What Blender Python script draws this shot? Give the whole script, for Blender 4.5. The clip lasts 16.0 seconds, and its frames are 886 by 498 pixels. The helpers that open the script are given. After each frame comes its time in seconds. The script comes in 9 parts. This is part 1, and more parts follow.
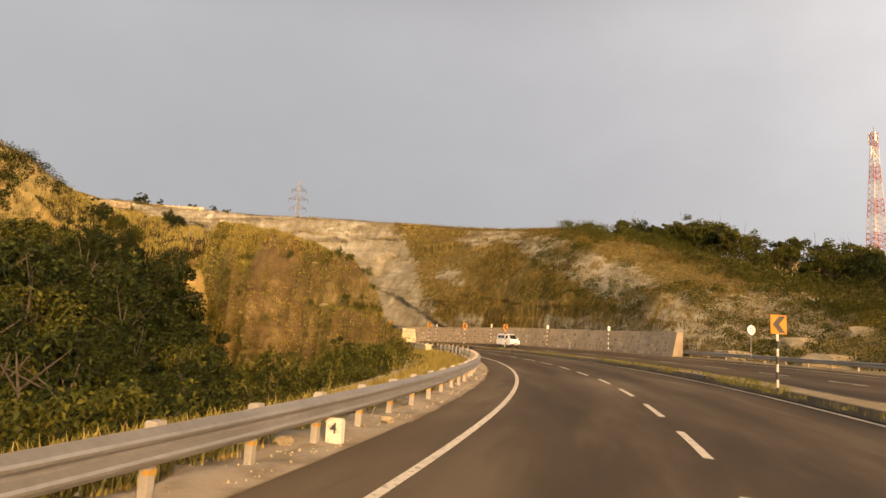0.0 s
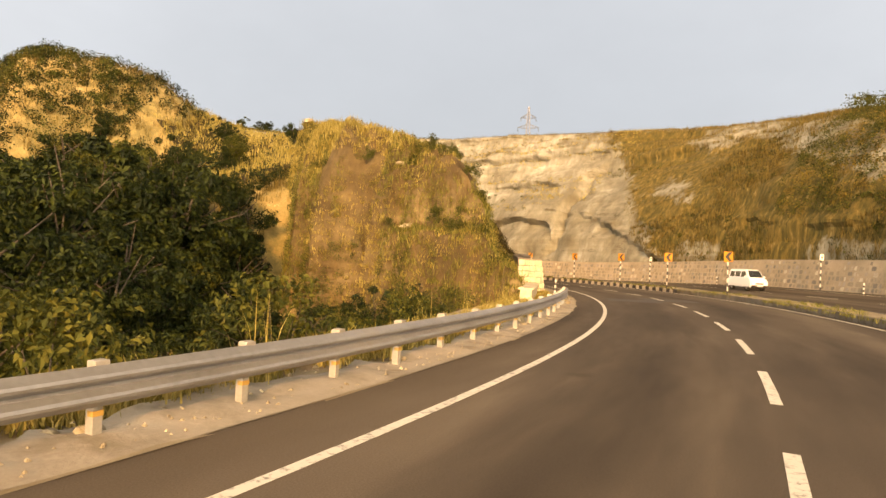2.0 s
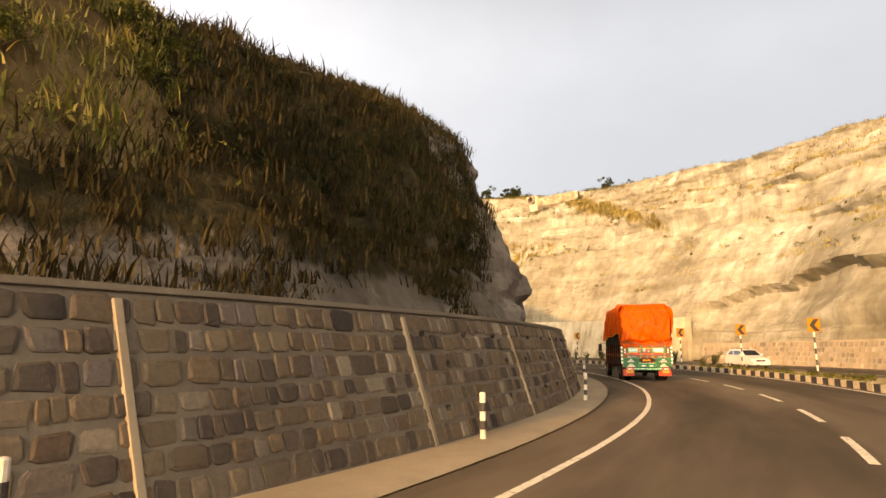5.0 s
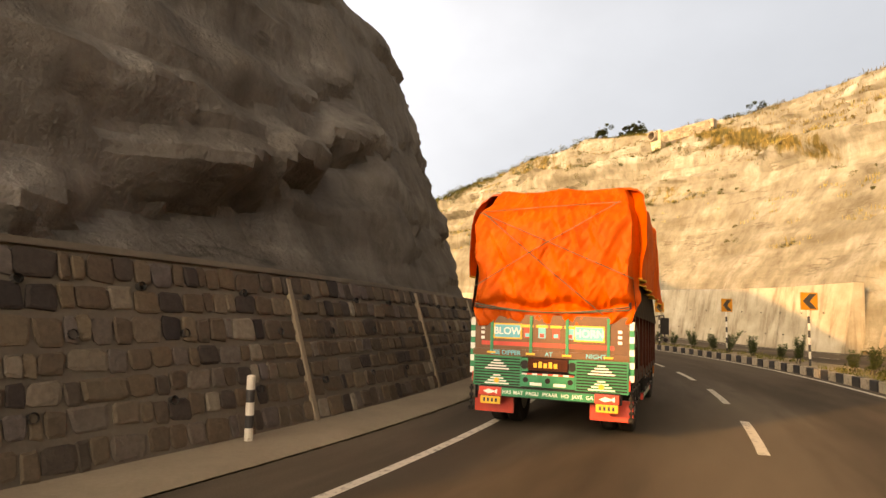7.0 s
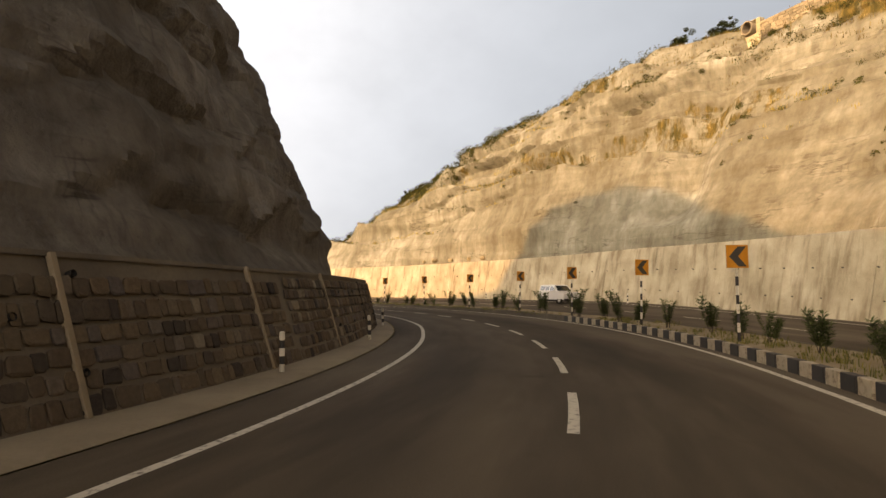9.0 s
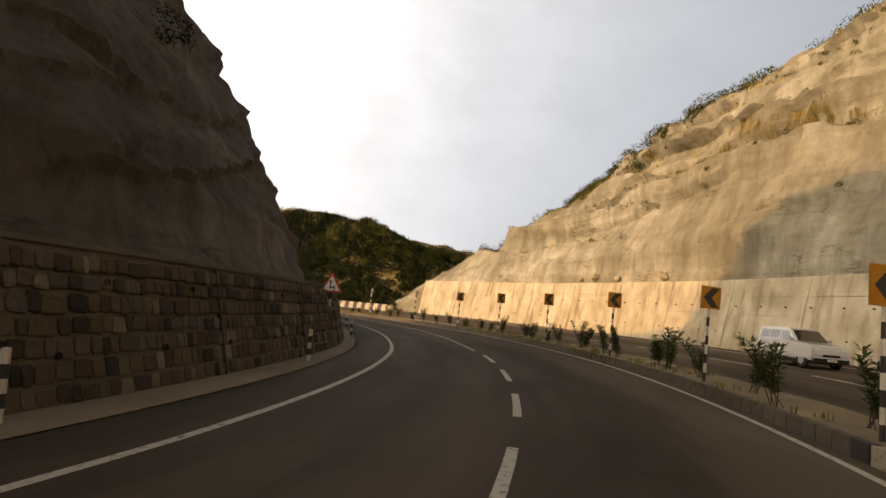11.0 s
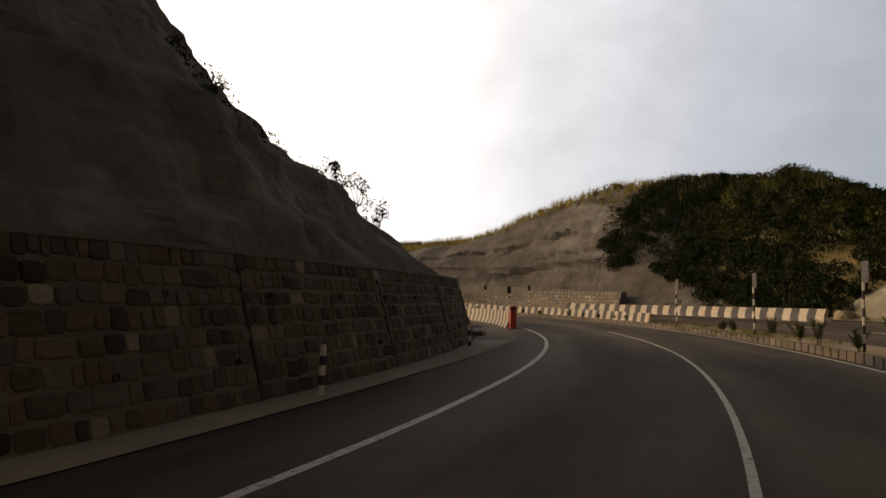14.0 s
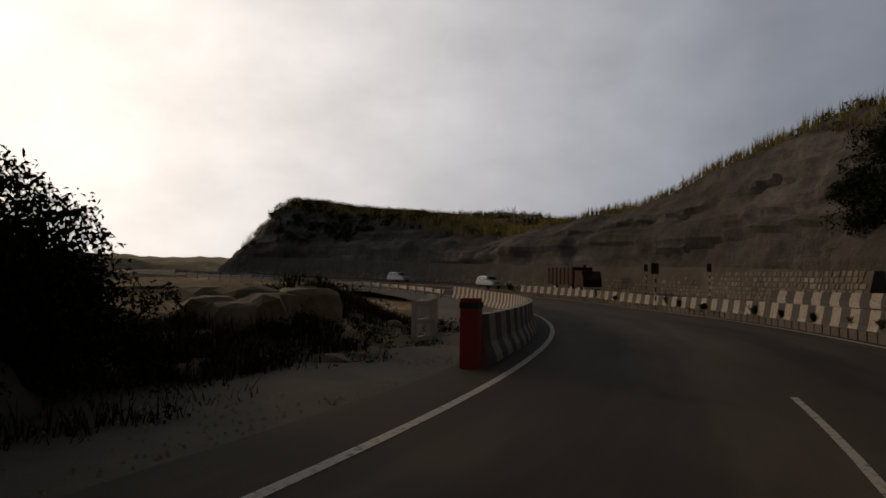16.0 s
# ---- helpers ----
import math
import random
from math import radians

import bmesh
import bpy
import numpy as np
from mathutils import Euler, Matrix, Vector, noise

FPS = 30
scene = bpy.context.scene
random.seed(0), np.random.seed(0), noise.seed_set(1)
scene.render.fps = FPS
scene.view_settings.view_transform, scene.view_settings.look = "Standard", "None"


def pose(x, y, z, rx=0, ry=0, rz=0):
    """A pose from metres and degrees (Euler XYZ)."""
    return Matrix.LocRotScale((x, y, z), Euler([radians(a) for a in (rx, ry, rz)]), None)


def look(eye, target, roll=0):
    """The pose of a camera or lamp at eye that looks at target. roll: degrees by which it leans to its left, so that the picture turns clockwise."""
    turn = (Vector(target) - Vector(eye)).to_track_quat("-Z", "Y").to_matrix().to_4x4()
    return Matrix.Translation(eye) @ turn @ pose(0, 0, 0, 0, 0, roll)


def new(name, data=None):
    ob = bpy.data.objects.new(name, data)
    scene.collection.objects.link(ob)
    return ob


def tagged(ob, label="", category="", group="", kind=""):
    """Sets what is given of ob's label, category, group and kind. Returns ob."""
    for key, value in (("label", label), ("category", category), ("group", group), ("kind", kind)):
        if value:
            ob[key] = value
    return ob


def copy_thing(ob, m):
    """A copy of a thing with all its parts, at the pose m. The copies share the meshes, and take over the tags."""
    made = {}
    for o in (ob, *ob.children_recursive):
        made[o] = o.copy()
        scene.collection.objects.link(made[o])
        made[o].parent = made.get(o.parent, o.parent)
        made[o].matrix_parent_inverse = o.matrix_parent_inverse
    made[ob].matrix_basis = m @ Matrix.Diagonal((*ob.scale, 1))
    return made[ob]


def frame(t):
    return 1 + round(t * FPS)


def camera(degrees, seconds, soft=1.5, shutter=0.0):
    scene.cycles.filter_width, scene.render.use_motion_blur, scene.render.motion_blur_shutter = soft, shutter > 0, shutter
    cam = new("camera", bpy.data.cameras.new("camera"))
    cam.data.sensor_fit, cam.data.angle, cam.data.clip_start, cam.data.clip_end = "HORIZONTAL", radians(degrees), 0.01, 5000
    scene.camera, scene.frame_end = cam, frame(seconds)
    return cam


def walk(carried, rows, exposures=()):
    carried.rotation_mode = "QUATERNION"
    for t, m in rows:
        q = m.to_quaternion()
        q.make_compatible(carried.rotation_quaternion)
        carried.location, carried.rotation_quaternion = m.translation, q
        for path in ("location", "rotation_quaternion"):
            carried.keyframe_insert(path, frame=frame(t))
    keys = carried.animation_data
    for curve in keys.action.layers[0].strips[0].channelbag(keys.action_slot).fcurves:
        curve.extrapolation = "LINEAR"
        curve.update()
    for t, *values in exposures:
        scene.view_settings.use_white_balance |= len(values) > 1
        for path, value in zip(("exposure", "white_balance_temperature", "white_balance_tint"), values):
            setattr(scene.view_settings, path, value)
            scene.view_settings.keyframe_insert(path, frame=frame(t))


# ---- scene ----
cam = camera(68.47, 16.0)
PATH = [
    (0, (1.647, 37.385, 1.51), (1.709, 39.368, 1.767), 3.2),
    (0.5, (3.918, 43.636, 1.579), (3.901, 45.617, 1.854), 2.5),
    (1, (6.007, 49.955, 1.534), (5.925, 51.948, 1.683), 3.7),
    (1.5, (7.566, 56.467, 1.602), (7.079, 58.406, 1.556), -0.5),
    (2, (8.719, 63.128, 1.555), (8.004, 64.996, 1.59), 2.5),
    (2.5, (9.245, 70.013, 1.56), (8.293, 71.772, 1.565), 0.2),
    (3, (9.259, 77.011, 1.546), (8.153, 78.673, 1.663), 2.0),
    (3.5, (8.905, 83.904, 1.55), (7.639, 85.438, 1.757), 1.6),
    (4, (8.213, 90.534, 1.55), (6.805, 91.929, 1.82), 0.8),
    (4.5, (7.144, 96.802, 1.55), (5.628, 98.072, 1.851), 0.2),
    (5, (5.636, 102.66, 1.55), (4.055, 103.849, 1.845), -0.0),
    (5.5, (3.647, 108.112, 1.602), (2.052, 109.292, 1.851), -0.2),
    (6, (1.195, 113.217, 1.55), (-0.347, 114.482, 1.709), -0.7),
    (6.5, (-1.604, 118.09, 1.491), (-3.416, 118.922, 1.645), 1.0),
    (7, (-4.735, 122.784, 1.552), (-6.574, 123.542, 1.755), 1.9),
    (7.5, (-8.248, 127.218, 1.557), (-10.147, 127.82, 1.732), 4.0),
    (8, (-12.213, 131.31, 1.531), (-14.124, 131.877, 1.687), 1.8),
    (8.5, (-16.591, 135.062, 1.55), (-18.516, 135.589, 1.69), 0.4),
    (9, (-21.343, 138.442, 1.55), (-23.283, 138.914, 1.678), 0.1),
    (9.5, (-26.424, 141.402, 1.55), (-28.382, 141.79, 1.673), 1.2),
    (10, (-31.784, 143.889, 1.55), (-33.763, 144.154, 1.678), 3.7),
    (10.5, (-37.369, 145.861, 1.606), (-39.361, 145.952, 1.752), 6.1),
    (11, (-43.116, 147.301, 1.579), (-45.103, 147.156, 1.757), 5.2),
    (11.5, (-48.958, 148.232, 1.562), (-50.907, 147.835, 1.776), 5.0),
    (12, (-54.879, 148.568, 1.556), (-56.734, 147.852, 1.778), 4.3),
    (12.5, (-60.793, 148.479, 1.542), (-62.386, 147.275, 1.637), 1.6),
    (13, (-66.737, 147.917, 1.497), (-68.283, 146.654, 1.623), 2.8),
    (13.5, (-72.694, 146.777, 1.447), (-74.196, 145.462, 1.563), 1.4),
    (14, (-78.581, 145.053, 1.534), (-80.038, 143.69, 1.682), 1.2),
    (14.5, (-84.158, 142.896, 1.493), (-85.459, 141.383, 1.615), -1.0),
    (15, (-89.604, 140.481, 1.576), (-90.766, 138.856, 1.666), 0.0),
    (15.5, (-94.863, 137.607, 1.526), (-95.959, 135.938, 1.646), 1.3),
    (16, (-99.909, 134.184, 1.412), (-100.857, 132.426, 1.512), 1.0),
]
EXPOSURES = [(0, -0.2, 11300, 21), (1.0, -0.2, 11500, 21), (1.5, -0.05, 11600, 19), (2.0, 0.3, 10500, 17), (3.2, 0.32, 10400, 17), (5.5, 0.44, 11000, 19), (8.0, 0.08, 10300, 17), (10.5, -0.55, 9700, 16), (11.5, -0.7, 9700, 16), (12.0, -1.55, 9500, 16), (12.5, -1.4, 9100, 15), (13.0, -0.55, 8400, 14), (13.5, -1.05, 8300, 13), (14.0, -1.6, 8100, 13), (14.5, -2.4, 7700, 13), (15.0, -2.75, 7300, 13), (16, -3.3, 6900, 13)]
walk(cam, [(t, look(e, g, r)) for t, e, g, r in PATH], EXPOSURES)

# ---- light ----
SUN_YAW, SUN_ELEV = radians(197.0), radians(15.5)
sun_way = Vector((-math.sin(SUN_YAW) * math.cos(SUN_ELEV), math.cos(SUN_YAW) * math.cos(SUN_ELEV), math.sin(SUN_ELEV)))
sun = new("sun", bpy.data.lights.new("sun", "SUN"))
sun.data.energy, sun.data.angle, sun.data.color = 5.0, radians(0.6), (1.0, 0.62, 0.27)
sun.matrix_world = look(sun_way * 400, (0, 0, 0))
world = bpy.data.worlds.new("world")
scene.world = world
world.use_nodes = True


def build_sky():
    nt = world.node_tree
    nt.nodes.clear()
    out = nt.nodes.new("ShaderNodeOutputWorld")
    bg = nt.nodes.new("ShaderNodeBackground")
    sky = nt.nodes.new("ShaderNodeTexSky")
    sky.sky_type, sky.sun_disc = "NISHITA", False
    sky.sun_elevation, sky.sun_rotation = SUN_ELEV, 2 * math.pi - SUN_YAW
    sky.air_density, sky.dust_density, sky.ozone_density = 1.0, 3.5, 1.0
    # evening haze, brighter round the sun, with soft high cloud
    def add(kind, **kw):
        n = nt.nodes.new(kind)
        for k, v in kw.items():
            n.inputs[k].default_value = v
        return n

    def calc(op, a, b):
        n = nt.nodes.new("ShaderNodeMath")
        n.operation = op
        for k, v in enumerate((a, b)):
            if isinstance(v, float):
                n.inputs[k].default_value = v
            else:
                nt.links.new(v, n.inputs[k])
        return n.outputs[0]

    co = nt.nodes.new("ShaderNodeTexCoord")
    dot = nt.nodes.new("ShaderNodeVectorMath")
    dot.operation = "DOT_PRODUCT"
    dot.inputs[1].default_value = (sun_way.x, sun_way.y, sun_way.z)
    nt.links.new(co.outputs["Generated"], dot.inputs[0])
    near = calc("POWER", calc("MAXIMUM", calc("MULTIPLY_ADD", dot.outputs["Value"], 0.5), 0.0), HAZE_POWER)
    near.node.inputs[0].links[0].from_node.inputs[0].links[0].from_node.inputs[2].default_value = 0.5
    mp = nt.nodes.new("ShaderNodeMapping")
    mp.inputs["Scale"].default_value = (2.0, 2.0, 3.2)
    ns = add("ShaderNodeTexNoise", Scale=3.2, Detail=7.0, Roughness=0.55)
    nt.links.new(co.outputs["Generated"], mp.inputs["Vector"])
    nt.links.new(mp.outputs["Vector"], ns.inputs["Vector"])
    # thin cloud shows most on the side of the sun
    amount = calc("MINIMUM", calc("ADD", calc("MULTIPLY", near, 1.6), 0.1), CLOUD)
    cloud = calc("ADD", calc("MULTIPLY", calc("SUBTRACT", ns.outputs["Fac"], 0.5), amount), 1.0)
    # the haze thins towards the zenith
    sep = nt.nodes.new("ShaderNodeSeparateXYZ")
    nt.links.new(co.outputs["Generated"], sep.inputs[0])
    thin = nt.nodes.new("ShaderNodeMapRange")
    thin.interpolation_type = "SMOOTHSTEP"
    for k, v in ((1, 0.40), (2, 0.72), (3, 1.0), (4, ZENITH)):
        thin.inputs[k].default_value = v
    nt.links.new(sep.outputs["Z"], thin.inputs[0])
    cloud = calc("MULTIPLY", cloud, thin.outputs[0])
    # a second, narrower glow close round the sun
    core = calc("MULTIPLY", calc("POWER", near, CORE_POWER), CORE_GLOW)
    level = calc("MULTIPLY", calc("ADD", core, calc("ADD", calc("MULTIPLY", near, HAZE_GLOW), HAZE_BASE)), cloud)
    tone = nt.nodes.new("ShaderNodeMix")
    tone.data_type = "RGBA"
    tone.inputs[6].default_value, tone.inputs[7].default_value = (0.68, 0.95, 1.40, 1), (1.06, 1.0, 0.93, 1)
    nt.links.new(near, tone.inputs[0])
    haze = nt.nodes.new("ShaderNodeVectorMath")
    haze.operation = "SCALE"
    nt.links.new(tone.outputs[2], haze.inputs[0])
    nt.links.new(level, haze.inputs[3])
    mix = nt.nodes.new("ShaderNodeMix")
    mix.data_type = "RGBA"
    mix.inputs[0].default_value = 0.85
    nt.links.new(sky.outputs["Color"], mix.inputs[6])
    nt.links.new(haze.outputs[0], mix.inputs[7])
    nt.links.new(mix.outputs[2], bg.inputs["Color"])
    bg.inputs["Strength"].default_value = 0.05
    nt.links.new(bg.outputs["Background"], out.inputs["Surface"])


HAZE_BASE, HAZE_GLOW, HAZE_POWER, CLOUD, ZENITH, CORE_GLOW, CORE_POWER = 12.5, 84.0, 1.85, 0.50, 0.05, 160.0, 3.8
build_sky()

# ---- small tools ----
rng = np.random.default_rng(7)


def mesh_of(name, verts, faces):
    me = bpy.data.meshes.new(name)
    me.from_pydata([tuple(v) for v in verts], [], [tuple(f) for f in faces])
    me.update()
    return me


def quads_mesh(name, verts, quads, smooth=False):
    """Fast mesh from arrays of vertices (n, 3) and quads (m, 4)."""
    verts, quads = np.asarray(verts, np.float32), np.asarray(quads, np.int32)
    me = bpy.data.meshes.new(name)
    me.vertices.add(len(verts))
    me.vertices.foreach_set("co", verts.ravel())
    me.loops.add(quads.size)
    me.loops.foreach_set("vertex_index", quads.ravel())
    me.polygons.add(len(quads))
    me.polygons.foreach_set("loop_start", np.arange(0, quads.size, quads.shape[1], dtype=np.int32))
    me.update(calc_edges=True)
    me.polygons.foreach_set("use_smooth", np.full(len(quads), smooth))
    me.validate()
    return me


def thing(name, me, mat, label="", category="", group="", kind="", m=None, parent=None):
    ob = new(name, me)
    if mat is not None:
        me.materials.clear()
        me.materials.append(mat)
    if m is not None:
        ob.matrix_basis = m
    if parent is not None:
        ob.parent = parent
    return tagged(ob, label, category, group, kind)


def empty(name, m, label, category, group="", kind=""):
    ob = new(name)
    ob.empty_display_size = 0.2
    ob.matrix_basis = m
    return tagged(ob, label, category, group, kind)


def part(name, bm, material, parent, label=""):
    me = bpy.data.meshes.new(name)
    bm.to_mesh(me)
    bm.free()
    me.materials.append(material)
    ob = new(name, me)
    ob.parent = parent
    return tagged(ob, label)


def box(bm, x0, x1, y0, y1, z0, z1, bevel=0.0):
    got = bmesh.ops.create_cube(bm, size=1.0)
    vs = got["verts"]
    bmesh.ops.transform(bm, matrix=Matrix.Translation(((x0 + x1) / 2, (y0 + y1) / 2, (z0 + z1) / 2)) @ Matrix.Diagonal((x1 - x0, y1 - y0, z1 - z0, 1)), verts=vs)
    if bevel > 0:
        edges = list({e for v in vs for e in v.link_edges})
        bmesh.ops.bevel(bm, geom=edges, offset=bevel, segments=2, affect="EDGES", profile=0.7)
    return bm


def rod(bm, a, b, r, n=8, r2=None):
    a, b = Vector(a), Vector(b)
    d = b - a
    got = bmesh.ops.create_cone(bm, cap_ends=True, segments=n, radius1=r, radius2=r if r2 is None else r2, depth=d.length)
    bmesh.ops.transform(bm, matrix=Matrix.Translation((a + b) / 2) @ d.to_track_quat("Z", "Y").to_matrix().to_4x4(), verts=got["verts"])
    return bm


def prism(bm, outline, x0, x1, bevel=0.0):
    """A side outline of (y, z) pulled out along x."""
    lo = [bm.verts.new((x0, y, z)) for y, z in outline]
    hi = [bm.verts.new((x1, y, z)) for y, z in outline]
    n = len(outline)
    fs = [bm.faces.new(lo[::-1]), bm.faces.new(hi)] + [bm.faces.new((lo[i], lo[(i + 1) % n], hi[(i + 1) % n], hi[i])) for i in range(n)]
    bmesh.ops.recalc_face_normals(bm, faces=fs)
    if bevel > 0:
        bmesh.ops.bevel(bm, geom=list({e for v in lo + hi for e in v.link_edges}), offset=bevel, segments=2, affect="EDGES")
    return bm


def lattice(ix, iy, iz, seed):
    h = (ix.astype(np.int64) * 374761393 + iy.astype(np.int64) * 668265263 + iz.astype(np.int64) * 2147483647 + seed * 144665) & 0xFFFFFFFF
    h = ((h ^ (h >> 13)) * 1274126177) & 0xFFFFFFFF
    h = (h ^ (h >> 16)) & 0xFFFF
    return h / 32767.5 - 1.0


def vnoise(x, y, z=0.0, seed=1):
    x, y, z = np.broadcast_arrays(np.asarray(x, float), np.asarray(y, float), np.asarray(z, float))
    ix, iy, iz = np.floor(x), np.floor(y), np.floor(z)
    fx, fy, fz = x - ix, y - iy, z - iz
    fx, fy, fz = (f * f * (3 - 2 * f) for f in (fx, fy, fz))
    total = 0.0
    for a in (0, 1):
        for b in (0, 1):
            for c in (0, 1):
                w = (fx if a else 1 - fx) * (fy if b else 1 - fy) * (fz if c else 1 - fz)
                total = total + w * lattice(ix + a, iy + b, iz + c, seed)
    return total


def fbm(x, y, z=0.0, octaves=4, seed=1, gain=0.5):
    total, amp, freq = 0.0, 1.0, 1.0
    for k in range(octaves):
        total = total + amp * vnoise(np.asarray(x) * freq, np.asarray(y) * freq, np.asarray(z) * freq, seed + 17 * k)
        amp, freq = amp * gain, freq * 2.03
    return total


def smooth(a, b, x):
    t = np.clip((np.asarray(x, float) - a) / (b - a), 0, 1)
    return t * t * (3 - 2 * t)


# ---- the road's line: s metres along the left edge line, u metres to its right ----
CURVE_S = np.arange(-60, 300.1, 15.0)
CURVE_K = [0.00615, 0.00756, 0.00903, 0.01144, 0.01411, 0.01575, 0.01607, 0.01607, 0.01625, 0.01574, 0.01407, 0.01314, 0.01438,
           0.01571, 0.01594, 0.01538, 0.01467, 0.01448, 0.01447, 0.01449, 0.0145, 0.0145, 0.0145, 0.0145, 0.0145]
LINE_S = np.arange(-160, 261, 1.0)


def build_line():
    k = np.interp(LINE_S, CURVE_S, CURVE_K)
    i0 = 160
    h = np.r_[0, np.cumsum((k[1:] + k[:-1]) / 2)]
    h = h - h[i0] + 0.2409
    m = (h[1:] + h[:-1]) / 2
    x, y = np.r_[0, np.cumsum(-np.sin(m))], np.r_[0, np.cumsum(np.cos(m))]
    return x - x[i0] + 4.2037, y - y[i0] + 96.0502, h


LINE_X, LINE_Y, LINE_H = build_line()


def W(s, u, z=0.0):
    """World places of (s, u, z); arrays are welcome."""
    s, u, z = np.broadcast_arrays(np.asarray(s, float), np.asarray(u, float), np.asarray(z, float))
    x, y, h = (np.interp(s, LINE_S, a) for a in (LINE_X, LINE_Y, LINE_H))
    return np.stack([x + u * np.cos(h), y + u * np.sin(h), z], -1)


def heading(s):
    return math.degrees(float(np.interp(s, LINE_S, LINE_H)))


def at(s, u, z=0.0, turn=0.0):
    """A pose on the road: y points along it, x to its right."""
    p = W(s, u, z)
    return pose(float(p[0]), float(p[1]), float(p[2]), 0, 0, heading(s) + turn)


def SU(x, y):
    """s and u of world places."""
    x, y = np.asarray(x, float), np.asarray(y, float)
    shape = x.shape
    x, y = x.ravel(), y.ravel()
    best = np.empty(len(x), int)
    for a in range(0, len(x), 20000):
        b = slice(a, a + 20000)
        best[b] = ((LINE_X[None] - x[b, None]) ** 2 + (LINE_Y[None] - y[b, None]) ** 2).argmin(1)
    dx, dy, h = x - LINE_X[best], y - LINE_Y[best], LINE_H[best]
    s = LINE_S[best] - np.sin(h) * dx + np.cos(h) * dy
    u = np.cos(h) * dx + np.sin(h) * dy
    return s.reshape(shape), u.reshape(shape)


def bank(s, u):
    """Height of the carriageways: the outer one is banked up a little."""
    return np.interp(s, [-60, 20, 40, 72, 92, 135, 175, 215, 260], [0.045, 0.045, 0.0, 0.0, 0.055, 0.055, 0.03, 0.03, 0.03]) * np.maximum(np.asarray(u) - 8.5, 0) \
        + np.interp(s, [165, 200, 250], [0, 0.7, 2.2])


def right_line(s):
    return np.interp(s, [-60, -10, 0, 30, 60, 76, 82, 94, 112, 150], [8.6, 8.3, 8.19, 7.45, 7.4, 7.7, 7.82, 8.1, 8.15, 7.9])


def ribbon(name, s0, s1, us, zf, ds=1.0, uv=True):
    """A strip along the road through the offsets us(s), heights by zf(s, u)."""
    ss = np.linspace(s0, s1, max(2, int(round((s1 - s0) / ds)) + 1))
    rows = []
    for f in us:
        uu = f(ss) if callable(f) else np.full(len(ss), float(f))
        rows.append(W(ss, uu, zf(ss, uu)))
    v = np.stack(rows, 1)
    n, m = v.shape[:2]
    i = np.arange(n * m).reshape(n, m)
    q = np.stack([i[:-1, :-1], i[:-1, 1:], i[1:, 1:], i[1:, :-1]], -1).reshape(-1, 4)
    me = quads_mesh(name, v.reshape(-1, 3), q, True)
    if uv:
        lay = me.uv_layers.new(name="road")
        su = np.stack([np.stack([f(ss) if callable(f) else np.full(len(ss), float(f)) for f in us], 1), np.repeat(ss[:, None], m, 1)], -1).reshape(-1, 2)
        lay.data.foreach_set("uv", su[q.ravel()].astype(np.float32).ravel())
    return me


def bar_mesh(name, s0, s1, section, ds=1.0, zf=None):
    """A closed section of (u, z) pulled along the road."""
    ss = np.linspace(s0, s1, max(2, int(round((s1 - s0) / ds)) + 1))
    rows = [W(ss, np.full(len(ss), u), z + (zf(ss, np.full(len(ss), u)) if zf else 0.0)) for u, z in section]
    v = np.stack(rows, 1)
    n, m = v.shape[:2]
    i = np.arange(n * m).reshape(n, m)
    j = np.roll(i, -1, 1)
    q = np.stack([i[:-1], j[:-1], j[1:], i[1:]], -1).reshape(-1, 4)
    me = bpy.data.meshes.new(name)
    me.from_pydata(v.reshape(-1, 3).tolist(), [], q.tolist() + [i[0].tolist()[::-1], i[-1].tolist()])
    bm = bmesh.new()
    bm.from_mesh(me)
    bmesh.ops.recalc_face_normals(bm, faces=bm.faces[:])
    bm.to_mesh(me)
    bm.free()
    return me
# ---- materials ----
def shader(name, base, rough=0.8, metal=0.0, coat=0.0):
    mat = bpy.data.materials.new(name)
    mat.use_nodes = True
    nt = mat.node_tree
    b = nt.nodes["Principled BSDF"]
    b.inputs["Base Color"].default_value = (*base, 1)
    b.inputs["Roughness"].default_value = rough
    b.inputs["Metallic"].default_value = metal
    b.inputs["Coat Weight"].default_value = coat
    return mat, nt, b


def node(nt, kind, **values):
    n = nt.nodes.new(kind)
    for k, v in values.items():
        n.inputs[k.replace("_", " ")].default_value = v
    return n


def noise_node(nt, coord, scale, detail=5.0, rough=0.55, stretch=None):
    if stretch is not None:
        mp = nt.nodes.new("ShaderNodeMapping")
        mp.inputs["Scale"].default_value = stretch
        nt.links.new(coord, mp.inputs["Vector"])
        coord = mp.outputs["Vector"]
    n = node(nt, "ShaderNodeTexNoise", Scale=scale, Detail=detail, Roughness=rough)
    nt.links.new(coord, n.inputs["Vector"])
    return n.outputs["Fac"]


def ramp(nt, fac, stops):
    r = nt.nodes.new("ShaderNodeValToRGB")
    el = r.color_ramp.elements
    while len(el) < len(stops):
        el.new(0.5)
    for e, (p, c) in zip(el, stops):
        e.position = p
        e.color = (*c, 1) if len(c) == 3 else c
    nt.links.new(fac, r.inputs["Fac"])
    return r.outputs["Color"]


def mixed(nt, fac, a, b, kind="MIX"):
    m = nt.nodes.new("ShaderNodeMix")
    m.data_type, m.blend_type = "RGBA", kind
    for sock, v in ((0, fac), (6, a), (7, b)):
        if isinstance(v, (int, float)):
            m.inputs[sock].default_value = v
        elif isinstance(v, tuple):
            m.inputs[sock].default_value = (*v, 1)
        else:
            nt.links.new(v, m.inputs[sock])
    return m.outputs[2]


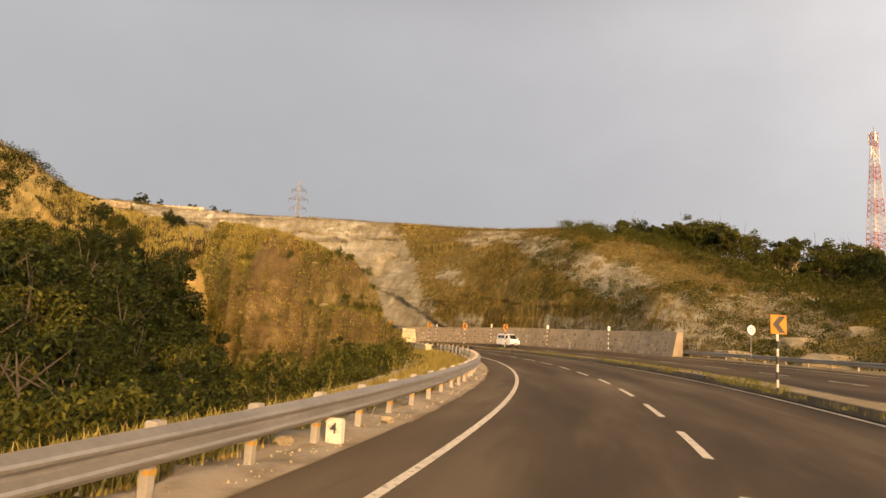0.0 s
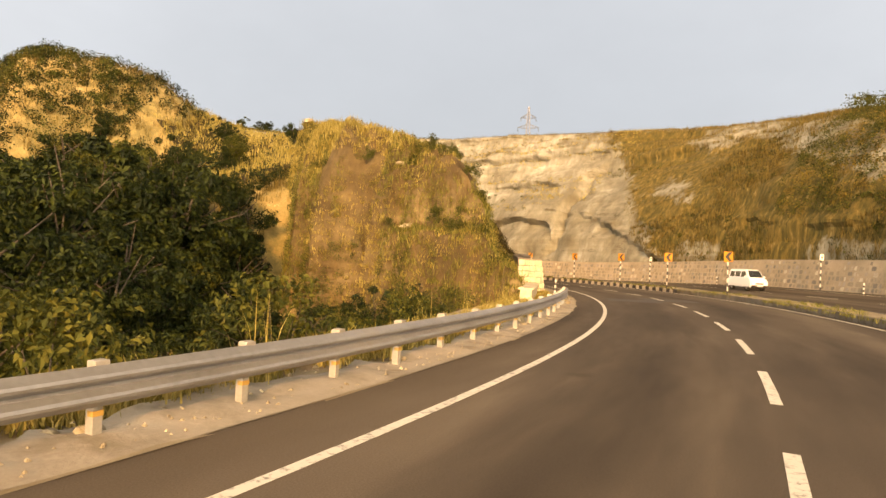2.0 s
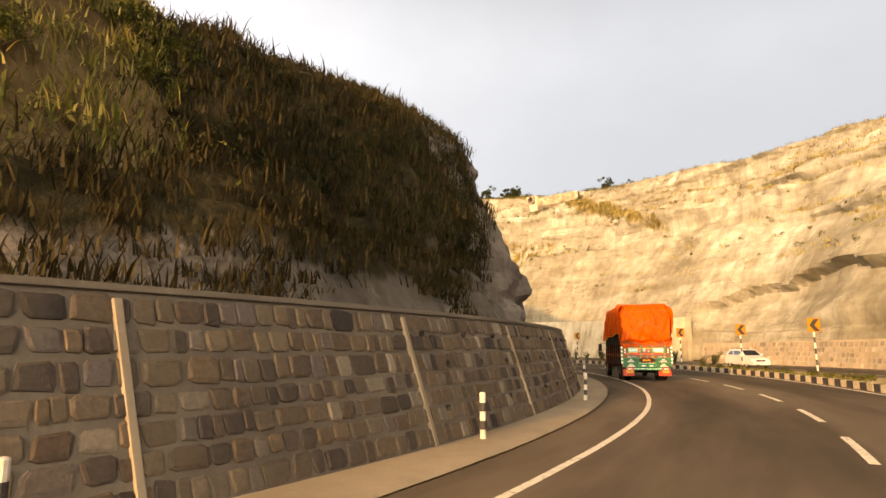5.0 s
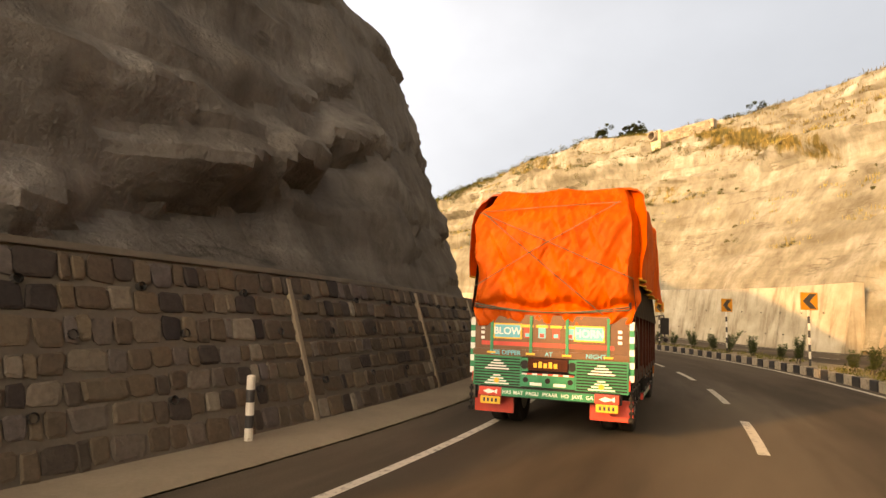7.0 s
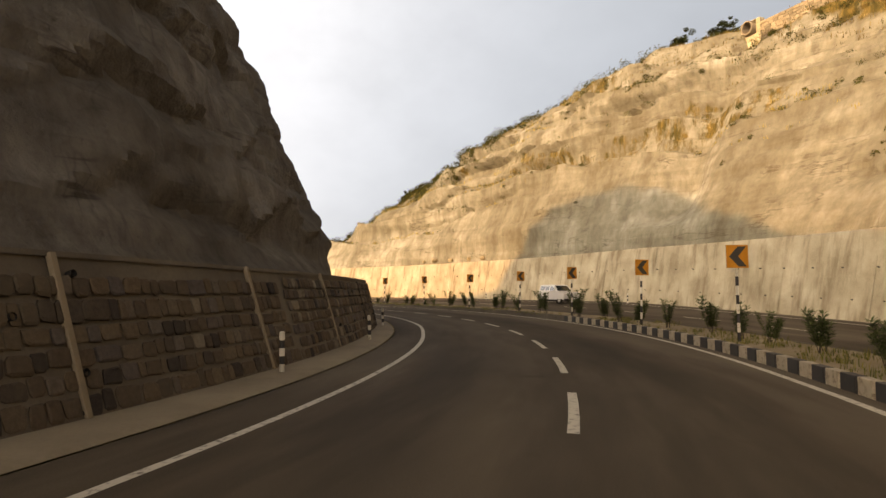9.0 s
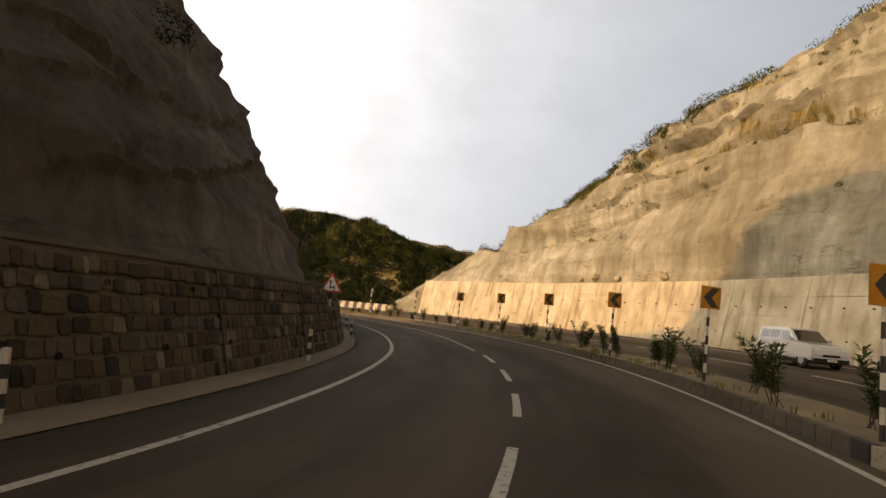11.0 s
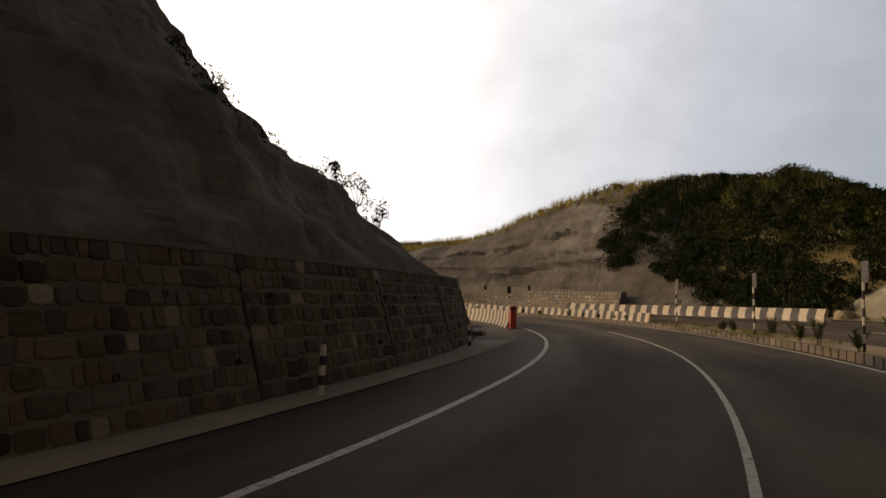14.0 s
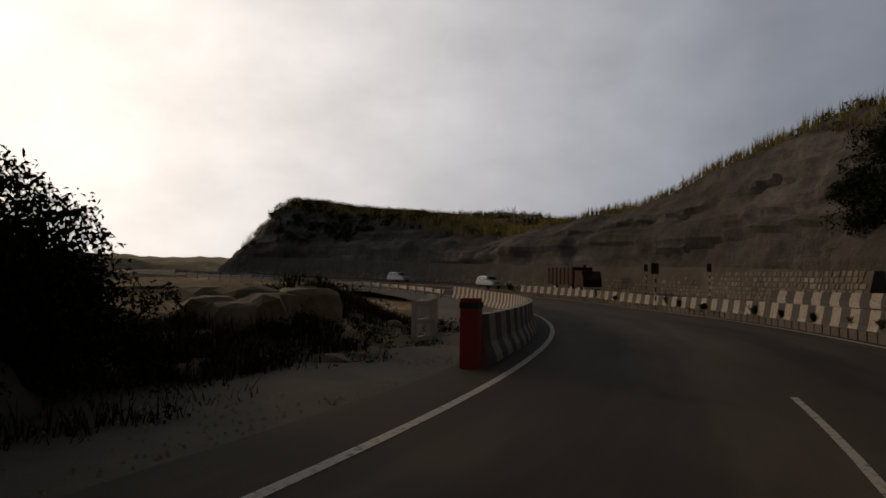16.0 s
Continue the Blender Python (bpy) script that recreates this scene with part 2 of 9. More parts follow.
def maths(nt, op, a, b=0.0):
    m = nt.nodes.new("ShaderNodeMath")
    m.operation = op
    for k, v in enumerate((a, b)):
        if isinstance(v, (int, float)):
            m.inputs[k].default_value = v
        else:
            nt.links.new(v, m.inputs[k])
    return m.outputs[0]


def bumped(nt, b, height, strength=0.4, distance=0.05):
    bp = node(nt, "ShaderNodeBump", Strength=strength, Distance=distance)
    nt.links.new(height, bp.inputs["Height"])
    nt.links.new(bp.outputs["Normal"], b.inputs["Normal"])


def place_of(nt):
    return nt.nodes.new("ShaderNodeNewGeometry").outputs["Position"]


def grainy(name, stops, scale=3.0, fine=40.0, rough=0.85, metal=0.0, bump=0.3, dist=0.01, vary=0.0, coat=0.0):
    """A plain surface with two scales of variation; vary: brightness by object."""
    mat, nt, b = shader(name, stops[0][1], rough, metal, coat)
    co = nt.nodes.new("ShaderNodeTexCoord").outputs["Object"]
    big, small = noise_node(nt, co, scale), noise_node(nt, co, fine, 3.0)
    col = ramp(nt, maths(nt, "ADD", maths(nt, "MULTIPLY", big, 0.7), maths(nt, "MULTIPLY", small, 0.3)), stops)
    if vary:
        info = nt.nodes.new("ShaderNodeObjectInfo").outputs["Random"]
        k = maths(nt, "ADD", maths(nt, "MULTIPLY", info, 2 * vary), 1 - vary)
        hs = nt.nodes.new("ShaderNodeHueSaturation")
        nt.links.new(k, hs.inputs["Value"])
        nt.links.new(col, hs.inputs["Color"])
        col = hs.outputs["Color"]
    nt.links.new(col, b.inputs["Base Color"])
    if bump:
        bumped(nt, b, small, bump, dist)
    return mat


def make_asphalt():
    mat, nt, b = shader("asphalt", (0.05, 0.048, 0.045), 0.82)
    uv = nt.nodes.new("ShaderNodeUVMap").outputs["UV"]
    pos = place_of(nt)
    sep = nt.nodes.new("ShaderNodeSeparateXYZ")
    nt.links.new(uv, sep.inputs[0])
    grain = noise_node(nt, pos, 60.0, 3.0)
    patch = noise_node(nt, uv, 0.35, 4.0, 0.6, (1.0, 0.22, 1.0))
    long = noise_node(nt, uv, 1.6, 3.0, 0.5, (1.0, 0.03, 1.0))
    col = ramp(nt, patch, [(0.3, (0.066, 0.052, 0.038)), (0.55, (0.108, 0.086, 0.063)), (0.75, (0.150, 0.120, 0.088))])
    # worn wheel tracks and a darker oil band in the middle of each lane
    x = maths(nt, "ADD", sep.outputs[0], maths(nt, "MULTIPLY", long, 0.5))
    lane = maths(nt, "PINGPONG", maths(nt, "ADD", x, -0.2), 1.77)
    band = ramp(nt, maths(nt, "DIVIDE", lane, 1.77), [(0.35, (1, 1, 1)), (0.62, (0.80, 0.80, 0.80)), (0.9, (0.62, 0.62, 0.62))])
    col = mixed(nt, 0.75, col, band, "MULTIPLY")
    tar = ramp(nt, noise_node(nt, uv, 0.42, 5.0, 0.6, (0.8, 0.11, 1.0)), [(0.45, (1.10, 1.10, 1.10)), (0.53, (0.72, 0.72, 0.73)), (0.68, (0.46, 0.46, 0.48))])
    col = mixed(nt, 0.85, col, tar, "MULTIPLY")
    spots = ramp(nt, noise_node(nt, pos, 0.9, 2.0), [(0.70, (1, 1, 1)), (0.78, (0.55, 0.53, 0.5))])
    col = mixed(nt, 0.6, col, spots, "MULTIPLY")
    fine = ramp(nt, grain, [(0.3, (0.7, 0.7, 0.7)), (0.7, (1.25, 1.25, 1.25))])
    col = mixed(nt, 0.6, col, fine, "MULTIPLY")
    nt.links.new(col, b.inputs["Base Color"])
    b.inputs["Specular IOR Level"].default_value = 0.12
    bumped(nt, b, grain, 0.35, 0.01)
    return mat


def make_paint(name, colour, under, wear=0.52):
    mat, nt, b = shader(name, colour, 0.7)
    pos = place_of(nt)
    f = noise_node(nt, pos, 9.0, 6.0, 0.7)
    m = ramp(nt, f, [(wear, (0, 0, 0)), (wear + 0.14, (1, 1, 1))])
    nt.links.new(mixed(nt, m, colour, under), b.inputs["Base Color"])
    return mat


def make_rock(name, stops, streak, dark, streak_strength=0.5, tint=None, rough=1.0, pit=0.75):
    """Bedded soft rock: streaks run down it, beds cross it, pits and stains break it."""
    mat, nt, b = shader(name, stops[0][1], 0.92)
    b.inputs["Specular IOR Level"].default_value = 0.2
    pos = place_of(nt)
    big = noise_node(nt, pos, 0.09, 4.0, 0.6)
    mid = noise_node(nt, pos, 0.55, 6.0, 0.62)
    fine = noise_node(nt, pos, 5.0, 6.0, 0.65)
    down = noise_node(nt, pos, 1.0, 5.0, 0.6, (0.75, 0.75, 0.045))
    bed = noise_node(nt, pos, 1.0, 5.0, 0.6, (0.05, 0.05, 0.8))
    f = maths(nt, "ADD", maths(nt, "MULTIPLY", big, 0.4), maths(nt, "ADD", maths(nt, "MULTIPLY", mid, 0.3), maths(nt, "MULTIPLY", bed, 0.3)))
    col = ramp(nt, f, stops)
    col = mixed(nt, maths(nt, "MULTIPLY", ramp(nt, down, [(0.42, (0, 0, 0)), (0.68, (1, 1, 1))]), streak_strength), col, streak)
    broad = noise_node(nt, pos, 1.0, 4.0, 0.55, (0.17, 0.17, 0.028))
    col = mixed(nt, maths(nt, "MULTIPLY", ramp(nt, broad, [(0.46, (0, 0, 0)), (0.60, (1, 1, 1))]), 0.75 * streak_strength), col, streak)
    pits = ramp(nt, maths(nt, "ADD", maths(nt, "MULTIPLY", fine, 0.6), maths(nt, "MULTIPLY", bed, 0.4)), [(0.30, (1, 1, 1)), (0.40, (0, 0, 0))])
    col = mixed(nt, maths(nt, "MULTIPLY", pits, pit), col, dark)
    blotch = ramp(nt, noise_node(nt, pos, 1.7, 6.0, 0.7, (1, 1, 0.5)), [(0.32, (0.62, 0.60, 0.57)), (0.5, (1.0, 1.0, 1.0)), (0.7, (1.3, 1.28, 1.25))])
    col = mixed(nt, 0.75 * rough, col, blotch, "MULTIPLY")
    # dark seams along the beds
    seam = noise_node(nt, pos, 1.0, 6.0, 0.6, (0.07, 0.07, 0.42))
    broken = maths(nt, "MULTIPLY", ramp(nt, noise_node(nt, pos, 0.4, 3.0, 0.5), [(0.48, (0, 0, 0)), (0.62, (1, 1, 1))]), 0.7)
    col = mixed(nt, maths(nt, "MULTIPLY", ramp(nt, seam, [(0.485, (0, 0, 0)), (0.5, (1, 1, 1)), (0.515, (0, 0, 0))]), broken), col, dark)
    crack = noise_node(nt, pos, 1.0, 4.0, 0.55, (0.34, 0.34, 0.09))
    col = mixed(nt, maths(nt, "MULTIPLY", ramp(nt, crack, [(0.493, (0, 0, 0)), (0.5, (1, 1, 1)), (0.507, (0, 0, 0))]), maths(nt, "MULTIPLY", broken, 0.6)), col, dark)
    if tint is not None:
        at_ = nt.nodes.new("ShaderNodeAttribute")
        at_.attribute_name = "scrub"
        g = noise_node(nt, pos, 0.9, 6.0, 0.7, (1, 1, 0.35))
        k = maths(nt, "ADD", at_.outputs["Fac"], maths(nt, "MULTIPLY", maths(nt, "ADD", g, -0.5), 1.5))
        over = ramp(nt, noise_node(nt, pos, 2.2, 5.0, 0.7, (1, 1, 0.14)), tint)
        col = mixed(nt, ramp(nt, k, [(0.40, (0, 0, 0)), (0.62, (1, 1, 1))]), col, over)
    nt.links.new(col, b.inputs["Base Color"])
    h = maths(nt, "ADD", maths(nt, "MULTIPLY", mid, 0.5), maths(nt, "ADD", maths(nt, "MULTIPLY", fine, 0.25), maths(nt, "MULTIPLY", down, 0.35)))
    bumped(nt, b, h, 0.4 + 0.45 * rough, 0.6 * rough)
    return mat


def make_leaf(name, stops, trans=0.25):
    mat, nt, b = shader(name, stops[0][1], 0.7)
    b.inputs["Specular IOR Level"].default_value = 0.15
    isl = nt.nodes.new("ShaderNodeNewGeometry").outputs["Random Per Island"]
    big = noise_node(nt, place_of(nt), 0.35, 3.0)
    f = maths(nt, "ADD", maths(nt, "MULTIPLY", isl, 0.6), maths(nt, "MULTIPLY", big, 0.4))
    col = ramp(nt, f, stops)
    nt.links.new(col, b.inputs["Base Color"])
    tr = nt.nodes.new("ShaderNodeBsdfTranslucent")
    nt.links.new(col, tr.inputs["Color"])
    mx = nt.nodes.new("ShaderNodeMixShader")
    mx.inputs[0].default_value = trans
    out = nt.nodes["Material Output"]
    nt.links.new(b.outputs[0], mx.inputs[1])
    nt.links.new(tr.outputs[0], mx.inputs[2])
    nt.links.new(mx.outputs[0], out.inputs["Surface"])
    return mat


def make_ground():
    mat, nt, b = shader("ground_cover", (0.2, 0.15, 0.07), 0.95)
    pos = place_of(nt)
    big, mid, fine = noise_node(nt, pos, 0.07, 5.0), noise_node(nt, pos, 0.8, 5.0, 0.65), noise_node(nt, pos, 7.0, 4.0, 0.7)
    f = maths(nt, "ADD", maths(nt, "MULTIPLY", big, 0.45), maths(nt, "ADD", maths(nt, "MULTIPLY", mid, 0.35), maths(nt, "MULTIPLY", fine, 0.2)))
    col = ramp(nt, f, [(0.3, (0.055, 0.06, 0.018)), (0.45, (0.16, 0.125, 0.045)), (0.55, (0.28, 0.20, 0.08)), (0.60, (0.46, 0.38, 0.23)), (0.72, (0.60, 0.52, 0.37))])
    nt.links.new(col, b.inputs["Base Color"])
    bumped(nt, b, maths(nt, "ADD", mid, fine), 0.7, 0.15)
    return mat


def make_stone(name="field_stone", gain=1.0, even=0.0):
    """Field stone: a colour for each stone, by object and by island."""
    mat, nt, b = shader(name, (0.25, 0.21, 0.17), 0.9)
    b.inputs["Specular IOR Level"].default_value = 0.25
    r1 = nt.nodes.new("ShaderNodeObjectInfo").outputs["Random"]
    r2 = nt.nodes.new("ShaderNodeNewGeometry").outputs["Random Per Island"]
    r = maths(nt, "FRACT", maths(nt, "ADD", r1, maths(nt, "MULTIPLY", r2, 1.7)))
    col = ramp(nt, r, [(0.0, (0.03, 0.025, 0.024)), (0.18, (0.07, 0.055, 0.045)), (0.38, (0.135, 0.10, 0.066)), (0.55, (0.085, 0.062, 0.045)), (0.72, (0.155, 0.12, 0.082)), (0.86, (0.10, 0.085, 0.08)), (0.95, (0.18, 0.148, 0.112)), (1.0, (0.27, 0.235, 0.18))])
    if gain != 1.0:
        col = mixed(nt, 1.0, col, (gain, gain, gain), "MULTIPLY")
    if even:
        col = mixed(nt, even, col, (0.215, 0.196, 0.150))
    pos = place_of(nt)
    fine = noise_node(nt, pos, 14.0, 6.0, 0.7)
    col = mixed(nt, 0.7, col, ramp(nt, fine, [(0.3, (0.6, 0.6, 0.6)), (0.7, (1.3, 1.3, 1.3))]), "MULTIPLY")
    stain = noise_node(nt, pos, 0.8, 4.0, 0.6, (1, 1, 0.25))
    col = mixed(nt, ramp(nt, stain, [(0.5, (0, 0, 0)), (0.75, (0.6, 0.6, 0.6))]), col, (0.10, 0.085, 0.06))
    nt.links.new(col, b.inputs["Base Color"])
    bumped(nt, b, fine, 0.6, 0.03)
    return mat


def make_concrete(name, stops, streak=(0.2, 0.16, 0.11), amount=0.6):
    mat, nt, b = shader(name, stops[0][1], 0.88)
    pos = place_of(nt)
    big, fine = noise_node(nt, pos, 0.5, 6.0, 0.6), noise_node(nt, pos, 18.0, 4.0, 0.7)
    down = noise_node(nt, pos, 1.0, 5.0, 0.6, (1.5, 1.5, 0.12))
    col = ramp(nt, maths(nt, "ADD", maths(nt, "MULTIPLY", big, 0.75), maths(nt, "MULTIPLY", fine, 0.25)), stops)
    col = mixed(nt, maths(nt, "MULTIPLY", ramp(nt, down, [(0.48, (0, 0, 0)), (0.72, (1, 1, 1))]), amount), col, streak)
    nt.links.new(col, b.inputs["Base Color"])
    bumped(nt, b, maths(nt, "ADD", fine, big), 0.3, 0.03)
    return mat


M_ASPHALT = make_asphalt()
M_LINE = make_paint("road_paint", (0.56, 0.52, 0.44), (0.12, 0.11, 0.09))
M_WHITE = make_paint("white_paint", (0.50, 0.46, 0.385), (0.24, 0.20, 0.15), 0.55)
M_BLACK = make_paint("black_paint", (0.022, 0.02, 0.02), (0.10, 0.085, 0.07), 0.62)
M_REDP = make_paint("red_paint", (0.30, 0.025, 0.018), (0.2, 0.1, 0.08), 0.66)
M_SHOULDER = make_concrete("shoulder_concrete", [(0.3, (0.17, 0.135, 0.092)), (0.6, (0.265, 0.215, 0.15)), (0.8, (0.33, 0.27, 0.19))], (0.16, 0.12, 0.08), 0.25)
M_APRON = make_concrete("poured_concrete", [(0.3, (0.17, 0.14, 0.10)), (0.55, (0.29, 0.245, 0.185)), (0.8, (0.40, 0.35, 0.275))], (0.12, 0.09, 0.05), 0.85)
M_GRAVEL = make_concrete("gravel_verge", [(0.25, (0.11, 0.08, 0.045)), (0.5, (0.22, 0.17, 0.105)), (0.75, (0.38, 0.32, 0.22))], (0.2, 0.17, 0.06), 0.5)
M_EARTH = make_concrete("bare_earth", [(0.25, (0.045, 0.035, 0.022)), (0.5, (0.095, 0.076, 0.05)), (0.8, (0.18, 0.15, 0.105))], (0.06, 0.05, 0.025), 0.5)
M_CONCRETE = make_concrete("wall_concrete", [(0.34, (0.24, 0.20, 0.135)), (0.5, (0.36, 0.31, 0.22)), (0.68, (0.48, 0.425, 0.32))], (0.14, 0.105, 0.062), 0.9)
M_MORTAR = make_concrete("mortar", [(0.3, (0.060, 0.049, 0.037)), (0.55, (0.115, 0.096, 0.072)), (0.8, (0.19, 0.162, 0.124))], (0.075, 0.06, 0.045), 0.5)
M_STONE = make_stone(gain=0.85)
M_GROUND = make_ground()
SCRUB = [(0.3, (0.030, 0.031, 0.009)), (0.48, (0.075, 0.057, 0.016)), (0.6, (0.135, 0.093, 0.027)), (0.75, (0.30, 0.235, 0.115))]
M_SAND = make_rock("sandstone", [(0.36, (0.105, 0.092, 0.062)), (0.47, (0.195, 0.180, 0.136)), (0.56, (0.275, 0.264, 0.212)), (0.66, (0.40, 0.395, 0.335))], (0.098, 0.085, 0.056), (0.070, 0.057, 0.037), 0.65, SCRUB, 0.6, 0.45)
# sandstone greyed, scrub near black: the cutting's shade is put into these colours
M_GREY = make_rock("shaded_sprayed_rock", [(0.36, (0.060, 0.053, 0.046)), (0.5, (0.134, 0.121, 0.106)), (0.64, (0.245, 0.228, 0.204))], (0.080, 0.069, 0.056), (0.036, 0.031, 0.026), 0.6, [(0.3, (0.010, 0.010, 0.004)), (0.5, (0.026, 0.020, 0.007)), (0.7, (0.060, 0.043, 0.015))])
M_BROWN = make_rock("weathered_rock", [(0.34, (0.040, 0.026, 0.011)), (0.48, (0.105, 0.070, 0.030)), (0.58, (0.20, 0.150, 0.075)), (0.70, (0.34, 0.275, 0.165))], (0.055, 0.038, 0.017), (0.030, 0.021, 0.012), 0.6, [(0.3, (0.026, 0.031, 0.007)), (0.5, (0.075, 0.066, 0.015)), (0.7, (0.19, 0.15, 0.042))])
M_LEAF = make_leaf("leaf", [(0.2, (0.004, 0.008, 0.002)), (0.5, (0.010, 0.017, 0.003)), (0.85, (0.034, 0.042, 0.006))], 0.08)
M_LEAF_DRY = make_leaf("dry_leaf", [(0.2, (0.06, 0.06, 0.015)), (0.5, (0.12, 0.105, 0.028)), (0.85, (0.22, 0.17, 0.05))])
M_GRASS = make_leaf("dry_grass", [(0.2, (0.13, 0.115, 0.03)), (0.5, (0.27, 0.21, 0.06)), (0.85, (0.42, 0.34, 0.13))], 0.35)
M_BARK = grainy("bark", [(0.3, (0.03, 0.022, 0.015)), (0.7, (0.07, 0.055, 0.04))], 4, 30, 0.95, bump=0.6, dist=0.03)
M_RAIL = grainy("galvanised_steel", [(0.3, (0.20, 0.195, 0.185)), (0.6, (0.30, 0.295, 0.28)), (0.8, (0.30, 0.26, 0.20))], 0.8, 12, 0.5, 0.55, 0.15, 0.01)
M_POST = grainy("post_steel", [(0.3, (0.22, 0.20, 0.165)), (0.7, (0.36, 0.33, 0.275))], 3, 25, 0.6, 0.3)
M_STEEL = grainy("tower_steel", [(0.3, (0.13, 0.13, 0.135)), (0.7, (0.20, 0.20, 0.205))], 0.5, 5, 0.6, 0.4, 0.1)
M_DARK = grainy("dark_hollow", [(0.3, (0.012, 0.011, 0.01)), (0.7, (0.03, 0.027, 0.024))], 3, 20, 0.9)
M_YELLOW = grainy("sign_yellow", [(0.3, (0.34, 0.125, 0.006)), (0.7, (0.44, 0.175, 0.010))], 2, 20, 0.45, bump=0.05)
M_SIGNWHITE = grainy("sign_white", [(0.3, (0.62, 0.61, 0.57)), (0.7, (0.74, 0.73, 0.69))], 2, 20, 0.5, bump=0.05)
M_SIGNRED = grainy("sign_red", [(0.3, (0.42, 0.02, 0.015)), (0.7, (0.52, 0.03, 0.02))], 2, 20, 0.5, bump=0.05)
M_SIGNBLACK = grainy("sign_black", [(0.3, (0.015, 0.014, 0.013)), (0.7, (0.03, 0.028, 0.026))], 2, 20, 0.55, bump=0.05)
M_SIGNBACK = grainy("sign_back", [(0.3, (0.035, 0.032, 0.03)), (0.7, (0.065, 0.06, 0.055))], 2, 20, 0.6, 0.3, 0.1)
# ---- ground ----
def left_heights(s):
    z7 = np.interp(s, [0, 5, 15, 24, 37, 51, 70, 85, 95, 101, 107, 113, 121, 127, 131, 134], [2.0, 4.5, 7.8, 9.1, 10.5, 12.6, 11.4, 9.6, 8.3, 8.0, 6.9, 6.2, 5.8, 4.7, 2.4, -1.0])
    z10 = np.interp(s, [0, 5, 15, 30, 45, 52, 70, 95, 101, 106, 115, 120, 126, 130, 134], [2.2, 6.2, 8.8, 12, 14.0, 15.0, 14.8, 12.7, 11.4, 10.5, 9.3, 8.7, 7.1, 4.4, -1.2])
    z15 = z10 + np.interp(s, [0, 50, 62, 75, 88, 100, 110, 126], [-1.5, -1.2, 0.5, 4.0, 5.0, 1.6, 0.4, 0.0])
    crest = z15 + np.interp(s, [0, 55, 72, 88, 100, 126, 134], [-2.5, -2.5, 1.2, 2.4, 0.8, -0.4, -1.0])
    return z7, z10, z15, crest


CLIFF_S = [-6, 3, 15, 26, 42, 51, 60, 82, 95, 103, 117, 122, 127, 134, 140, 147]
CLIFF_K = [
    [(21.9, -0.4), (24, 0.2), (26, 0.7), (29, 1.6), (32, 2.7), (36, 4.3), (44, 6.7)],
    [(21.9, 0.2), (23.0, 4.4), (24.6, 6.6), (27, 7.6), (30, 8.2), (35, 8.8), (44, 9.6)],
    [(21.9, 0.2), (23.0, 5.5), (25.3, 9.6), (28.6, 12.2), (32, 13.8), (36, 15.0), (44, 16)],
    [(21.9, 0.2), (23.0, 5.5), (25.8, 10), (30, 13.4), (33.8, 17.2), (38, 18.8), (45, 20.5)],
    [(21.9, 0.2), (23.2, 5.2), (27, 11), (31, 14.8), (35, 19), (38.5, 21.7), (45, 22.8)],
    [(21.9, 0.2), (23.6, 5.0), (26.8, 9.8), (31.6, 14.6), (35, 19), (39, 23.4), (46, 24.2)],
    [(21.9, 0.2), (23.8, 4.6), (27, 9.5), (31, 14.2), (35, 19), (39, 24.4), (46, 25.3)],
    [(21.9, 0.2), (24, 5.6), (27.5, 10.6), (31, 15.2), (35, 20), (40, 26), (47, 27)],
    [(21.9, 0.2), (23.8, 6.4), (27, 12), (30.6, 17.5), (34, 22), (38.5, 27), (46, 28.6)],
    [(21.9, 0.2), (22.8, 7.6), (26, 12.8), (29.3, 17.8), (33, 22.8), (38, 28.4), (46, 29.8)],
    [(21.9, 0.2), (23, 7.2), (26, 13.0), (29.3, 19), (32, 22.0), (37, 24.6), (45, 26.4)],
    [(21.9, 0.2), (23, 6.8), (25.6, 11.2), (28.5, 15.8), (32, 19.0), (36, 21.6), (44, 24)],
    [(21.9, 0.2), (23, 6.3), (25, 9.4), (27, 12.2), (31, 15.2), (36, 18.4), (44, 21.6)],
    [(21.9, 0.2), (23.2, 5.6), (25, 7.8), (27, 9.6), (30, 12.2), (35, 15.2), (44, 18.8)],
    [(21.9, 0.2), (23.6, 5.0), (25, 6), (27, 7.2), (30, 8.6), (35, 10.8), (44, 13.6)],
    [(22.6, 0.0), (24, 1.0), (26, 2.0), (28, 3.2), (31, 4.6), (36, 6.4), (44, 8.4)],
]
FAR_S = [151, 156, 163, 173, 190, 206, 219, 240, 246]
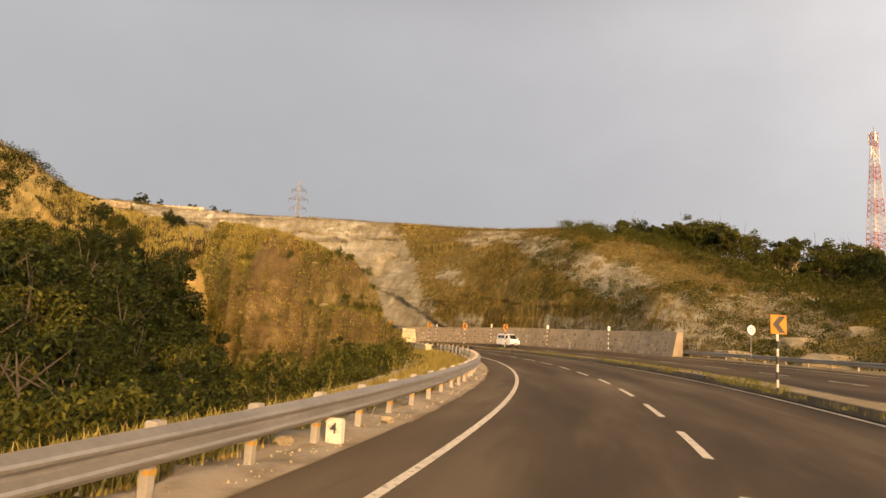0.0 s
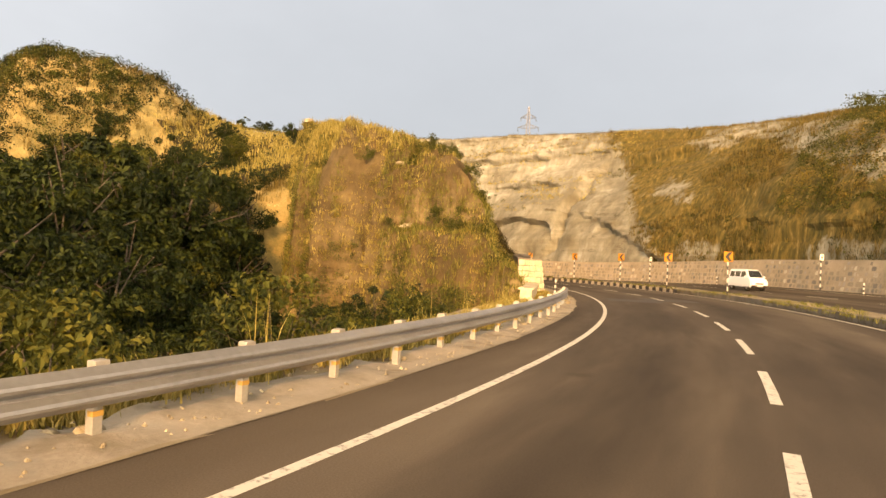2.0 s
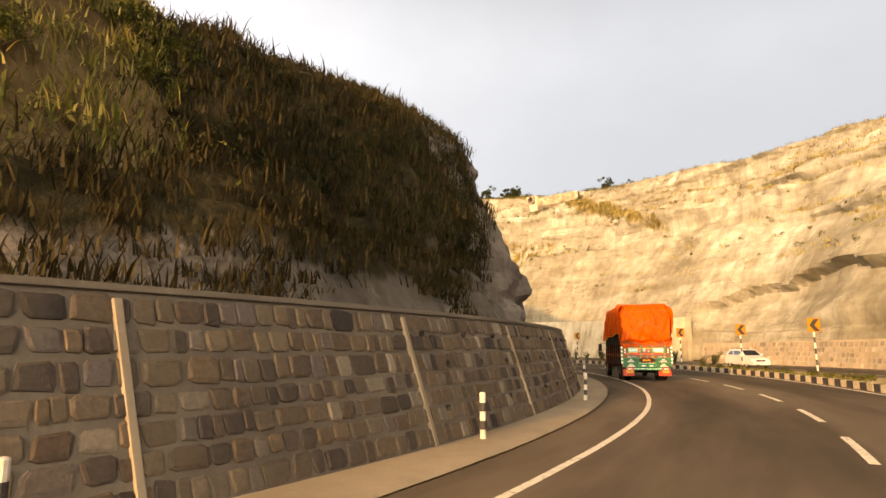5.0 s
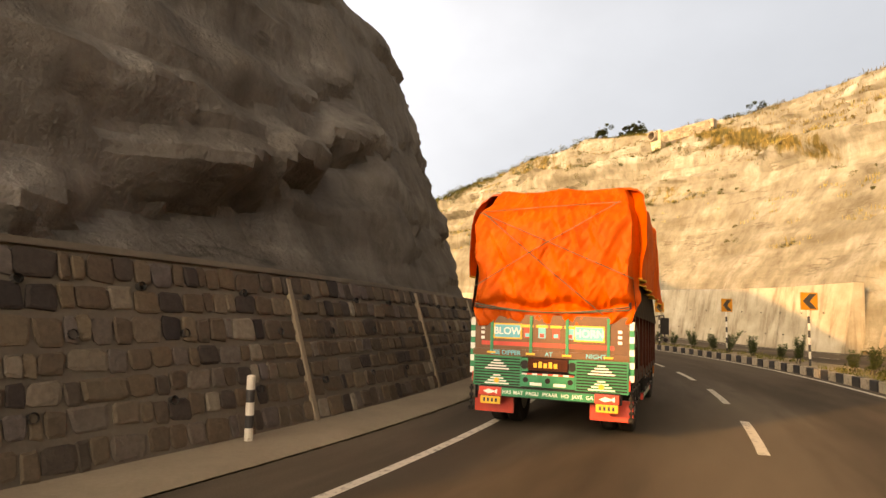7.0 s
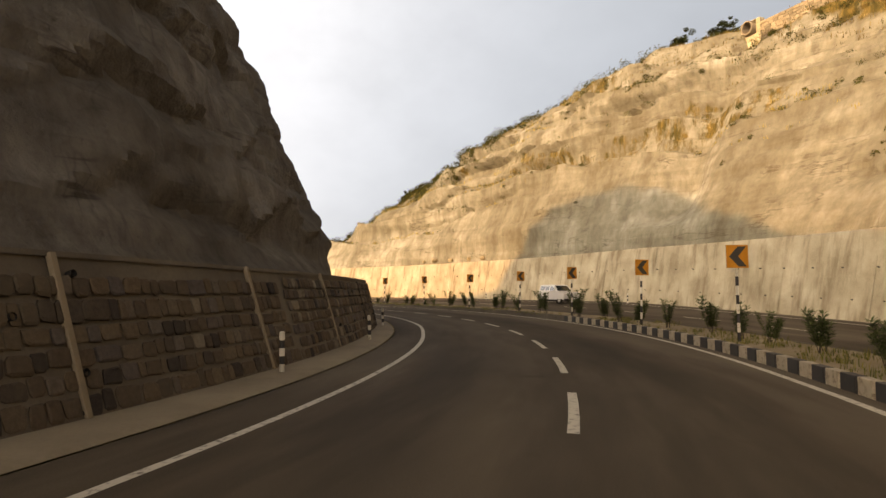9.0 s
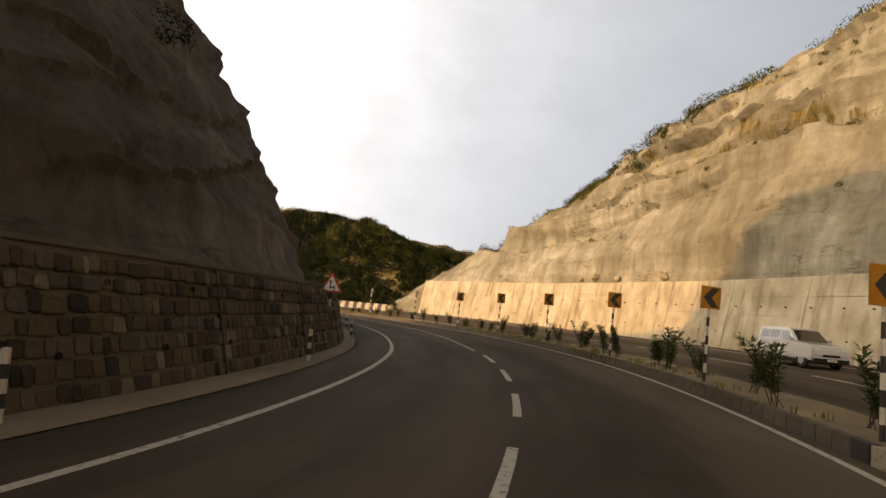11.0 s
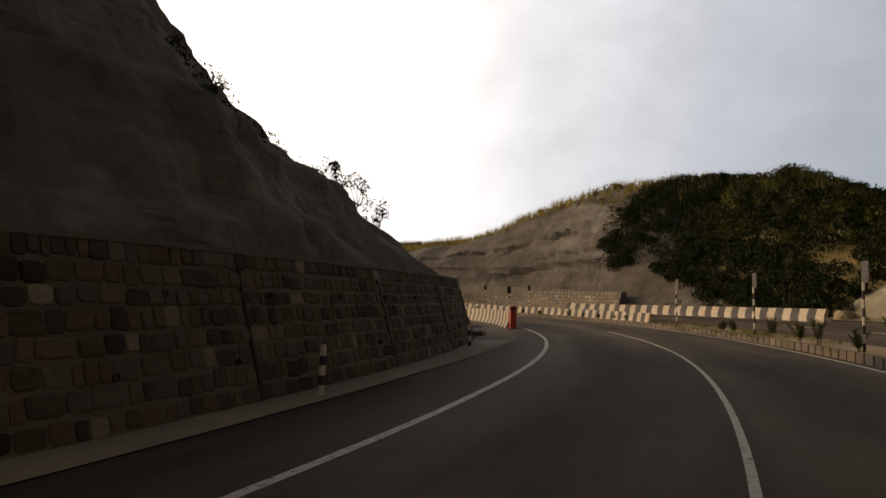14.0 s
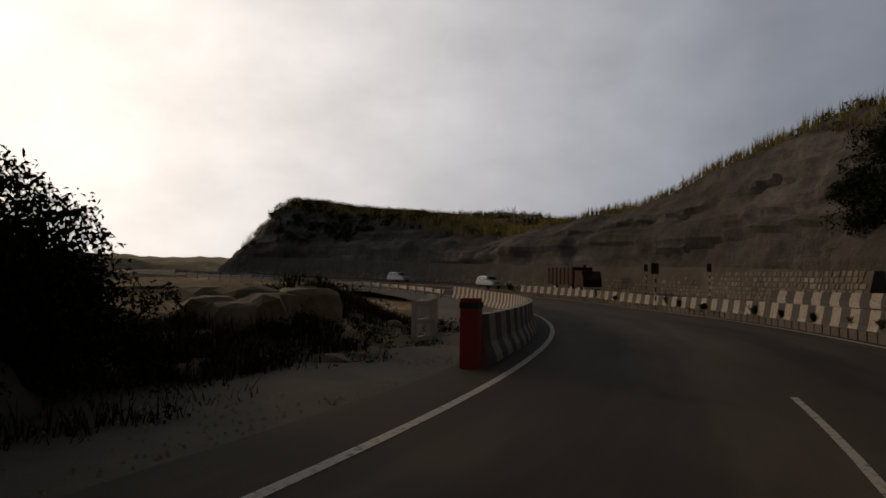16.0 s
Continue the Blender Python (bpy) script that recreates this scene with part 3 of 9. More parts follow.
FAR_K = [
    [(21.0, 0.0), (22.5, 0.3), (24.5, 0.7), (27, 1.2), (30, 1.8), (35, 2.4), (44, 3.0)],
    [(21.0, 0.2), (22.5, 1.4), (24.5, 3.4), (27, 6.0), (30, 8.0), (35, 9.4), (44, 10)],
    [(20.15, 0.2), (21.6, 4.2), (23.6, 7.6), (25.6, 10.8), (28, 13.0), (31, 14.4), (42, 15)],
    [(20.15, 0.2), (21.6, 4.8), (24.4, 9.2), (27.3, 13.2), (30, 14.9), (34, 15.6), (44, 15.6)],
    [(20.15, 0.2), (21.6, 4.6), (24.0, 6.9), (26.8, 8.7), (30, 9.6), (34, 9.9), (44, 10.0)],
    [(20.15, 0.2), (21.6, 4.2), (24.0, 5.4), (26.8, 6.4), (30, 7.0), (34, 7.2), (44, 7.2)],
    [(20.15, 0.2), (21.6, 4.6), (24.0, 6.6), (26.8, 8.4), (30, 9.6), (34, 10.4), (44, 11)],
    [(20.15, 0.2), (21.6, 6.0), (24.0, 9.4), (26.8, 12.4), (30, 14.0), (34, 14.4), (44, 14)],
    [(20.15, -0.4), (21.6, 0.6), (24.0, 1.6), (26.8, 2.6), (30, 3.4), (34, 3.8), (44, 3.5)],
]


KNOLL = 23.0


def ground_height(x, y):
    s, u = SU(x, y)
    rough = 0.5 * fbm(x * 0.09, y * 0.09, 0, 4, 3)
    z = np.full(x.shape, -0.2)
    # right: hillsides behind the cliffs and the open slope before them
    plat = np.interp(s, [-160, -60, -6, 3, 15, 60, 100, 122, 147, 158, 175, 206, 219, 238, 247, 258], [9, 8, 7, 9.5, 15.5, 24, 28.0, 22.5, 9.2, 12, 13.5, 6.0, 9.5, 12, 2, 0])
    open_slope = 0.2 + (plat - 1) * smooth(21, 46, u) + 1.2 * fbm(x * 0.07, y * 0.07, 0, 3, 9) * smooth(23, 32, u)
    under = -0.4 + (plat + 0.4) * smooth(27, 47, u) ** 1.5
    k = smooth(-6, 7, s) * (1 - smooth(141, 148, s)) + smooth(156, 163, s)
    right = k * under + (1 - k) * np.maximum(open_slope, -0.2)
    right = right + smooth(46, 60, u) * (rough * 1.5 + 0.035 * np.minimum(u - 46, 400))
    z = np.where(u > 20.0, np.where(u < 22.0, -0.25, right), z)
    # left: ravine, the ridge inside the bend, low ground past it
    d = -u
    z7, z10, z15, crest = left_heights(s)
    face = np.where(d < 7, (z7 - 0.4) * (d - 3.4) / 3.6, np.where(d < 10, z7 + (z10 - z7) * (d - 7) / 3, np.where(d < 15, z10 + (z15 - z10) * (d - 10) / 5, z15 + (crest - z15) * (d - 15) / 6)))
    ridge = -6.0 + (crest + 6.0) * (1 - smooth(20, 42, d))
    ridge = np.where((d < 8) & (s < 122), -0.5, np.where(d < 21, face - 1.0, ridge - 0.4))
    ravine = -0.2 - 7.0 * smooth(3.4, 17, d) + 1.0 * fbm(x * 0.06, y * 0.06, 0, 3, 5) * smooth(10, 20, d)
    low = -0.2 - 0.5 * smooth(5, 12, d) - 3.0 * smooth(14, 50, d) + 0.9 * fbm(x * 0.15, y * 0.15, 0, 3, 8) * smooth(3.5, 8, d)
    low = low + 1.5 * np.exp(-((s - 138) / 4.5) ** 2 - ((d - 7.2) / 3.0) ** 2) + 0.8 * np.exp(-((s - 146) / 5) ** 2 - ((d - 9) / 4) ** 2)
    a, b = smooth(13, 27, s), smooth(124, 136, s)
    left = (1 - a) * ravine + a * (1 - b) * ridge + b * low
    z = np.where(u < -3.2, left, z)
    # the wooded knoll on the ridge and the two hills past the bend
    cap = np.exp(-(((x + 60.5) * 0.54 + (y - 118.5) * 0.84) / 10.5) ** 4 - ((-(x + 60.5) * 0.84 + (y - 118.5) * 0.54) / 11.0) ** 4)
    z = np.where(u < -17, z + (KNOLL - z) * cap, z)
    z = z + 9.6 * np.exp(-((s - 160) / 12) ** 2 - ((u - 30.5) / 7.5) ** 2) * smooth(21.5, 26, u)
    # unseen rise inside the bend, added to keep the low sun off the road
    z = z + np.where(u < -13, 10.5 * np.exp(-(((x + 87) / 10) ** 2 + ((y - 92) / 13) ** 2)), 0)
    far = np.hypot(x + 40, y - 130)
    hill = 4 * np.exp(-(((x + 165) / 42) ** 2 + ((y + 12) / 36) ** 2)) + 7 * np.exp(-(((x + 215) / 60) ** 2 + ((y - 60) / 60) ** 2))
    z = z + hill * smooth(23, 50, np.abs(u - 8) + 6)
    z = z + smooth(300, 1500, far) * 14 * (fbm(x * 0.0016, y * 0.0016, 0, 4, 2) - 0.2)
    return z + rough * smooth(24, 40, np.abs(u - 8))


def build_ground():
    def axis(lo, hi, step):
        mid = np.arange(lo, hi + 0.1, step)
        tail = np.cumsum(step * 1.25 ** np.arange(1, 33))
        return np.r_[(lo - tail)[::-1], mid, hi + tail]
    gx, gy = axis(-226, 130, 2.0), axis(-70, 310, 2.0)
    x, y = np.meshgrid(gx, gy)
    z = ground_height(x, y)
    n, m = x.shape
    i = np.arange(n * m).reshape(n, m)
    q = np.stack([i[:-1, :-1], i[:-1, 1:], i[1:, 1:], i[1:, :-1]], -1).reshape(-1, 4)
    thing("ground", quads_mesh("ground", np.stack([x, y, z], -1).reshape(-1, 3), q, True), M_GROUND, "dry earth and scrub hillsides round the highway", "ground", kind="structure")


build_ground()

# ---- the retaining wall inside the bend: its foot, head and height ----
def road_edge(s):
    """Inner edge of the asphalt."""
    return np.interp(s, [-150, 84, 92, 95, 103, 112, 118, 123, 130, 260], [-1.05, -1.05, -1.05, -1.2, -1.45, -1.75, -1.8, -1.5, -1.05, -1.05])


def left_top(s):
    return np.interp(s, [2, 8, 30, 60, 95, 110, 128], [1.85, 2.1, 2.1, 1.95, 1.9, 2.1, 2.15])


def left_foot(s):
    return np.interp(s, [0, 8, 16, 25, 50, 66, 73, 77, 84, 91, 95, 102, 115, 122, 128], [-2.4, -2.3, -2.05, -2.0, -2.1, -1.98, -1.9, -1.75, -1.72, -1.55, -1.65, -2.1, -2.4, -2.4, -2.5])


def left_head(s):
    return left_foot(s) - np.interp(s, [0, 50, 66, 76, 91, 102, 128], [0.7, 0.7, 0.65, 0.52, 0.52, 0.6, 0.65])


LEFT_FACE = (left_foot, left_head)


# ---- carriageways ----
thing("road", ribbon("road", -150, 258, [road_edge, 0.0, 0.9, 2.6, 4.4, 6.2, lambda s: right_line(s) + 0.38], lambda s, u: 0.0 * s + bank(s, u * 0)), M_ASPHALT, "worn grey asphalt carriageway with tyre-darkened lanes", "road", kind="structure")
thing("road_opposite", ribbon("road_opposite", -150, 258, [10.3, 12.5, 14.7, 17, 20.9], lambda s, u: bank(s, u)), M_ASPHALT, "asphalt carriageway for oncoming traffic beyond the median", "road", kind="structure")


def strip(name, s0, s1, u, w, lift=0.006, label="worn white painted road line"):
    f = (lambda s: u(s) - w / 2, lambda s: u(s) + w / 2) if callable(u) else (u - w / 2, u + w / 2)
    return thing(name, ribbon(name, s0, s1, f, lambda s, uu: bank(s, uu) + lift), M_LINE, label, "road marking", "lane markings", "structure")


strip("edge_line", -150, 258, lambda s: np.interp(s, [-62, -44, -18, -6, 14, 22, 30, 40, 72, 77, 92, 98, 105, 115, 130, 140], [0.02, 0.11, 0.11, 0.03, 0.03, 0.15, 0.15, 0.0, 0.0, 0.13, 0.17, 0.10, 0.11, 0.02, 0.08, 0.0]), 0.125)
strip("edge_line", -150, 258, right_line, 0.15)
strip("edge_line", -150, 258, 10.75, 0.13)
strip("edge_line", -150, 258, 19.3, 0.13)
strip("lane_line", 95.6, 137.2, lambda s: np.interp(s, [94, 100, 107, 117, 125, 140], [3.36, 3.42, 3.68, 3.80, 3.92, 3.9]), 0.095, label="solid white line between the lanes in the bend")
for i in range(41):
    end = -96.5 + 5.005 * i
    if end < 94.5:
        strip("lane_dash", end - 2.75, end, float(np.interp(end, [-32, -27, -12, 0, 20, 30, 47, 75], [3.53, 3.42, 3.42, 3.55, 3.7, 3.7, 3.58, 3.46])), 0.14, label="white painted dash between two lanes")
M_TAR = grainy("tar_patch", [(0.3, (0.030, 0.026, 0.022)), (0.6, (0.050, 0.043, 0.036)), (0.8, (0.075, 0.064, 0.052))], 1.2, 50, 0.85, bump=0.3)
for s0, s1, u0, u1 in ((-1.5, 0.6, 0.7, 3.2), (0.2, 2.6, 2.6, 5.3)):
    edge = lambda s, u, k=s0: u + 0.22 * fbm(np.asarray(s) * 1.3, 0 * np.asarray(s) + u, 0, 3, 231)
    thing("road_patch", ribbon("road_patch", s0, s1, [lambda s, u=u0, f=edge: f(s, u), lambda s, u=u1, f=edge: f(s, u)], lambda s, u: bank(s, u) + 0.003, 0.25), M_TAR, "dark tar repair patch in the worn asphalt", "road patch", kind="structure")
for i in range(40):
    strip("lane_dash", -60 + 6 * i, -57.2 + 6 * i, 15.0, 0.12, label="white painted dash on the opposite carriageway")

# ---- verges, median ----
thing("pavement", ribbon("pavement", 0.5, 128, [lambda s: np.interp(s, [0, 6, 30, 70, 128], [-2.4, -2.4, -2.75, -2.35, -2.6]), lambda s: np.maximum(left_foot(s) - 0.15, -2.3), lambda s: road_edge(s) - 0.15, lambda s: road_edge(s) - 0.05], lambda s, u: np.where(u > road_edge(s) - 0.1, 0.0, 0.045)), M_SHOULDER, "pale concrete edge strip below the stone wall", "pavement", kind="structure")
thing("verge", ribbon("verge", -150, 3, [-4.2, -3.2, -2.2, -1.6, -1.0], lambda s, u: -0.02 - 0.06 * (np.asarray(u) + 1.0) ** 2 * 0.5 + 0.03 * vnoise(s * 0.9, u * 2.0, 0, 4) + 0.012), M_GRAVEL, "stony verge with dry grass under the crash barrier", "verge", kind="structure")
apron_edge = lambda s: -2.05 + 0.35 * vnoise(np.asarray(s) * 0.5, 0 * np.asarray(s), 0, 14) + 0.22 * vnoise(np.asarray(s) * 2.1, 0 * np.asarray(s), 0, 15)
thing("pavement_apron", ribbon("pavement_apron", -150, 0.4, [lambda s: apron_edge(s) - 0.12, apron_edge, -1.75, -1.6, -1.45, -1.3, -1.18, -1.06], lambda s, u: np.where(u < apron_edge(s) - 0.06, -0.16, 0.006 + (0.025 + 0.055 * fbm(s * 1.6, u * 2.6, 0, 3, 16)) * smooth(1.05, 1.55, -np.asarray(u))), 0.25), M_APRON, "rough pale concrete poured round the barrier posts", "pavement", kind="structure")
thing("verge", ribbon("verge", 126, 258, [-4.4, -3.8, -3.2, -2.6, -1.02], lambda s, u: 0.0 + 0.10 * vnoise(s * 0.6, u * 0.8, 0, 6) * (np.asarray(u) < -2) + bank(s, u * 0) - 0.035 * np.maximum(-np.asarray(u) - 3, 0)), M_EARTH, "dusty verge with rubble beside the bend", "verge", kind="structure")
thing("verge", ribbon("verge", -150, 258, [20.85, 21.6, 23.2], lambda s, u: bank(s, u) + 0.02), M_GRAVEL, "dusty strip at the foot of the rock cut", "verge", kind="structure")
thing("median", ribbon("median", -150, 258, [lambda s: right_line(s) + 0.5, 9.1, 9.6, 10.2], lambda s, u: bank(s, u) + 0.2 + 0.05 * vnoise(s * 0.8, u * 2, 0, 7)), M_GRAVEL, "raised earth median between the carriageways", "median", kind="structure")


# ---- rock faces ----
def grid_mesh(name, v, flags=None):
    n, m = v.shape[:2]
    i = np.arange(n * m).reshape(n, m)
    q = np.stack([i[:-1, :-1], i[:-1, 1:], i[1:, 1:], i[1:, :-1]], -1).reshape(-1, 4)
    me = quads_mesh(name, v.reshape(-1, 3), q, True)
    me.set_sharp_from_angle(angle=math.radians(26))
    if flags is not None:
        lay = me.attributes.new("scrub", "FLOAT", "POINT")
        lay.data.foreach_set("value", np.asarray(flags, np.float32).ravel())
    return me


def section_at(ss, keys, table):
    t = np.array(table, float)
    return np.stack([np.stack([np.interp(ss, keys, t[:, k, c]) for k in range(t.shape[1])], 1) for c in (0, 1)], -1)


def loft(ss, knots, rows):
    """Points (n, rows, 2) spread along each section by length."""
    seg = np.hypot(*np.moveaxis(np.diff(knots, axis=1), -1, 0))
    lens = np.concatenate([np.zeros((len(ss), 1)), np.cumsum(seg, 1)], 1)
    out = np.empty((len(ss), rows, 2))
    for i in range(len(ss)):
        p = np.linspace(0, lens[i, -1], rows)
        out[i, :, 0], out[i, :, 1] = np.interp(p, lens[i], knots[i, :, 0]), np.interp(p, lens[i], knots[i, :, 1])
    return out


def carve(s, z, side):
    """How far the face stands out (+) or back: gullies, beds with ledges, blocks, grain."""
    big = 1.1 * fbm(s * 0.055, z * 0.05, 0, 3, 31)
    gully = 0.55 * fbm(s * 0.30, z * 0.03, 0, 3, 37)
    warp = z + 0.9 * fbm(s * 0.05, z * 0.12, 0, 3, 41) + side * 0.10 * s
    bed = 0.42 * fbm(0.25 * s * 0.2, warp * 0.75, 0, 3, 43)
    ledge = 0.55 * (smooth(0.35, 0.5, vnoise(warp * 0.42, s * 0.018, 0, 47)) - 0.5)
    grain = 0.26 * fbm(s * 0.9, z * 1.1, 0, 4, 53)
    return big + gully + bed + ledge + grain


# broken beds that overhang the pale face: (s, z) at both ends and depth
BEDS_EAST = [(45.5, 9.0, 31.5, 2.4, 1.3), (65.0, 14.2, 49.5, 13.5, 1.0), (68.0, 19.5, 54.0, 18.6, 0.9), (60.0, 10.6, 50.0, 9.4, 0.5), (67.0, 18.3, 61.0, 16.6, 0.8), (62.0, 16.0, 53.5, 13.0, 0.6), (88.5, 23.6, 70.0, 13.4, 0.7), (87.0, 21.8, 72.0, 13.6, 0.5),
             (44.0, 6.6, 4.0, 5.7, 0.55), (133.0, 11.2, 103.0, 16.8, 0.8), (127.0, 9.4, 108.0, 12.4, 0.5), (124.0, 16.4, 97.0, 19.6, 0.8), (116.0, 20.4, 98.0, 23.4, 0.8),
             (84.0, 17.4, 74.0, 19.2, 0.5), (51.0, 9.6, 42.0, 8.4, 0.5), (57.0, 20.5, 46.0, 18.4, 0.6), (82.0, 9.2, 70.0, 8.2, 0.35), (106.0, 9.0, 98.0, 9.8, 0.4)]


def overhangs(s, z, beds, seed, reach=1.1):
    """Undercut below each bed, sharp at its lip, with broken ends."""
    off = np.zeros_like(s)
    for k, (s0, z0, s1, z1, deep) in enumerate(beds):
        lo, hi = min(s0, s1), max(s0, s1)
        line = z0 + (z1 - z0) * (s - s0) / (s1 - s0) + 0.45 * fbm(s * 0.33, 0 * s, 0, 3, seed + k) + 0.16 * fbm(s * 1.6, 0 * s, 0, 2, seed + 50 + k)
        below = line - z
        span = smooth(lo - 1.0, lo + 1.5, s) * (1 - smooth(hi - 1.5, hi + 1.0, s)) * (0.35 + 0.65 * smooth(-0.35, 0.25, vnoise(s * 0.3, 0 * s, 0, seed + 90 + k)))
        off = off - deep * span * smooth(0.0, 0.22, below) * np.exp(-np.maximum(below, 0) / reach) + 0.30 * deep * span * np.exp(-((below + 0.3) / 0.35) ** 2)
    return off


def right_cliff():
    ss = np.arange(-6, 147.01, 0.34)
    p = loft(ss, section_at(ss, CLIFF_S, CLIFF_K), 128)
    u, z = p[..., 0], p[..., 1]
    s2 = np.repeat(ss[:, None], u.shape[1], 1)
    f = np.linspace(0, 1, u.shape[1])[None]
    k = smooth(0.0, 0.07, f) * (1 - 0.6 * smooth(0.72, 0.9, f))
    # smooth sprayed face low down, weathered and benched higher up
    wild = smooth(0, 4, z - np.interp(s2, [0, 85, 97, 115, 130, 147], [13.5, 13.5, 12.5, 8.8, 6.8, 6.0]))
    off = 1.1 * fbm(s2 * 0.055, z * 0.05, 0, 3, 31) + 0.42 * fbm(s2 * 0.26, z * 0.03, 0, 3, 37) + 0.16 * fbm(s2 * 0.5, z * 0.7, 0, 4, 53) * (0.5 + wild)
    warp = z + 0.9 * fbm(s2 * 0.05, z * 0.12, 0, 3, 41) + 0.06 * s2
    off = off + (0.12 + 0.4 * wild) * fbm(0.05 * s2, warp * 0.55, 0, 3, 43) + 0.7 * wild * (smooth(0.35, 0.5, vnoise(warp * 0.42, s2 * 0.018, 0, 47)) - 0.5)
    # broken benches: steep beds with narrow treads between them
    ph = (z + 1.6 * fbm(s2 * 0.06, 0.04 * z, 0, 3, 171) - 0.055 * np.abs(s2 - 92)) / 3.4
    saw = np.mod(ph, 1.0)
    step = 0.35 + 0.65 * smooth(-0.3, 0.3, fbm(s2 * 0.07, np.floor(ph) * 5.3, 0, 3, 173))
    off = off + (0.25 + 3.0 * wild * smooth(40, 60, s2)) * step * (saw * smooth(0.0, 0.05, 1 - saw) - 0.45)
    tread = wild * smooth(46, 60, s2) * step * np.maximum(1 - saw / 0.16, 0)
    blocks = 0.45 * fbm(s2 * 0.22, warp * 0.35, 0, 3, 177)
    off = off + (0.35 + 0.9 * wild) * (np.round(blocks * 9) / 9 - 0.35 * blocks)
    off = off * k + overhangs(s2, z, BEDS_EAST, 300) * smooth(0.02, 0.08, f)
    # overhung hollow low in the pale face with a scree fan in it, and the deep water gully
    hx, hz = (s2 - 57.5 - 0.25 * (z - 6)) / 9.5, (z - 5.6 + 0.10 * np.maximum(s2 - 57, 0) + 0.05 * np.minimum(s2 - 57, 0) - 0.45 * fbm(s2 * 0.4, 0 * s2, 0, 3, 59)) / 2.6
    off = off - 1.5 * (1 - smooth(0.94, 1.0, np.hypot(hx, np.where(hz > 0, hz, hz * 0.6)))) * (0.25 + 0.75 * smooth(-0.9, 0.6, hz)) * (z > 3)
    # the joint where the pale face breaks off, proud of the streaked rock beside it
    joint = s2 - 48.0 - 0.5 * fbm(z * 0.5, 0 * z, 0, 3, 181)
    tall = smooth(2.5, 4.5, z) * (1 - smooth(15.5, 18.0, z))
    off = off + tall * (1.1 * smooth(-0.2, 0.3, joint) * (1 - smooth(4.0, 13.0, joint)) - 0.9 * np.exp(-((joint + 0.3) / 0.45) ** 2))
    off = off - 1.5 * np.exp(-((s2 - 92.5 - 0.1 * (z - 9)) / 1.4) ** 2) * smooth(6, 9, z)
    u2, z2 = u - 0.85 * off, z + 0.30 * off * k
    brown = smooth(-4, 3, s2 - 37 - 0.85 * (z - 7))
    scrub = np.clip(1.15 - brown * 1.15, 0, 1) * (0.35 + 0.65 * smooth(-3, 8, s2))
    scrub = scrub - 0.85 * np.exp(-((z - 7.2 - 0.47 * (s2 - 7)) / 2.4) ** 2) * smooth(0, 8, s2) * (1 - smooth(26, 33, s2))
    scrub = np.maximum(scrub - 0.6 * smooth(0.1, 0.6, fbm(s2 * 0.09, z * 0.13, 0, 3, 61)), 0)
    scrub = np.maximum(scrub, 0.95 * smooth(0.77, 0.86, f) * np.ones_like(s2))
    scrub = np.maximum(scrub, 0.55 * smooth(10, 16, z) * smooth(0.1, 0.6, fbm(s2 * 0.12, z * 0.5, 0, 3, 67)) * smooth(84, 90, s2))
    scrub = np.maximum(scrub, 0.7 * np.exp(-((z - 19.5 - 0.55 * (s2 - 80)) / 1.5) ** 2) * smooth(72, 78, s2) * (1 - smooth(88, 94, s2)))
    scrub = np.maximum(scrub, 0.75 * tread)
    v = W(s2, u2, z2)
    thing("cliff_east", grid_mesh("cliff_east", v, scrub), M_SAND, "tall sunlit sandstone road cutting with brown scrub on one part", "cliff", kind="structure")


BEDS_FAR = [(168.0, 9.6, 190.0, 6.4, 0.9), (168.0, 5.4, 184.0, 3.4, 0.8), (167.0, 7.4, 178.0, 5.2, 0.5), (186.0, 7.0, 206.0, 4.6, 0.5), (218.0, 6.6, 238.0, 8.0, 0.6)]


def far_cliff():
    ss = np.arange(151, 246.01, 0.4)
    p = loft(ss, section_at(ss, FAR_S, FAR_K), 84)
    u, z = p[..., 0], p[..., 1]
    s2 = np.repeat(ss[:, None], u.shape[1], 1)
    f = np.linspace(0, 1, u.shape[1])[None]
    k = smooth(0.0, 0.1, f) * (1 - 0.5 * smooth(0.7, 0.9, f))
    off = carve(s2, z, 0.6) * k * 0.8
    off = off + overhangs(s2, z, BEDS_FAR, 700, 0.9) * smooth(0.03, 0.1, f)
    scrub = 0.95 * smooth(0.62, 0.72, f) * np.ones_like(s2)
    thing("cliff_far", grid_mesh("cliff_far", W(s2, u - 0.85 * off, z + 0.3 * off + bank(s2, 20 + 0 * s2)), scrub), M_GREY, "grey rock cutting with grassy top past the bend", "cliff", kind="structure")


BEDS_WEST = [(28.0, 1.6, 47.0, 7.2, 1.0), (26.0, 2.7, 36.0, 4.6, 0.5), (31.0, 4.0, 45.0, 8.4, 0.45), (44.0, 4.6, 66.0, 6.4, 0.6), (48.0, 7.6, 70.0, 8.8, 0.55), (60.0, 3.6, 84.0, 4.4, 0.4),
             (64.0, 10.2, 88.0, 9.6, 0.6), (76.0, 6.2, 98.0, 5.4, 0.4), (96.0, 8.6, 112.0, 7.2, 0.35), (40.0, 10.4, 56.0, 12.0, 0.5)]


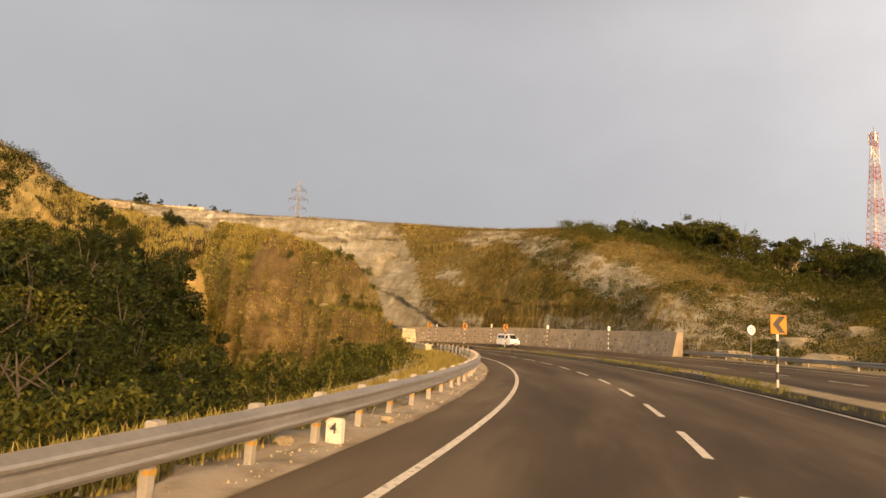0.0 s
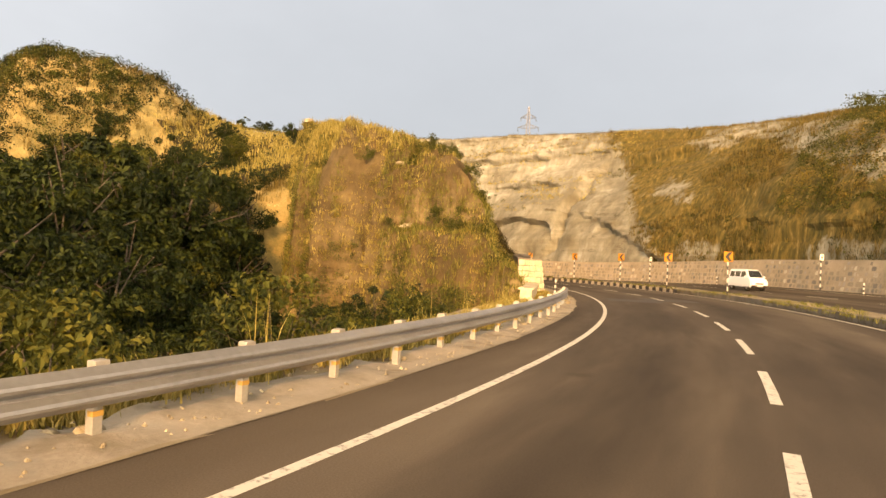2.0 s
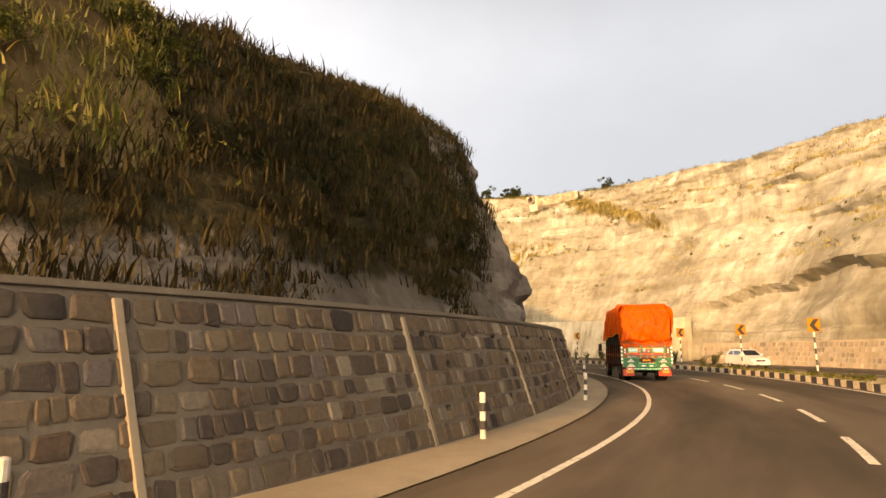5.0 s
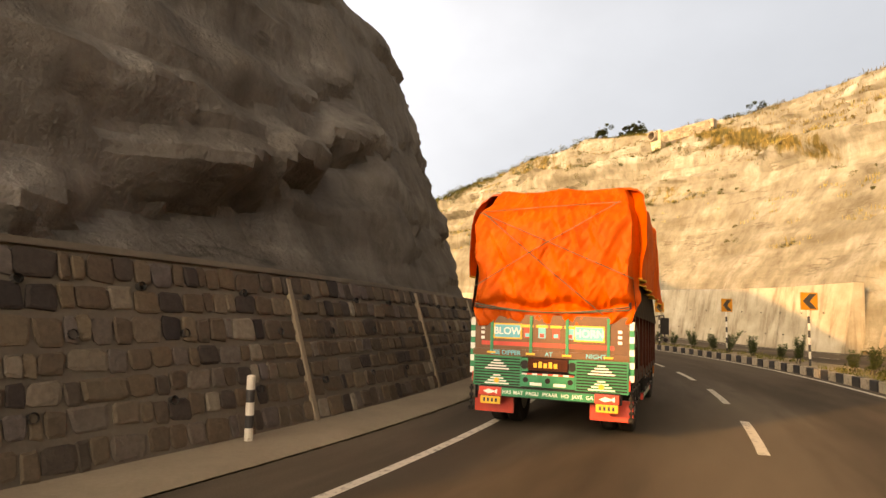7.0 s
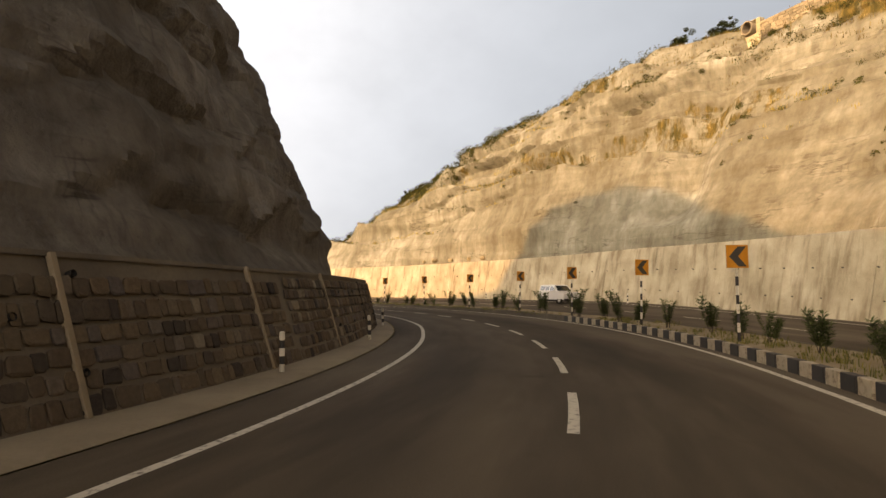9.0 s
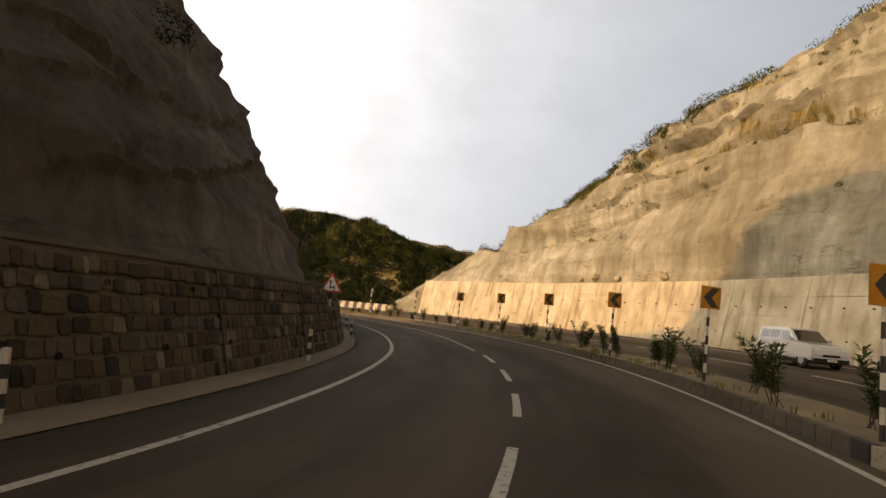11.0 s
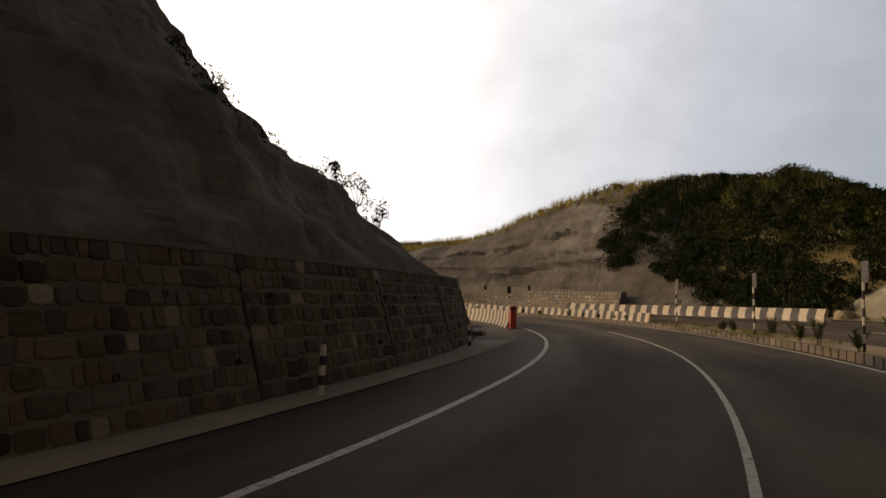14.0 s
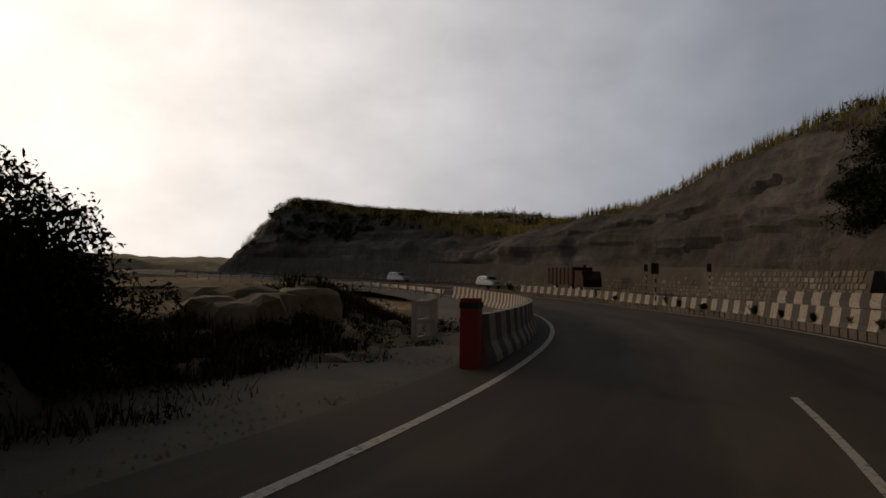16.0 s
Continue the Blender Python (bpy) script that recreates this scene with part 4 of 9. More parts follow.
def left_cliff():
    ss = np.arange(9, 134.01, 0.36)
    z7, z10, z15, crest = left_heights(ss)
    # the back of the ridge falls away to the ravine near its end
    back = smooth(17, 36, ss)
    z15, crest = -7 + (z15 + 7) * np.minimum(back * 1.4, 1), -9 + (crest + 9) * back
    one = np.ones_like(ss)
    knots = np.stack([np.stack([-3.35 * one, np.minimum(1.7 - 2.4 * smooth(125.5, 128, ss), z7 - 0.6)], 1), np.stack([-3.9 * one, np.minimum(2.3 - 1.2 * smooth(126, 129, ss), z7 - 0.2)], 1), np.stack([-7 * one, z7], 1), np.stack([-10 * one, z10], 1),
                      np.stack([-15 * one, z15], 1), np.stack([-21 * one, crest], 1), np.stack([-25 * one, crest - 1.2], 1)], 1)
    p = loft(ss, knots, 150)
    u, z = p[..., 0], p[..., 1]
    s2 = np.repeat(ss[:, None], u.shape[1], 1)
    f = np.linspace(0, 1, u.shape[1])[None]
    k = smooth(0.0, 0.08, f) * (1 - 0.5 * smooth(0.7, 0.9, f))
    off = carve(s2 + 300, z, 0.16) * k * 0.75 * (1 - 0.7 * np.exp(-((s2 - 50) / 10) ** 2))
    # thin overhanging beds, broken along the face
    ph = (z - 0.16 * s2) * 0.62 + 0.9 * fbm(s2 * 0.06, z * 0.1, 0, 3, 91)
    beds = (0.15 + 0.75 * smooth(-0.15, 0.5, fbm(s2 * 0.09, np.floor(ph) * 3.7, 0, 3, 93))) * (1 - np.mod(ph, 1.0)) * (1 - smooth(96, 110, s2))
    off = off + 0.3 * (beds - 0.3) * k
    # long overhung bed that climbs along the face
    off = off + overhangs(s2, z, BEDS_WEST, 500, 0.8) * smooth(0.0, 0.05, f)
    scrub = 0.9 * smooth(0.60, 0.72, f) * np.ones_like(s2) + 0.75 * (1 - smooth(18, 30, s2 - 1.2 * (z - 4))) * smooth(2.3, 3.4, z)
    scrub = np.clip(scrub, 0, 1)
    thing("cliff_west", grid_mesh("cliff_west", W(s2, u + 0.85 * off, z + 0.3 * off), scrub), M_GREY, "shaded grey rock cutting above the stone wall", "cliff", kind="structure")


def outcrop():
    """The weathered end of the ridge, cut by the road: front, road side and ravine side."""
    gx, gy = np.arange(-30, 3.01, 0.4), np.arange(90, 128.01, 0.4)
    x, y = np.meshgrid(gx, gy)
    s, u = SU(x, y)
    n1 = 1.3 * fbm(x * 0.18, y * 0.18, 0, 4, 71)
    n2 = 0.6 * fbm(x * 0.7, y * 0.7, 0, 3, 73)
    a = -(x + 1.0) * 0.939 + (y - 95.5) * 0.346
    d = (x + 1.0) * 0.346 + (y - 95.5) * 0.939 - np.interp(a, [0, 12, 20, 25], [0, 0.3, 1.2, 1.4]) + 0.8 * n1 + 0.7 * n2
    d = d * (1 + 0.8 * smooth(8, 18, a)) + 0.5 * np.abs(fbm(a * 0.45, 0.05 * y, 0, 3, 83)) - 0.15
    front = np.interp(d, [-4, -0.8, 0.0, 0.7, 2.0, 3.2, 5.0, 6.2, 12, 40], [-7, -3.5, 2.0, 6.2, 8.0, 10.4, 12.0, 12.9, 13.3, 14.0])
    block = np.interp(d, [-4, -0.8, -0.3, 0.1, 1.5, 1.9, 2.9, 5.0, 6.2, 40], [-7, -3.5, 1.6, 3.0, 3.4, 6.6, 8.2, 11.0, 12.4, 14.0])
    front = front + (block - front) * (1 - smooth(8.0, 9.0, a))
    d2 = -u + 0.35 * n1 + 0.25 * n2
    side = np.interp(d2, [2.4, 3.2, 5.0, 5.7, 7.2, 9.0, 11.0, 30], [-1, 0.6, 2.4, 4.8, 7.2, 8.6, 9.3, 22])
    flank = ((x + 12.0) * 0.695 + (y - 97.6) * 0.72 + 0.6 + 0.5 * n1 + 0.3 * n2) * 13.0 - 3
    top = 9.0 + 0.25 * n1 + 0.36 * np.maximum(-u - 9, 0)
    z = np.minimum(np.minimum(front, side), np.minimum(flank, top)) + 0.25 * n2
    z = np.where(s > 24, np.minimum(z, 11.5 - 1.2 * (s - 24)), z) - 3.5 * smooth(14, 18, s) * smooth(-13, -9, u)
    scrub = smooth(0.0, 0.7, fbm(x * 0.25, y * 0.25, z * 0.2, 3, 79)) * 0.8 + 0.7 * smooth(9.5, 11.5, z)
    thing("outcrop", grid_mesh("outcrop", np.stack([x, y, np.maximum(z, -8)], -1), np.clip(scrub, 0, 1)), M_BROWN, "weathered brown rock outcrop tufted with dry grass", "cliff", kind="structure")


right_cliff()
far_cliff()
left_cliff()
outcrop()


# ---- walls ----
def wall_body(name, s0, s1, face, zf, top, depth, mat, label):
    """A battered wall: face(z share 0..1) gives u at foot and head; top(s) its height."""
    ss = np.arange(s0, s1 + 0.01, 0.5)
    u0, u1 = (f(ss) if callable(f) else f + 0 * ss for f in face)
    sgn = 1 if u1[0] > u0[0] else -1
    depth = depth(ss) if callable(depth) else depth
    t = top(ss)
    base = zf(ss)
    rows = [W(ss, u0, base - 0.3), W(ss, u0, base), W(ss, u1, base + t), W(ss, u1 + sgn * depth, base + t), W(ss, u1 + sgn * depth, base - 0.3)]
    v = np.stack(rows, 1)
    n, m = v.shape[:2]
    i = np.arange(n * m).reshape(n, m)
    j = np.roll(i, -1, 1)
    q = np.stack([i[:-1], j[:-1], j[1:], i[1:]], -1).reshape(-1, 4)
    me = bpy.data.meshes.new(name)
    me.from_pydata(v.reshape(-1, 3).tolist(), [], q.tolist() + [i[0].tolist()[::-1], i[-1].tolist()])
    bm = bmesh.new()
    bm.from_mesh(me)
    bmesh.ops.recalc_face_normals(bm, faces=bm.faces[:])
    bm.to_mesh(me)
    bm.free()
    return thing(name, me, mat, label, "wall", kind="structure")


WALL_LEFT = wall_body("wall_west", 3, 128, LEFT_FACE, lambda s: 0.0 * s, left_top, lambda s: 3.75 + left_head(s), M_MORTAR, "battered rubble stone retaining wall with weep holes")
WALL_RIGHT = wall_body("wall_east", -3, 64, (20.7, 21.2), lambda s: bank(s, 20.7 + 0 * s), lambda s: np.interp(s, [-3, 20, 45, 64], [2.3, 2.3, 2.1, 1.8]), 0.6, M_SHOULDER, "low stone masonry breast wall below the brown cliff")
WALL_FAR = wall_body("wall_far", 162, 240, (19.0, 19.5), lambda s: bank(s, 19 + 0 * s), lambda s: np.interp(s, [162, 175, 200, 240], [2.0, 2.4, 2.6, 2.8]), 0.6, M_MORTAR, "stone masonry wall along the outside of the bend")
wall_body("wall_concrete", 66, 139.3, (20.7, 21.5), lambda s: bank(s, 20.7 + 0 * s), lambda s: np.interp(s, [66, 90, 139.3], [4.5, 4.25, 4.0]), 0.7, M_CONCRETE, "tall pale concrete retaining wall with weep holes")
# ---- masonry ----
def stone_shape(r):
    """A rough eight-sided field stone, unit size."""
    a = np.repeat(np.pi / 4 + np.arange(4) * np.pi / 2, 2) + np.tile([-0.17, 0.17], 4) + r.uniform(-0.1, 0.1, 8)
    c, s = np.cos(a), np.sin(a)
    k = 0.5 / np.maximum(np.abs(c), np.abs(s)) * r.uniform(0.80, 1.03, 8)
    ring = np.c_[c * k, s * k]
    v = np.concatenate([np.c_[ring, np.full(8, -0.7)], np.c_[ring * 0.97, 0.45 + r.uniform(-0.1, 0.1, 8)], np.c_[ring * 0.78 + r.uniform(-0.03, 0.03, (8, 2)), 0.9 + r.uniform(-0.25, 0.25, 8)]])
    q = [(k0 + i, k0 + (i + 1) % 8, k0 + 8 + (i + 1) % 8, k0 + 8 + i) for k0 in (0, 8) for i in range(8)] + [(16, 17, 18, 19), (16, 19, 20, 23), (20, 21, 22, 23)]
    return v, np.array(q)


STONES = [stone_shape(rng) for _ in range(12)]


def stone_slots(s0, s1, top, r, course=0.35, wide=1.0):
    """(s, height along the face, width, height) of the stones of a coursed rubble wall."""
    slots = []
    h = 0.03
    base_course = course
    high = float(np.max(top(np.linspace(s0, s1, 30))))
    while h < high - 0.12:
        room = high - 0.03 - h
        course = base_course * r.uniform(0.78, 1.18)
        course = room if room < course * 1.4 else course
        s = s0 + r.uniform(0, 0.3)
        while s < s1 - 0.2:
            w = wide * float(np.clip(r.lognormal(-1.12, 0.36), 0.16, 0.66))
            if h + course * 0.8 < float(top(np.array([s]))[0]):
                slots.append((s + w / 2, h + course / 2 + r.uniform(-0.02, 0.02), w * r.uniform(0.90, 1.05), course * r.uniform(0.84, 1.0)))
            s += w
        h += course
    return slots


def stone_frame(s, h, face, zf):
    """Place, along, up and out on a battered face at s, h metres up it."""
    u0, u1 = (float(f(s)) if callable(f) else f for f in face)
    t = np.clip(h / 2.15, 0, 1.2)
    c = W(s, u0 + (u1 - u0) * t, zf(np.array([s]))[0] + h)
    along = W(s + 0.1, u0) - W(s - 0.1, u0)
    along = along / np.linalg.norm(along)
    across = W(s, u1) - W(s, u0)
    up = across * 1.0
    up[2] = 2.15
    up = up / np.linalg.norm(up)
    out = np.cross(along, up)
    if np.dot(out, across) > 0:
        along = -along
        out = -out
    return c, along, up, out


def lay_stones(owner, s0, s1, face, zf, top, near=None, depth=0.02, course=0.35, mat=None, wide=1.0):
    mat = mat or M_STONE
    r = np.random.default_rng(int(abs(s0) * 10) + 5)
    vs, qs, k = [], [], 0
    meshes = [mesh_of("brick", v, q.tolist()) for v, q in STONES] if near else []
    for me in meshes:
        me.materials.append(mat)
    for s, h, w, hh in stone_slots(s0, s1, top, r, course, wide):
        c, a, up, o = stone_frame(s, h, face, zf)
        dep = depth * r.uniform(0.6, 1.5)
        i = int(r.integers(len(STONES)))
        if near and near[0] <= s <= near[1]:
            ob = new("stone", meshes[i])
            m = Matrix((a * w, up * hh, o * dep)).transposed().to_4x4()
            m.translation = c
            ob.parent = owner
            ob.matrix_basis = m
        else:
            v, q = STONES[i]
            vs.append(c + v[:, :1] * a * w + v[:, 1:2] * up * hh + v[:, 2:] * o * dep)
            qs.append(q + k)
            k += len(v)
    thing("stonework", quads_mesh("stonework", np.concatenate(vs), np.concatenate(qs)), mat, kind="stuff", parent=owner)


def weep_holes(owner, s0, s1, face, zf, rows, step, r, size=1.0):
    """Short drain pipes in rows."""
    bm = bmesh.new()
    bmesh.ops.create_cone(bm, cap_ends=False, segments=10, radius1=0.05 * size, radius2=0.05 * size, depth=0.12)
    inner = bmesh.ops.create_circle(bm, cap_ends=True, segments=10, radius=0.046 * size)
    me = bpy.data.meshes.new("weep_hole")
    bm.to_mesh(me)
    bm.free()
    me.materials.append(M_DARK)
    for k, h in enumerate(rows):
        s = s0 + step * (0.5 if k % 2 else 0.1)
        while s < s1:
            c, a, up, o = stone_frame(s + r.uniform(-0.15, 0.15), h, face, zf)
            ob = new("weep_hole", me)
            m = Matrix((a, up, o)).transposed().to_4x4()
            m.translation = c - 0.012 * o
            ob.parent, ob.matrix_basis = owner, m
            s += step


def coping(owner, s0, s1, u, w, zf, mat):
    me = bar_mesh("coping", s0, s1, [(u - w / 2, 0), (u + w / 2, 0), (u + w / 2 - 0.02, 0.07), (u - w / 2 + 0.02, 0.07)], 0.8, zf)
    return thing("coping", me, mat, "thin mortar coping", parent=owner)


zero = lambda s: 0.0 * np.asarray(s)
right_zf = lambda s: bank(s, 20.7 + 0 * np.asarray(s))
far_zf = lambda s: bank(s, 19 + 0 * np.asarray(s))
cs = np.arange(3, 128.01, 0.8)
cv = np.stack([W(cs, left_head(cs) + du, left_top(cs) + dz) for du, dz in ((0.05, -0.01), (0.03, 0.06), (-0.39, 0.06), (-0.41, -0.01))], 1)
thing("coping", grid_mesh("coping", cv[:, ::-1]), M_MORTAR, "thin dark mortar coping", parent=WALL_LEFT)
for k in range(25):
    s = 4.3 + 5.1 * k + (1.1 if k > 12 else 0)
    c, a, up, o = stone_frame(s, 1.05, LEFT_FACE, zero)
    bm = bmesh.new()
    if k > 12:
        box(bm, -0.022, 0.022, -1.05, 0.85, -0.04, 0.032)
    else:
        box(bm, -0.045, 0.045, -1.08, 1.0, -0.04, 0.045, 0.01)
    ob = part("joint", bm, M_DARK if k > 12 else M_SHOULDER, WALL_LEFT)
    m = Matrix((a, up, o)).transposed().to_4x4()
    m.translation = c
    ob.matrix_basis = m
weep_holes(WALL_LEFT, 15, 56, LEFT_FACE, zero, (0.55, 1.25, 1.75), 1.55, rng)
weep_holes(WALL_LEFT, 66, 126, LEFT_FACE, zero, (0.6, 1.5), 2.3, rng, 0.85)

# panels of the concrete wall, a little proud of the wall behind them
WALL_PANEL = bpy.data.objects["wall_concrete"]
for k in range(15):
    s0 = 66.1 + 4.88 * k
    s1 = s0 + 4.82
    for lo, hi, dep in ((0.0, 2.05, 0.05), (2.09, 3.1, 0.035), (3.14, 3.98 if k > 9 else 4.15, 0.05)):
        ss = (s0, s1)
        fu = lambda h: 20.7 + 0.8 * h / 4.2
        dd = dep + 0.02 * math.sin(7.3 * k + 3 * lo)
        sec = [(fu(lo) - dd, lo), (fu(lo) + 0.05, lo), (fu(hi) + 0.05, hi), (fu(hi) - dd, hi)]
        thing("panel", bar_mesh("panel", s0, s1, sec, 1.2, lambda s, u: bank(s, 20.7 + 0 * u)), M_CONCRETE, parent=WALL_PANEL)
weep_holes(WALL_PANEL, 67, 138, (20.62, 21.0), right_zf, (1.0, 2.55), 1.6, rng, 0.6)

# stone pier and low parapet at the near end of the left wall
pier = empty("stone_pier", at(2.2, -3.1), "rough pale stone pier ending the retaining wall", "pier")
bm = bmesh.new()
for k in range(5):
    z0 = 0.36 * k
    box(bm, -0.75 + 0.03 * k, 0.7 - 0.05 * k, -0.9 + 0.04 * k, 0.8, z0, z0 + 0.36, 0.02)
part("pier_body", bm, M_SHOULDER, pier)
M_PALESTONE = grainy("pale_field_stone", [(0.3, (0.26, 0.21, 0.125)), (0.5, (0.40, 0.335, 0.215)), (0.75, (0.54, 0.47, 0.32))], 2.2, 18, 0.92, bump=0.6, dist=0.03)
for k in range(6):
    z = 0.03 + 0.295 * k
    row = z / 1.8
    for side in range(2):
        lo, hi = (-0.72 + 0.1 * row, 0.66 - 0.18 * row) if side == 0 else (-0.86 + 0.15 * row, 0.74)
        p = lo
        while p < hi - 0.12:
            w = min(float(rng.uniform(0.2, 0.46)), hi - p)
            h = float(rng.uniform(0.22, 0.285))
            bm = bmesh.new()
            out = float(rng.uniform(0.015, 0.05))
            if side == 0:
                box(bm, p + 0.012, p + w - 0.012, -0.93 + 0.16 * row - out, -0.6, z, z + h, 0.03)
            else:
                box(bm, 0.3, 0.72 - 0.2 * row + out, p + 0.012, p + w - 0.012, z, z + h, 0.03)
            for v in bm.verts:
                v.co += Vector(rng.uniform(-0.014, 0.014, 3))
            part("stone", bm, M_PALESTONE, pier)
            p += w
thing("parapet", bar_mesh("parapet", -7.0, 1.4, [(-3.3, -0.3), (-2.75, -0.3), (-2.8, 0.52), (-3.25, 0.52)], 0.7), M_PALESTONE, "low plastered stone parapet beside the verge", "parapet", kind="structure")
thing("parapet_cap", bar_mesh("parapet_cap", -7.0, 1.4, [(-3.36, 0.524), (-2.7, 0.524), (-2.72, 0.60), (-3.34, 0.60)], 0.7), M_PALESTONE, "pale cap on the low parapet", "parapet", kind="structure")
thing("drain_kerb", bar_mesh("drain_kerb", -40, -6.5, [(-5.6, -1.4), (-5.2, -1.4), (-5.2, -0.42), (-5.6, -0.42)], 1.0), M_SHOULDER, "pale concrete kerb along the edge of the ravine", "kerb", kind="structure")


# ---- crash barriers of steel ----
M_BAND = grainy("faded_band", [(0.3, (0.30, 0.16, 0.03)), (0.7, (0.46, 0.27, 0.06))], 5, 30, 0.8)
M_KERBPALE = make_paint("dusty_white", (0.36, 0.31, 0.235), (0.19, 0.15, 0.105), 0.5)


def rail_section(u, z0=0.30, side=1):
    f = [(0.0, 0.0), (0.02, 0.015), (0.085, 0.055), (0.095, 0.08), (0.085, 0.105), (0.012, 0.145), (0.012, 0.175), (0.085, 0.215), (0.095, 0.24), (0.085, 0.265), (0.02, 0.305), (0.0, 0.32)]
    b = [(x - 0.012, z) for x, z in reversed(f)]
    return [(u + side * x, z0 + z) for x, z in f + b]


def steel_barrier(s0, s1, u, side, zf, step, label, n_flip=0):
    """A beam with its posts: one barrier, the beam in lengths."""
    mid = (s0 + s1) / 2
    ob = empty("crash_barrier", Matrix.Identity(4), label, "crash barrier")
    length = 3.3
    s = s0
    while s < s1 - 0.1:
        e = min(s + length, s1)
        thing("beam", bar_mesh("beam", s, e + 0.04, rail_section(u, 0.30, side), 0.55, zf), M_RAIL, parent=ob)
        s = e
    bm = bmesh.new()
    box(bm, -0.05, 0.045, -0.042, 0.042, -0.5, 0.64, 0.006)
    post_me = bpy.data.meshes.new("post")
    bm.to_mesh(post_me)
    bm.free()
    post_me.materials.append(M_POST)
    bm = bmesh.new()
    box(bm, -0.02, 0.049, -0.046, 0.046, 0.21, 0.255)
    band_me = bpy.data.meshes.new("reflector_band")
    bm.to_mesh(band_me)
    bm.free()
    band_me.materials.append(M_BAND)
    bm = bmesh.new()
    box(bm, -0.02, 0.09 if side > 0 else 0.02, -0.062, 0.062, 0.34, 0.655, 0.008)
    spacer_me = bpy.data.meshes.new("spacer")
    bm.to_mesh(spacer_me)
    bm.free()
    spacer_me.materials.append(M_POST)
    s = s0 + 0.4
    while s < s1:
        uu = u - side * 0.10
        z = float(zf(np.array([s]), np.array([uu]))[0])
        p = new("post", post_me)
        p.parent, p.matrix_basis = ob, at(s, uu, z, rng.uniform(-3, 3)) @ pose(0, 0, 0, rng.uniform(-1.5, 1.5), rng.uniform(-2, 2), 0)
        b = new("reflector_band", band_me)
        b.parent, b.matrix_basis = ob, p.matrix_basis.copy()
        b = new("spacer", spacer_me)
        b.parent, b.matrix_basis = ob, p.matrix_basis.copy()
        s += step
    return ob


RAIL_LEFT = steel_barrier(-76, -4.2, -1.48, 1, lambda s, u: 0.0 * s, 1.65, "dusty galvanised steel crash barrier on steel posts")
end_me = bar_mesh("end_piece", -4.2, -2.6, rail_section(-1.48, 0.30), 0.3, lambda s, u: -0.33 * np.clip((s + 4.2) / 1.5, 0, 1))
thing("end_piece", end_me, M_RAIL, "bent-down beam end", parent=RAIL_LEFT)
steel_barrier(-90, 5.5, 22.0, -1, lambda s, u: bank(s, 20.5 + 0 * u) + 0.04, 2.0, "galvanised steel crash barrier beside the opposite carriageway")
steel_barrier(176, 236, -1.6, 1, lambda s, u: bank(s, 0 * u) + 0.02, 2.2, "thin steel crash barrier round the far bend")


# ---- kerbs ----
def kerb_blocks():
    owner = empty("kerb", Matrix.Identity(4), "black and white painted kerb stones along the median", "kerb", kind="structure")
    bm = bmesh.new()
    box(bm, -0.09, 0.09, -0.245, 0.245, -0.1, 0.27, 0.02)
    base = bpy.data.meshes.new("kerb_stone")
    bm.to_mesh(base)
    bm.free()
    dark, pale = base.copy(), base
    dark.materials.append(M_BLACK)
    pale.materials.append(M_KERBPALE)
    worn = base.copy()
    worn.materials.clear()
    worn.materials.append(M_MORTAR)
    co = np.array([v.co[:] for v in base.vertices])
    rest = []
    polys = [tuple(p.vertices) for p in base.polygons]
    k = 0
    s = -120.0
    while s < 232:
        u = float(right_line(s)) + 0.47
        m = at(s, u, float(bank(s, u * 0)), rng.uniform(-1.5, 1.5))
        if 12 < s < 150 and not 143 < s:
            ob = new("kerb_stone", (dark if k % 2 else pale) if s < 81 else worn)
            ob.parent, ob.matrix_basis = owner, m
        else:
            rest.append((np.array(m)[:3, :3] @ co.T).T + np.array(m)[:3, 3])
        s += 0.5
        k += 1
    vs, fs = [], []
    n = len(co)
    for i, v in enumerate(rest):
        vs += v.tolist()
        fs += [tuple(a + i * n for a in p) for p in polys]
    thing("kerb_run", mesh_of("kerb_run", vs, fs), M_MORTAR, "weathered unpainted kerb stones", kind="stuff", parent=owner)
    thing("kerb_back", bar_mesh("kerb_back", -120, 232, [(10.18, -0.1), (10.32, -0.1), (10.31, 0.2), (10.19, 0.2)], 1.0, lambda s, u: bank(s, 10.3 + 0 * u)), M_MORTAR, "plain kerb on the far side of the median", kind="stuff", parent=owner)


kerb_blocks()


# ---- signs, posts ----
def banded_post(parent, r, h, bands, first_dark, name="post"):
    for k in range(bands):
        z0, z1 = h * k / bands, h * (k + 1) / bands
        bm = bmesh.new()
        rod(bm, (0, 0, z0), (0, 0, z1), r, 10)
        part("band" if bands > 1 else name, bm, M_BLACK if (k % 2 == 0) == first_dark else M_WHITE, parent)


def plate(parent, name, outline, y, thick, mat, label=""):
    """A flat plate from an outline of (x, z) at depth y, facing -y."""
    bm = bmesh.new()
    a = [bm.verts.new((x, y, z)) for x, z in outline]
    b = [bm.verts.new((x, y + thick, z)) for x, z in outline]
    n = len(outline)
    fs = [bm.faces.new(a), bm.faces.new(b[::-1])] + [bm.faces.new((a[i], b[i], b[(i + 1) % n], a[(i + 1) % n])) for i in range(n)]
    bmesh.ops.recalc_face_normals(bm, faces=fs)
    return part(name, bm, mat, parent, label)


